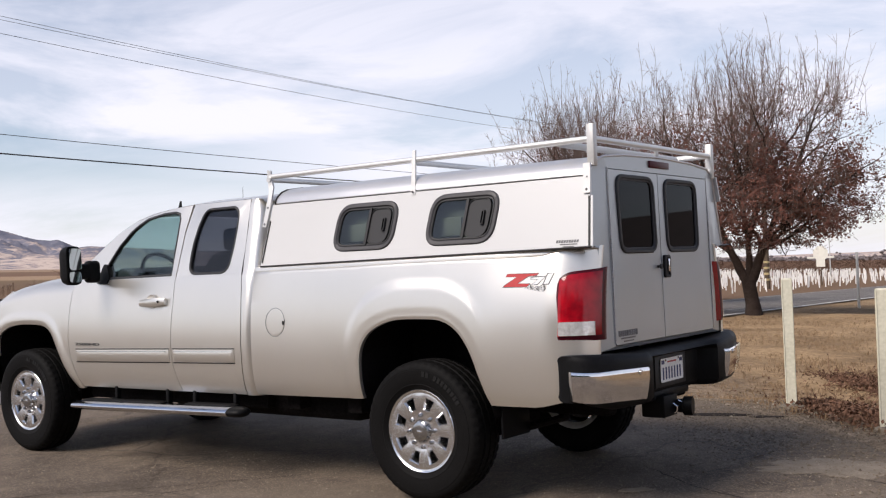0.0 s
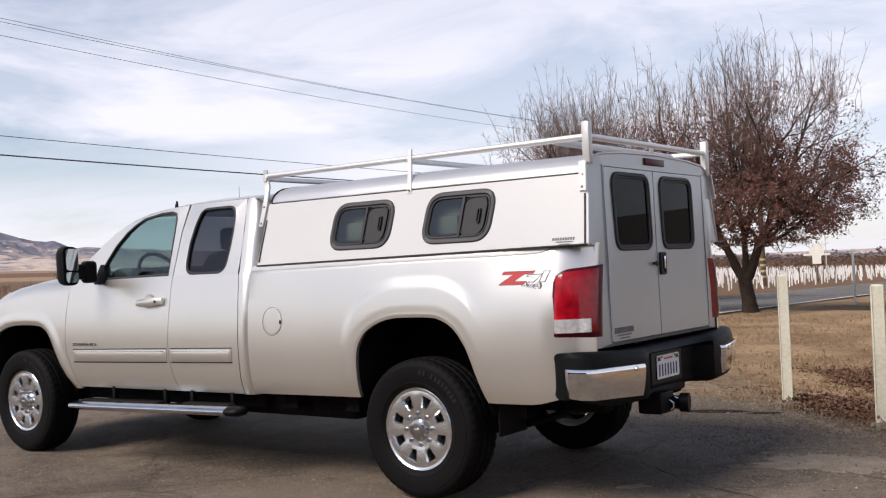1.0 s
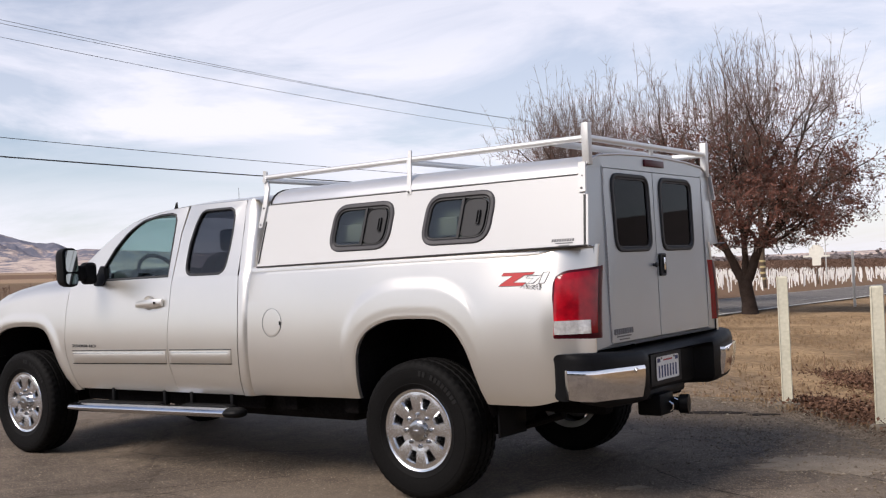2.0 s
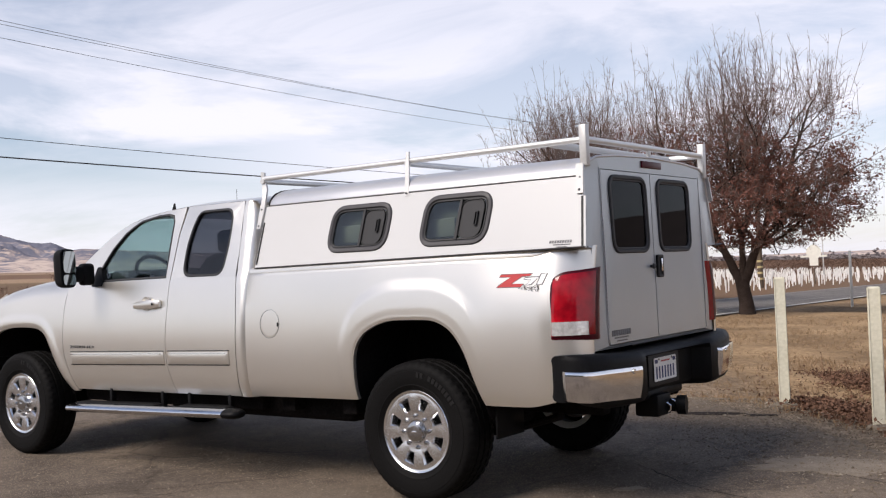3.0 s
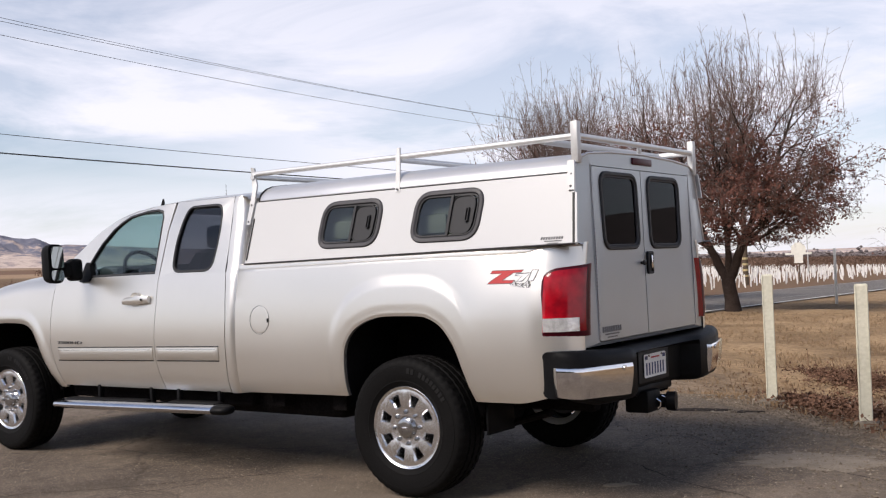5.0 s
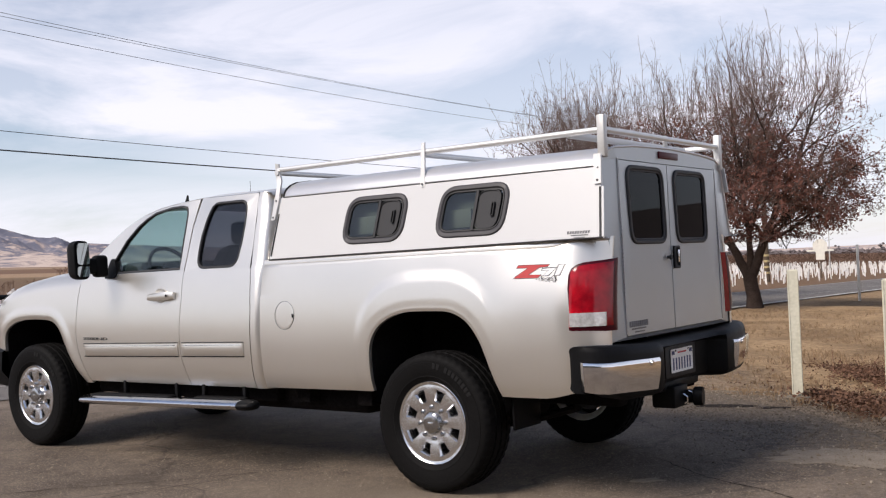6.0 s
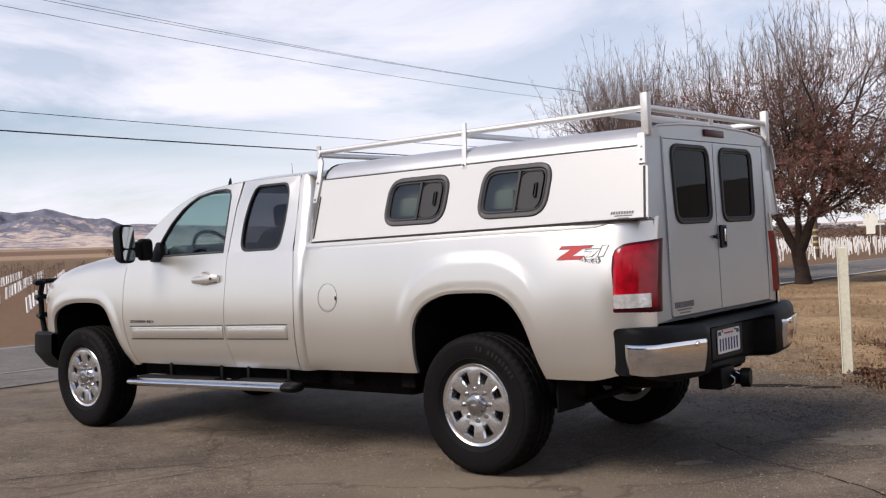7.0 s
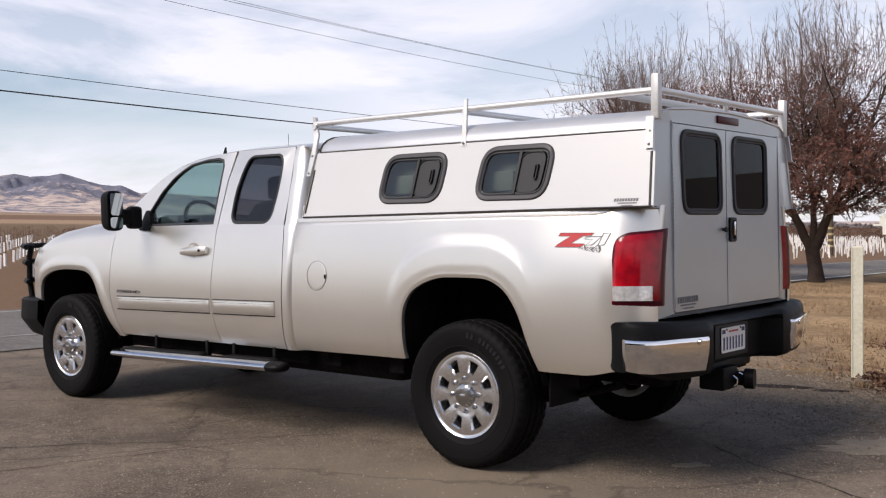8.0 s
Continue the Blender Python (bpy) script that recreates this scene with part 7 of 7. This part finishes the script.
# ---------------------------------------------------------------- vineyards
def build_vines():
    rng = random.Random(21)
    # milk-white sleeves, in rows that run away from the road; near ones are things of their own
    bm = bmesh.new()
    w = 0.032
    rows = []
    for z in (-0.05, 0.36, 0.365):
        s = 1.0 if z < 0.362 else 0.85
        rows.append([(cx * w * s, cy * w * s, z) for cx, cy in ((-1, -1), (1, -1), (1, 1), (-1, 1))])
    vs = grid(bm, rows, True)
    bm.faces.new(vs[-1])
    low = mesh_of("vine_sleeve", bm, M_TUBE)
    bm = bmesh.new()
    rows = []
    for z in (-0.05, 0.62, 0.63):
        s = 1.0 if z < 0.625 else 0.85
        rows.append([(cx * 0.026 * s, cy * 0.026 * s, z) for cx, cy in ((-1, -1), (1, -1), (1, 1), (-1, 1))])
    vs = grid(bm, rows, True)
    bm.faces.new(vs[-1])
    tall = mesh_of("vine_tube", bm, M_TUBE)
    d = Vector((-0.842, 0.540))
    nrm = Vector((0.540, 0.842))
    p0 = Vector((-16.0, 4.86))
    far = []
    stems = []
    for r in range(-8, 30):
        start = p0 + nrm * (r * 1.1)
        start = start - d * ((start.x + 15.3) / d.x if d.x else 0)
        k = 0
        while k < 30:
            q = start + d * (k * 1.45 + rng.uniform(-0.08, 0.08))
            k += 1
            if rng.random() < (0.15 if q.x < -21.0 else 0.90):
                continue
            z = ground_z(q.x, q.y)
            m = pose(q.x, q.y, z, rng.uniform(-4, 4), rng.uniform(-4, 4), rng.uniform(0, 90))
            stems.append((q.x, q.y, z))
            if -6 <= r <= 16 and k < 22:
                ob = new("vine_sleeve", low)
                ob.matrix_world = m
                tagged(ob, "white carton sleeve round a young vine", "vine sleeve", "vine sleeves in the vineyard")
            else:
                far.append((m, 0))
    # second planting, further along the road, with taller tubes
    for r in range(34):
        for k in range(75):
            x = -15.2 - k * 0.62 - rng.uniform(0, 0.25)
            y = 44.0 + r * 2.0 + k * 0.33 + rng.uniform(-0.12, 0.12)
            if rng.random() < 0.33:
                continue
            z = ground_z(x, y)
            m = pose(x, y, z, rng.uniform(-7, 7), rng.uniform(-7, 7), rng.uniform(0, 90))
            if r < 5 and k < 22:
                ob = new("vine_tube", tall)
                ob.matrix_world = m
                tagged(ob, "tall white grow tube round a young vine", "grow tube", "grow tubes in the vineyard")
            else:
                far.append((m, 1))
    verts, faces = [], []
    for m, k in far:
        w, h = (0.032, 0.36) if k == 0 else (0.026, 0.62)
        b = len(verts)
        for z in (-0.05, h):
            for cx, cy in ((-1, -1), (1, -1), (1, 1), (-1, 1)):
                verts.append(tuple(m @ Vector((cx * w, cy * w, z))))
        faces += [(b, b + 1, b + 5, b + 4), (b + 1, b + 2, b + 6, b + 5), (b + 2, b + 3, b + 7, b + 6), (b + 3, b, b + 4, b + 7), (b + 4, b + 5, b + 6, b + 7)]
    me = bpy.data.meshes.new("vine_sleeves")
    me.from_pydata(verts, [], faces)
    me.materials.append(M_TUBE)
    ob = new("vine_sleeves", me)
    tagged(ob, "many white sleeves on young vines in the fields", "vine sleeves", kind="stuff")
    # trellis stakes with end posts
    verts, faces = [], []
    for i, (x, y, z) in enumerate(stems):
        a = Vector((x, y, z))
        tube_data(verts, faces, [a, a + Vector((rng.uniform(-0.04, 0.04), rng.uniform(-0.04, 0.04), 0.85))], [0.010, 0.008], 3)
        for _ in range(3):
            c = a + Vector((0, 0, rng.uniform(0.55, 0.85)))
            tube_data(verts, faces, [c, c + Vector((rng.uniform(-0.35, 0.35), rng.uniform(-0.35, 0.35), rng.uniform(-0.1, 0.25)))], [0.006, 0.003], 3)
    me = bpy.data.meshes.new("vine_stakes")
    me.from_pydata([tuple(v) for v in verts], [], faces)
    me.materials.append(M_VINE)
    ob = new("vine_stakes", me)
    tagged(ob, "thin stakes and bare canes of young vines", "vine stakes", kind="stuff")
    # old bare vines behind the tubes: dense brown brush
    verts, faces = [], []
    for _ in range(13000):
        x = -28 - 130 * rng.random()
        y = 100 + 330 * rng.random() ** 1.4
        z = ground_z(x, y)
        h = rng.uniform(0.9, 1.4)
        b = Vector((x, y, z))
        tube_data(verts, faces, [b, b + Vector((rng.uniform(-0.4, 0.4), rng.uniform(-0.4, 0.4), h * 0.6)), b + Vector((rng.uniform(-1.2, 1.2), rng.uniform(-1.2, 1.2), h))], [0.045, 0.035, 0.02], 3)
    me = bpy.data.meshes.new("old_vines")
    me.from_pydata([tuple(v) for v in verts], [], faces)
    me.materials.append(M_VINE)
    ob = new("old_vines", me)
    tagged(ob, "dense brown bare vines in the far vineyard", "vines", kind="stuff")


build_vines()


def build_far_trees():
    """A low, uneven line of far trees along the horizon."""
    rng = random.Random(4)
    verts, faces = [], []
    for i in range(1500):
        a = radians(rng.uniform(-30, 42))
        d = rng.uniform(620, 900)
        x, y = -d * math.sin(a), d * math.cos(a)
        z = ground_z(x, y)
        h = rng.uniform(2.0, 4.2) * (1.9 if rng.random() < 0.05 else 1.0)
        for _ in range(7):
            c = Vector((x + rng.uniform(-4, 4), y + rng.uniform(-4, 4), z + h * rng.uniform(0.25, 0.95)))
            s = rng.uniform(0.8, 1.7)
            b = len(verts)
            for v in ((1, 0, 0), (-1, 0, 0), (0, 1, 0), (0, -1, 0), (0, 0, 0.8), (0, 0, -0.8)):
                verts.append(tuple(c + Vector(v) * s * rng.uniform(0.7, 1.2)))
            for f in ((0, 2, 4), (2, 1, 4), (1, 3, 4), (3, 0, 4), (2, 0, 5), (1, 2, 5), (3, 1, 5), (0, 3, 5)):
                faces.append(tuple(b + k for k in f))
    me = bpy.data.meshes.new("far_woods")
    me.from_pydata(verts, [], faces)
    me.materials.append(M_FARTREE)
    tagged(new("far_woods", me), "hazy line of distant trees on the plain", "woods", kind="stuff")


build_far_trees()


def build_unseen_evergreens(x0, x1, yc, tall, count, seed):
    """A row of evergreens added out of view to dim sky fill and darken reflections."""
    rng = random.Random(seed)
    verts, faces = [], []
    for i in range(count):
        x = rng.uniform(x0, x1)
        top = tall + 1.2 * noise.noise(Vector((x * 0.35, 0, 4.0))) + 0.5 * noise.noise(Vector((x * 1.3, 0, 9.0)))
        z = top * rng.random() ** 0.8
        y = yc + rng.gauss(0, 0.7)
        c = Vector((x, y, ground_z(x, y) + z))
        s = rng.uniform(0.12, 0.30) * (1.0 if tall < 8 else 2.3)
        b = len(verts)
        for v in ((1, 0, 0), (-1, 0, 0), (0, 1, 0), (0, -1, 0), (0, 0, 1.3), (0, 0, -1.0)):
            verts.append(tuple(c + Vector(v) * s * rng.uniform(0.6, 1.4)))
        for f in ((0, 2, 4), (2, 1, 4), (1, 3, 4), (3, 0, 4), (2, 0, 5), (1, 2, 5), (3, 1, 5), (0, 3, 5)):
            faces.append(tuple(b + k for k in f))
    me = bpy.data.meshes.new("unseen_evergreens")
    me.from_pydata(verts, [], faces)
    me.materials.append(M_UNSEEN_GREEN)
    tagged(new("unseen_evergreens", me), "dense dark evergreen row added out of view to dim sky light and reflections", "hedge", kind="stuff")


# unseen row behind the viewer, added to cut the low sky light
build_unseen_evergreens(-7.0, 30.0, -19.0, 5.2, 5200, 77)
# second row beyond the house, there for the mirror image in the rear glass
build_unseen_evergreens(6.0, 40.0, 40.0, 2.8, 5200, 78)


# ---------------------------------------------------------------- dry grass and dead brush
def build_grass():
    rng = random.Random(9)
    verts, faces = [], []
    n = 0
    while n < 9500:
        x, y = rng.uniform(-7.5, 8.0), rng.uniform(0.5, 24.0)
        if x + y < 3.9 or rng.random() > 1.25 - y / 26:
            continue
        if noise.noise(Vector((x * 0.7, y * 0.7, 1.0))) < rng.uniform(-0.5, 0.35):
            continue
        n += 1
        z = ground_z(x, y) + 0.0
        for _ in range(3):
            a = rng.uniform(0, 6.28)
            h = rng.uniform(0.012, 0.046)
            b = len(verts)
            lean = Vector((rng.uniform(-1, 1), rng.uniform(-1, 1), 0)) * h * 0.9
            o = Vector((x + rng.uniform(-0.04, 0.04), y + rng.uniform(-0.04, 0.04), z - 0.03))
            w = Vector((math.cos(a), math.sin(a), 0)) * 0.004
            verts += [tuple(o - w), tuple(o + w), tuple(o + lean * 0.4 + w * 0.7 + Vector((0, 0, h * 0.7 + 0.03))), tuple(o + lean + Vector((0, 0, h + 0.03)))]
            faces += [(b, b + 1, b + 2), (b, b + 2, b + 3)]
    me = bpy.data.meshes.new("dry_grass")
    me.from_pydata(verts, [], faces)
    me.materials.append(M_STRAW)
    tagged(new("dry_grass", me), "short dry straw-coloured grass on the verge", "grass", kind="stuff")
    # dead brush in the ditch behind the posts
    verts, faces, lv, lf = [], [], [], []
    for i in range(4200):
        t = rng.random()
        long = 1.0
        if t < 0.45:
            # heap in the ditch
            x = rng.gauss(0.40, 0.42)
            y = 7.6 - 0.5 * (x - 0.40) + rng.gauss(0, 0.20)
        elif t < 0.93:
            # litter caught along the edge of the yard, from post to post
            u = rng.uniform(-0.05, 1.5)
            x = 0.72 + u * 0.95 + rng.gauss(0, 0.08)
            y = 3.80 - u * 0.88 + rng.gauss(0, 0.15)
            long = 0.5
        else:
            x, y = rng.uniform(-1.2, 2.6), rng.uniform(3.6, 8.0)
            if x + y < 4.4:
                continue
            long = 0.28
        z = ground_z(x, y)
        a = Vector((x, y, z))
        pts = [a]
        d = Vector((rng.uniform(-1, 1), rng.uniform(-1, 1), rng.uniform(0.05, 0.35))).normalized()
        ln = rng.uniform(0.12, 0.36) * long
        for k in range(3):
            d = (d + Vector((rng.uniform(-0.5, 0.5), rng.uniform(-0.5, 0.5), -0.25))).normalized()
            pts.append(pts[-1] + d * ln / 3)
        tube_data(verts, faces, pts, [0.005, 0.0045, 0.0035, 0.002], 3)
        for k in range(3):
            c = pts[rng.randrange(1, 4)] + Vector((rng.uniform(-0.1, 0.1), rng.uniform(-0.1, 0.1), rng.uniform(-0.03, 0.06)))
            u = Vector((rng.uniform(-1, 1), rng.uniform(-1, 1), rng.uniform(-1, 1))).normalized()
            v = u.cross(Vector((rng.uniform(-1, 1), rng.uniform(-1, 1), 1))).normalized()
            s = rng.uniform(0.006, 0.016)
            b = len(lv)
            lv += [tuple(c - u * s * 1.4), tuple(c + v * s), tuple(c + u * s * 1.4), tuple(c - v * s)]
            lf += [(b, b + 1, b + 2), (b, b + 2, b + 3)]
    me = bpy.data.meshes.new("dead_brush")
    me.from_pydata([tuple(v) for v in verts] + lv, [], faces + [tuple(i + len(verts) for i in f) for f in lf])
    me.materials.append(M_LITTER)
    tagged(new("dead_brush", me), "dead brown brush and fallen leaves in the ditch", "brush", kind="stuff")


build_grass()


def build_gravel():
    """Loose stones spilt along the broken edge of the asphalt."""
    rng = random.Random(31)
    verts, faces = [], []
    n = 0
    while n < 9500:
        x = rng.uniform(-4.0, 5.5)
        s = rng.gauss(3.25, 0.70)
        y = s - x
        if not -1.5 < y < 9.0:
            continue
        n += 1
        r = rng.uniform(0.004, 0.011) * (1.5 if rng.random() < 0.05 else 1.0)
        c = Vector((x, y, ground_z(x, y) + r * 0.3))
        b = len(verts)
        for v in ((1, 0, 0), (-1, 0, 0), (0, 1, 0), (0, -1, 0), (0, 0, 0.8), (0, 0, -0.8)):
            verts.append(tuple(c + Vector(v) * r * rng.uniform(0.6, 1.25)))
        for f in ((0, 2, 4), (2, 1, 4), (1, 3, 4), (3, 0, 4), (2, 0, 5), (1, 2, 5), (3, 1, 5), (0, 3, 5)):
            faces.append(tuple(b + k for k in f))
    # a thinner scatter over the verge between yard and ditch
    n = 0
    while n < 5000:
        x = rng.uniform(-3.0, 3.5)
        y = 3.5 + abs(rng.gauss(0, 1.1)) - x
        if not 0.5 < y < 8.0:
            continue
        n += 1
        r = rng.uniform(0.004, 0.010)
        c = Vector((x, y, ground_z(x, y) + r * 0.3))
        b = len(verts)
        for v in ((1, 0, 0), (-1, 0, 0), (0, 1, 0), (0, -1, 0), (0, 0, 0.8), (0, 0, -0.8)):
            verts.append(tuple(c + Vector(v) * r * rng.uniform(0.6, 1.25)))
        for f in ((0, 2, 4), (2, 1, 4), (1, 3, 4), (3, 0, 4), (2, 0, 5), (1, 2, 5), (3, 1, 5), (0, 3, 5)):
            faces.append(tuple(b + k for k in f))
    # stones worked loose from the yard, thickest where the binder has worn off
    edge_count = len(faces)
    n = 0
    while n < 15000:
        x, y = rng.uniform(-5.2, 3.4), rng.uniform(-4.0, 3.2)
        if x + y > 3.2 or rng.random() > 0.25 + 0.75 * sm(-0.2, 0.4, noise.noise(Vector((x * 0.8, y * 0.8, 12.0)))):
            continue
        n += 1
        r = 0.0022 + 0.0058 * rng.random() ** 2.2
        c = Vector((x, y, ground_z(x, y) + r * 0.25))
        b = len(verts)
        for v in ((1, 0, 0), (-1, 0, 0), (0, 1, 0), (0, -1, 0), (0, 0, 0.8), (0, 0, -0.8)):
            verts.append(tuple(c + Vector(v) * r * rng.uniform(0.6, 1.25)))
        for f in ((0, 2, 4), (2, 1, 4), (1, 3, 4), (3, 0, 4), (2, 0, 5), (1, 2, 5), (3, 1, 5), (0, 3, 5)):
            faces.append(tuple(b + k for k in f))
    me = bpy.data.meshes.new("gravel")
    me.from_pydata(verts, [], faces)
    me.materials.append(M_GRAVEL)
    me.materials.append(M_CHIP)
    pale = random.Random(5)
    kinds = [1 if (i * 8 >= edge_count or i % 4 == 0) and pale.random() < 0.42 else 0 for i in range(len(faces) // 8)]
    me.polygons.foreach_set("material_index", [k for k in kinds for _ in range(8)])
    tagged(new("gravel", me), "loose grey-brown gravel along the asphalt edge", "gravel", kind="stuff")


build_gravel()


# ---------------------------------------------------------------- patches on the yard
def build_patch(name, at, rx, ry, yaw, seed, material, label):
    """A thin ragged patch lying on the ground."""
    rng = random.Random(seed)
    bm = bmesh.new()
    n = 72
    ca, sa = math.cos(radians(yaw)), math.sin(radians(yaw))
    rings = []
    for k, lift in ((1.0, -0.004), (0.94, 0.0035), (0.5, 0.0045)):
        ring = []
        for i in range(n):
            a = 2 * math.pi * i / n
            q = 1 + 0.55 * noise.noise(Vector((math.cos(a) * 1.3, math.sin(a) * 1.3, seed))) + 0.30 * noise.noise(Vector((math.cos(a) * 5, math.sin(a) * 5, seed)))
            q = (q + rng.uniform(-0.03, 0.03)) * k
            u, v = rx * q * math.cos(a), ry * q * math.sin(a)
            x, y = at[0] + u * ca - v * sa, at[1] + u * sa + v * ca
            ring.append((x, y, ground_z(x, y) + lift))
        rings.append(ring)
    vs = grid(bm, rings, closed=True)
    cap_ring(bm, vs[-1])
    ob = new(name, mesh_of(name, bm, material, True))
    tagged(ob, label, "patch", kind="structure")


build_patch("damp_patch", (0.22, 2.84), 0.27, 0.09, 22, 5, M_CRACK, "dark damp soil at the broken asphalt edge")
build_patch("damp_patch", (0.62, 2.86), 0.13, 0.06, 30, 9, M_CRACK, "dark damp soil at the broken asphalt edge")
build_patch("pale_patch", (1.78, 0.98), 0.42, 0.30, 20, 14, M_PATCH, "pale worn asphalt patch with a ragged edge")
build_patch("pale_patch", (0.94, -0.16), 0.10, 0.05, 40, 17, M_PATCH, "small pale worn asphalt patch")


# ---------------------------------------------------------------- house beyond the yard, mirrored in the rear glass
def build_house():
    x0, x1, y0, y1 = 9.0, 20.0, 24.0, 33.0
    z = ground_z(14, 28)
    h = thing("house", "low beige house with a dark pitched roof", "house")
    bm = bmesh.new()
    box(bm, x0, x1, y0, y1, z - 0.5, z + 2.6)
    part("wall", bm, M_WALLHOUSE, h, smooth=False)
    bm = bmesh.new()
    ym = (y0 + y1) / 2
    rows = [[(x, y, zz) for y, zz in ((y0 - 0.6, z + 2.45), (y0 - 0.6, z + 2.6), (ym, z + 4.6), (y1 + 0.6, z + 2.6), (y1 + 0.6, z + 2.45))] for x in (x0 - 0.6, x1 + 0.6)]
    vs = grid(bm, rows, True)
    bm.faces.new(vs[0])
    bm.faces.new(vs[-1])
    part("roof", bm, M_ROOFHOUSE, h, smooth=False)
    for xc in (11.5, 17.0):
        w = new("window")
        w.parent = h
        bm = bmesh.new()
        o = [(xc - 0.6, z + 0.95), (xc - 0.6, z + 2.05), (xc + 0.6, z + 2.05), (xc + 0.6, z + 0.95)]
        frame_ring(bm, o, 0.07, lambda x, zz, d: (x, y0 - d, zz), 0.0, 0.05)
        part("frame", bm, M_TUBE, w, smooth=False)
        bm = bmesh.new()
        plate(bm, o, [], lambda x, zz, d: (x, y0 - 0.02 + d, zz), 0.015)
        part("pane", bm, M_SCREEN, w, smooth=False)


build_house()


# ---------------------------------------------------------------- long cracks in the yard's asphalt
def build_crack(a, b, seed, width=0.010):
    rng = random.Random(seed)
    a, b = Vector((a[0], a[1], 0)), Vector((b[0], b[1], 0))
    n = max(8, int((b - a).length / 0.07))
    side = (b - a).normalized().cross(Vector((0, 0, 1)))
    rows, off = [], 0.0
    for i in range(n + 1):
        off = off * 0.94 + rng.gauss(0, 0.014)
        p = a.lerp(b, i / n) + side * off
        w = width * (0.35 + 0.9 * abs(noise.noise(Vector((i * 0.21, seed, 0))))) * min(1, i / 4, (n - i) / 4)
        z = ground_z(p.x, p.y) + 0.004
        rows.append([(p.x - side.x * w, p.y - side.y * w, z), (p.x + side.x * w, p.y + side.y * w, z)])
    bm = bmesh.new()
    grid(bm, rows)
    ob = new("asphalt_crack", mesh_of("asphalt_crack", bm, M_CRACK))
    return tagged(ob, "thin dark crack filled with grit in the asphalt", "crack", kind="structure")


build_crack((-2.9, -2.75), (-1.15, -0.55), 1, 0.009)
build_crack((-2.2, -3.3), (-1.35, -1.0), 2, 0.007)
build_crack((0.55, 0.60), (2.6, -0.85), 3, 0.008)
build_crack((-0.9, -3.4), (0.9, -2.6), 4, 0.006)
build_crack((1.35, 1.0), (2.9, 0.15), 5, 0.006)
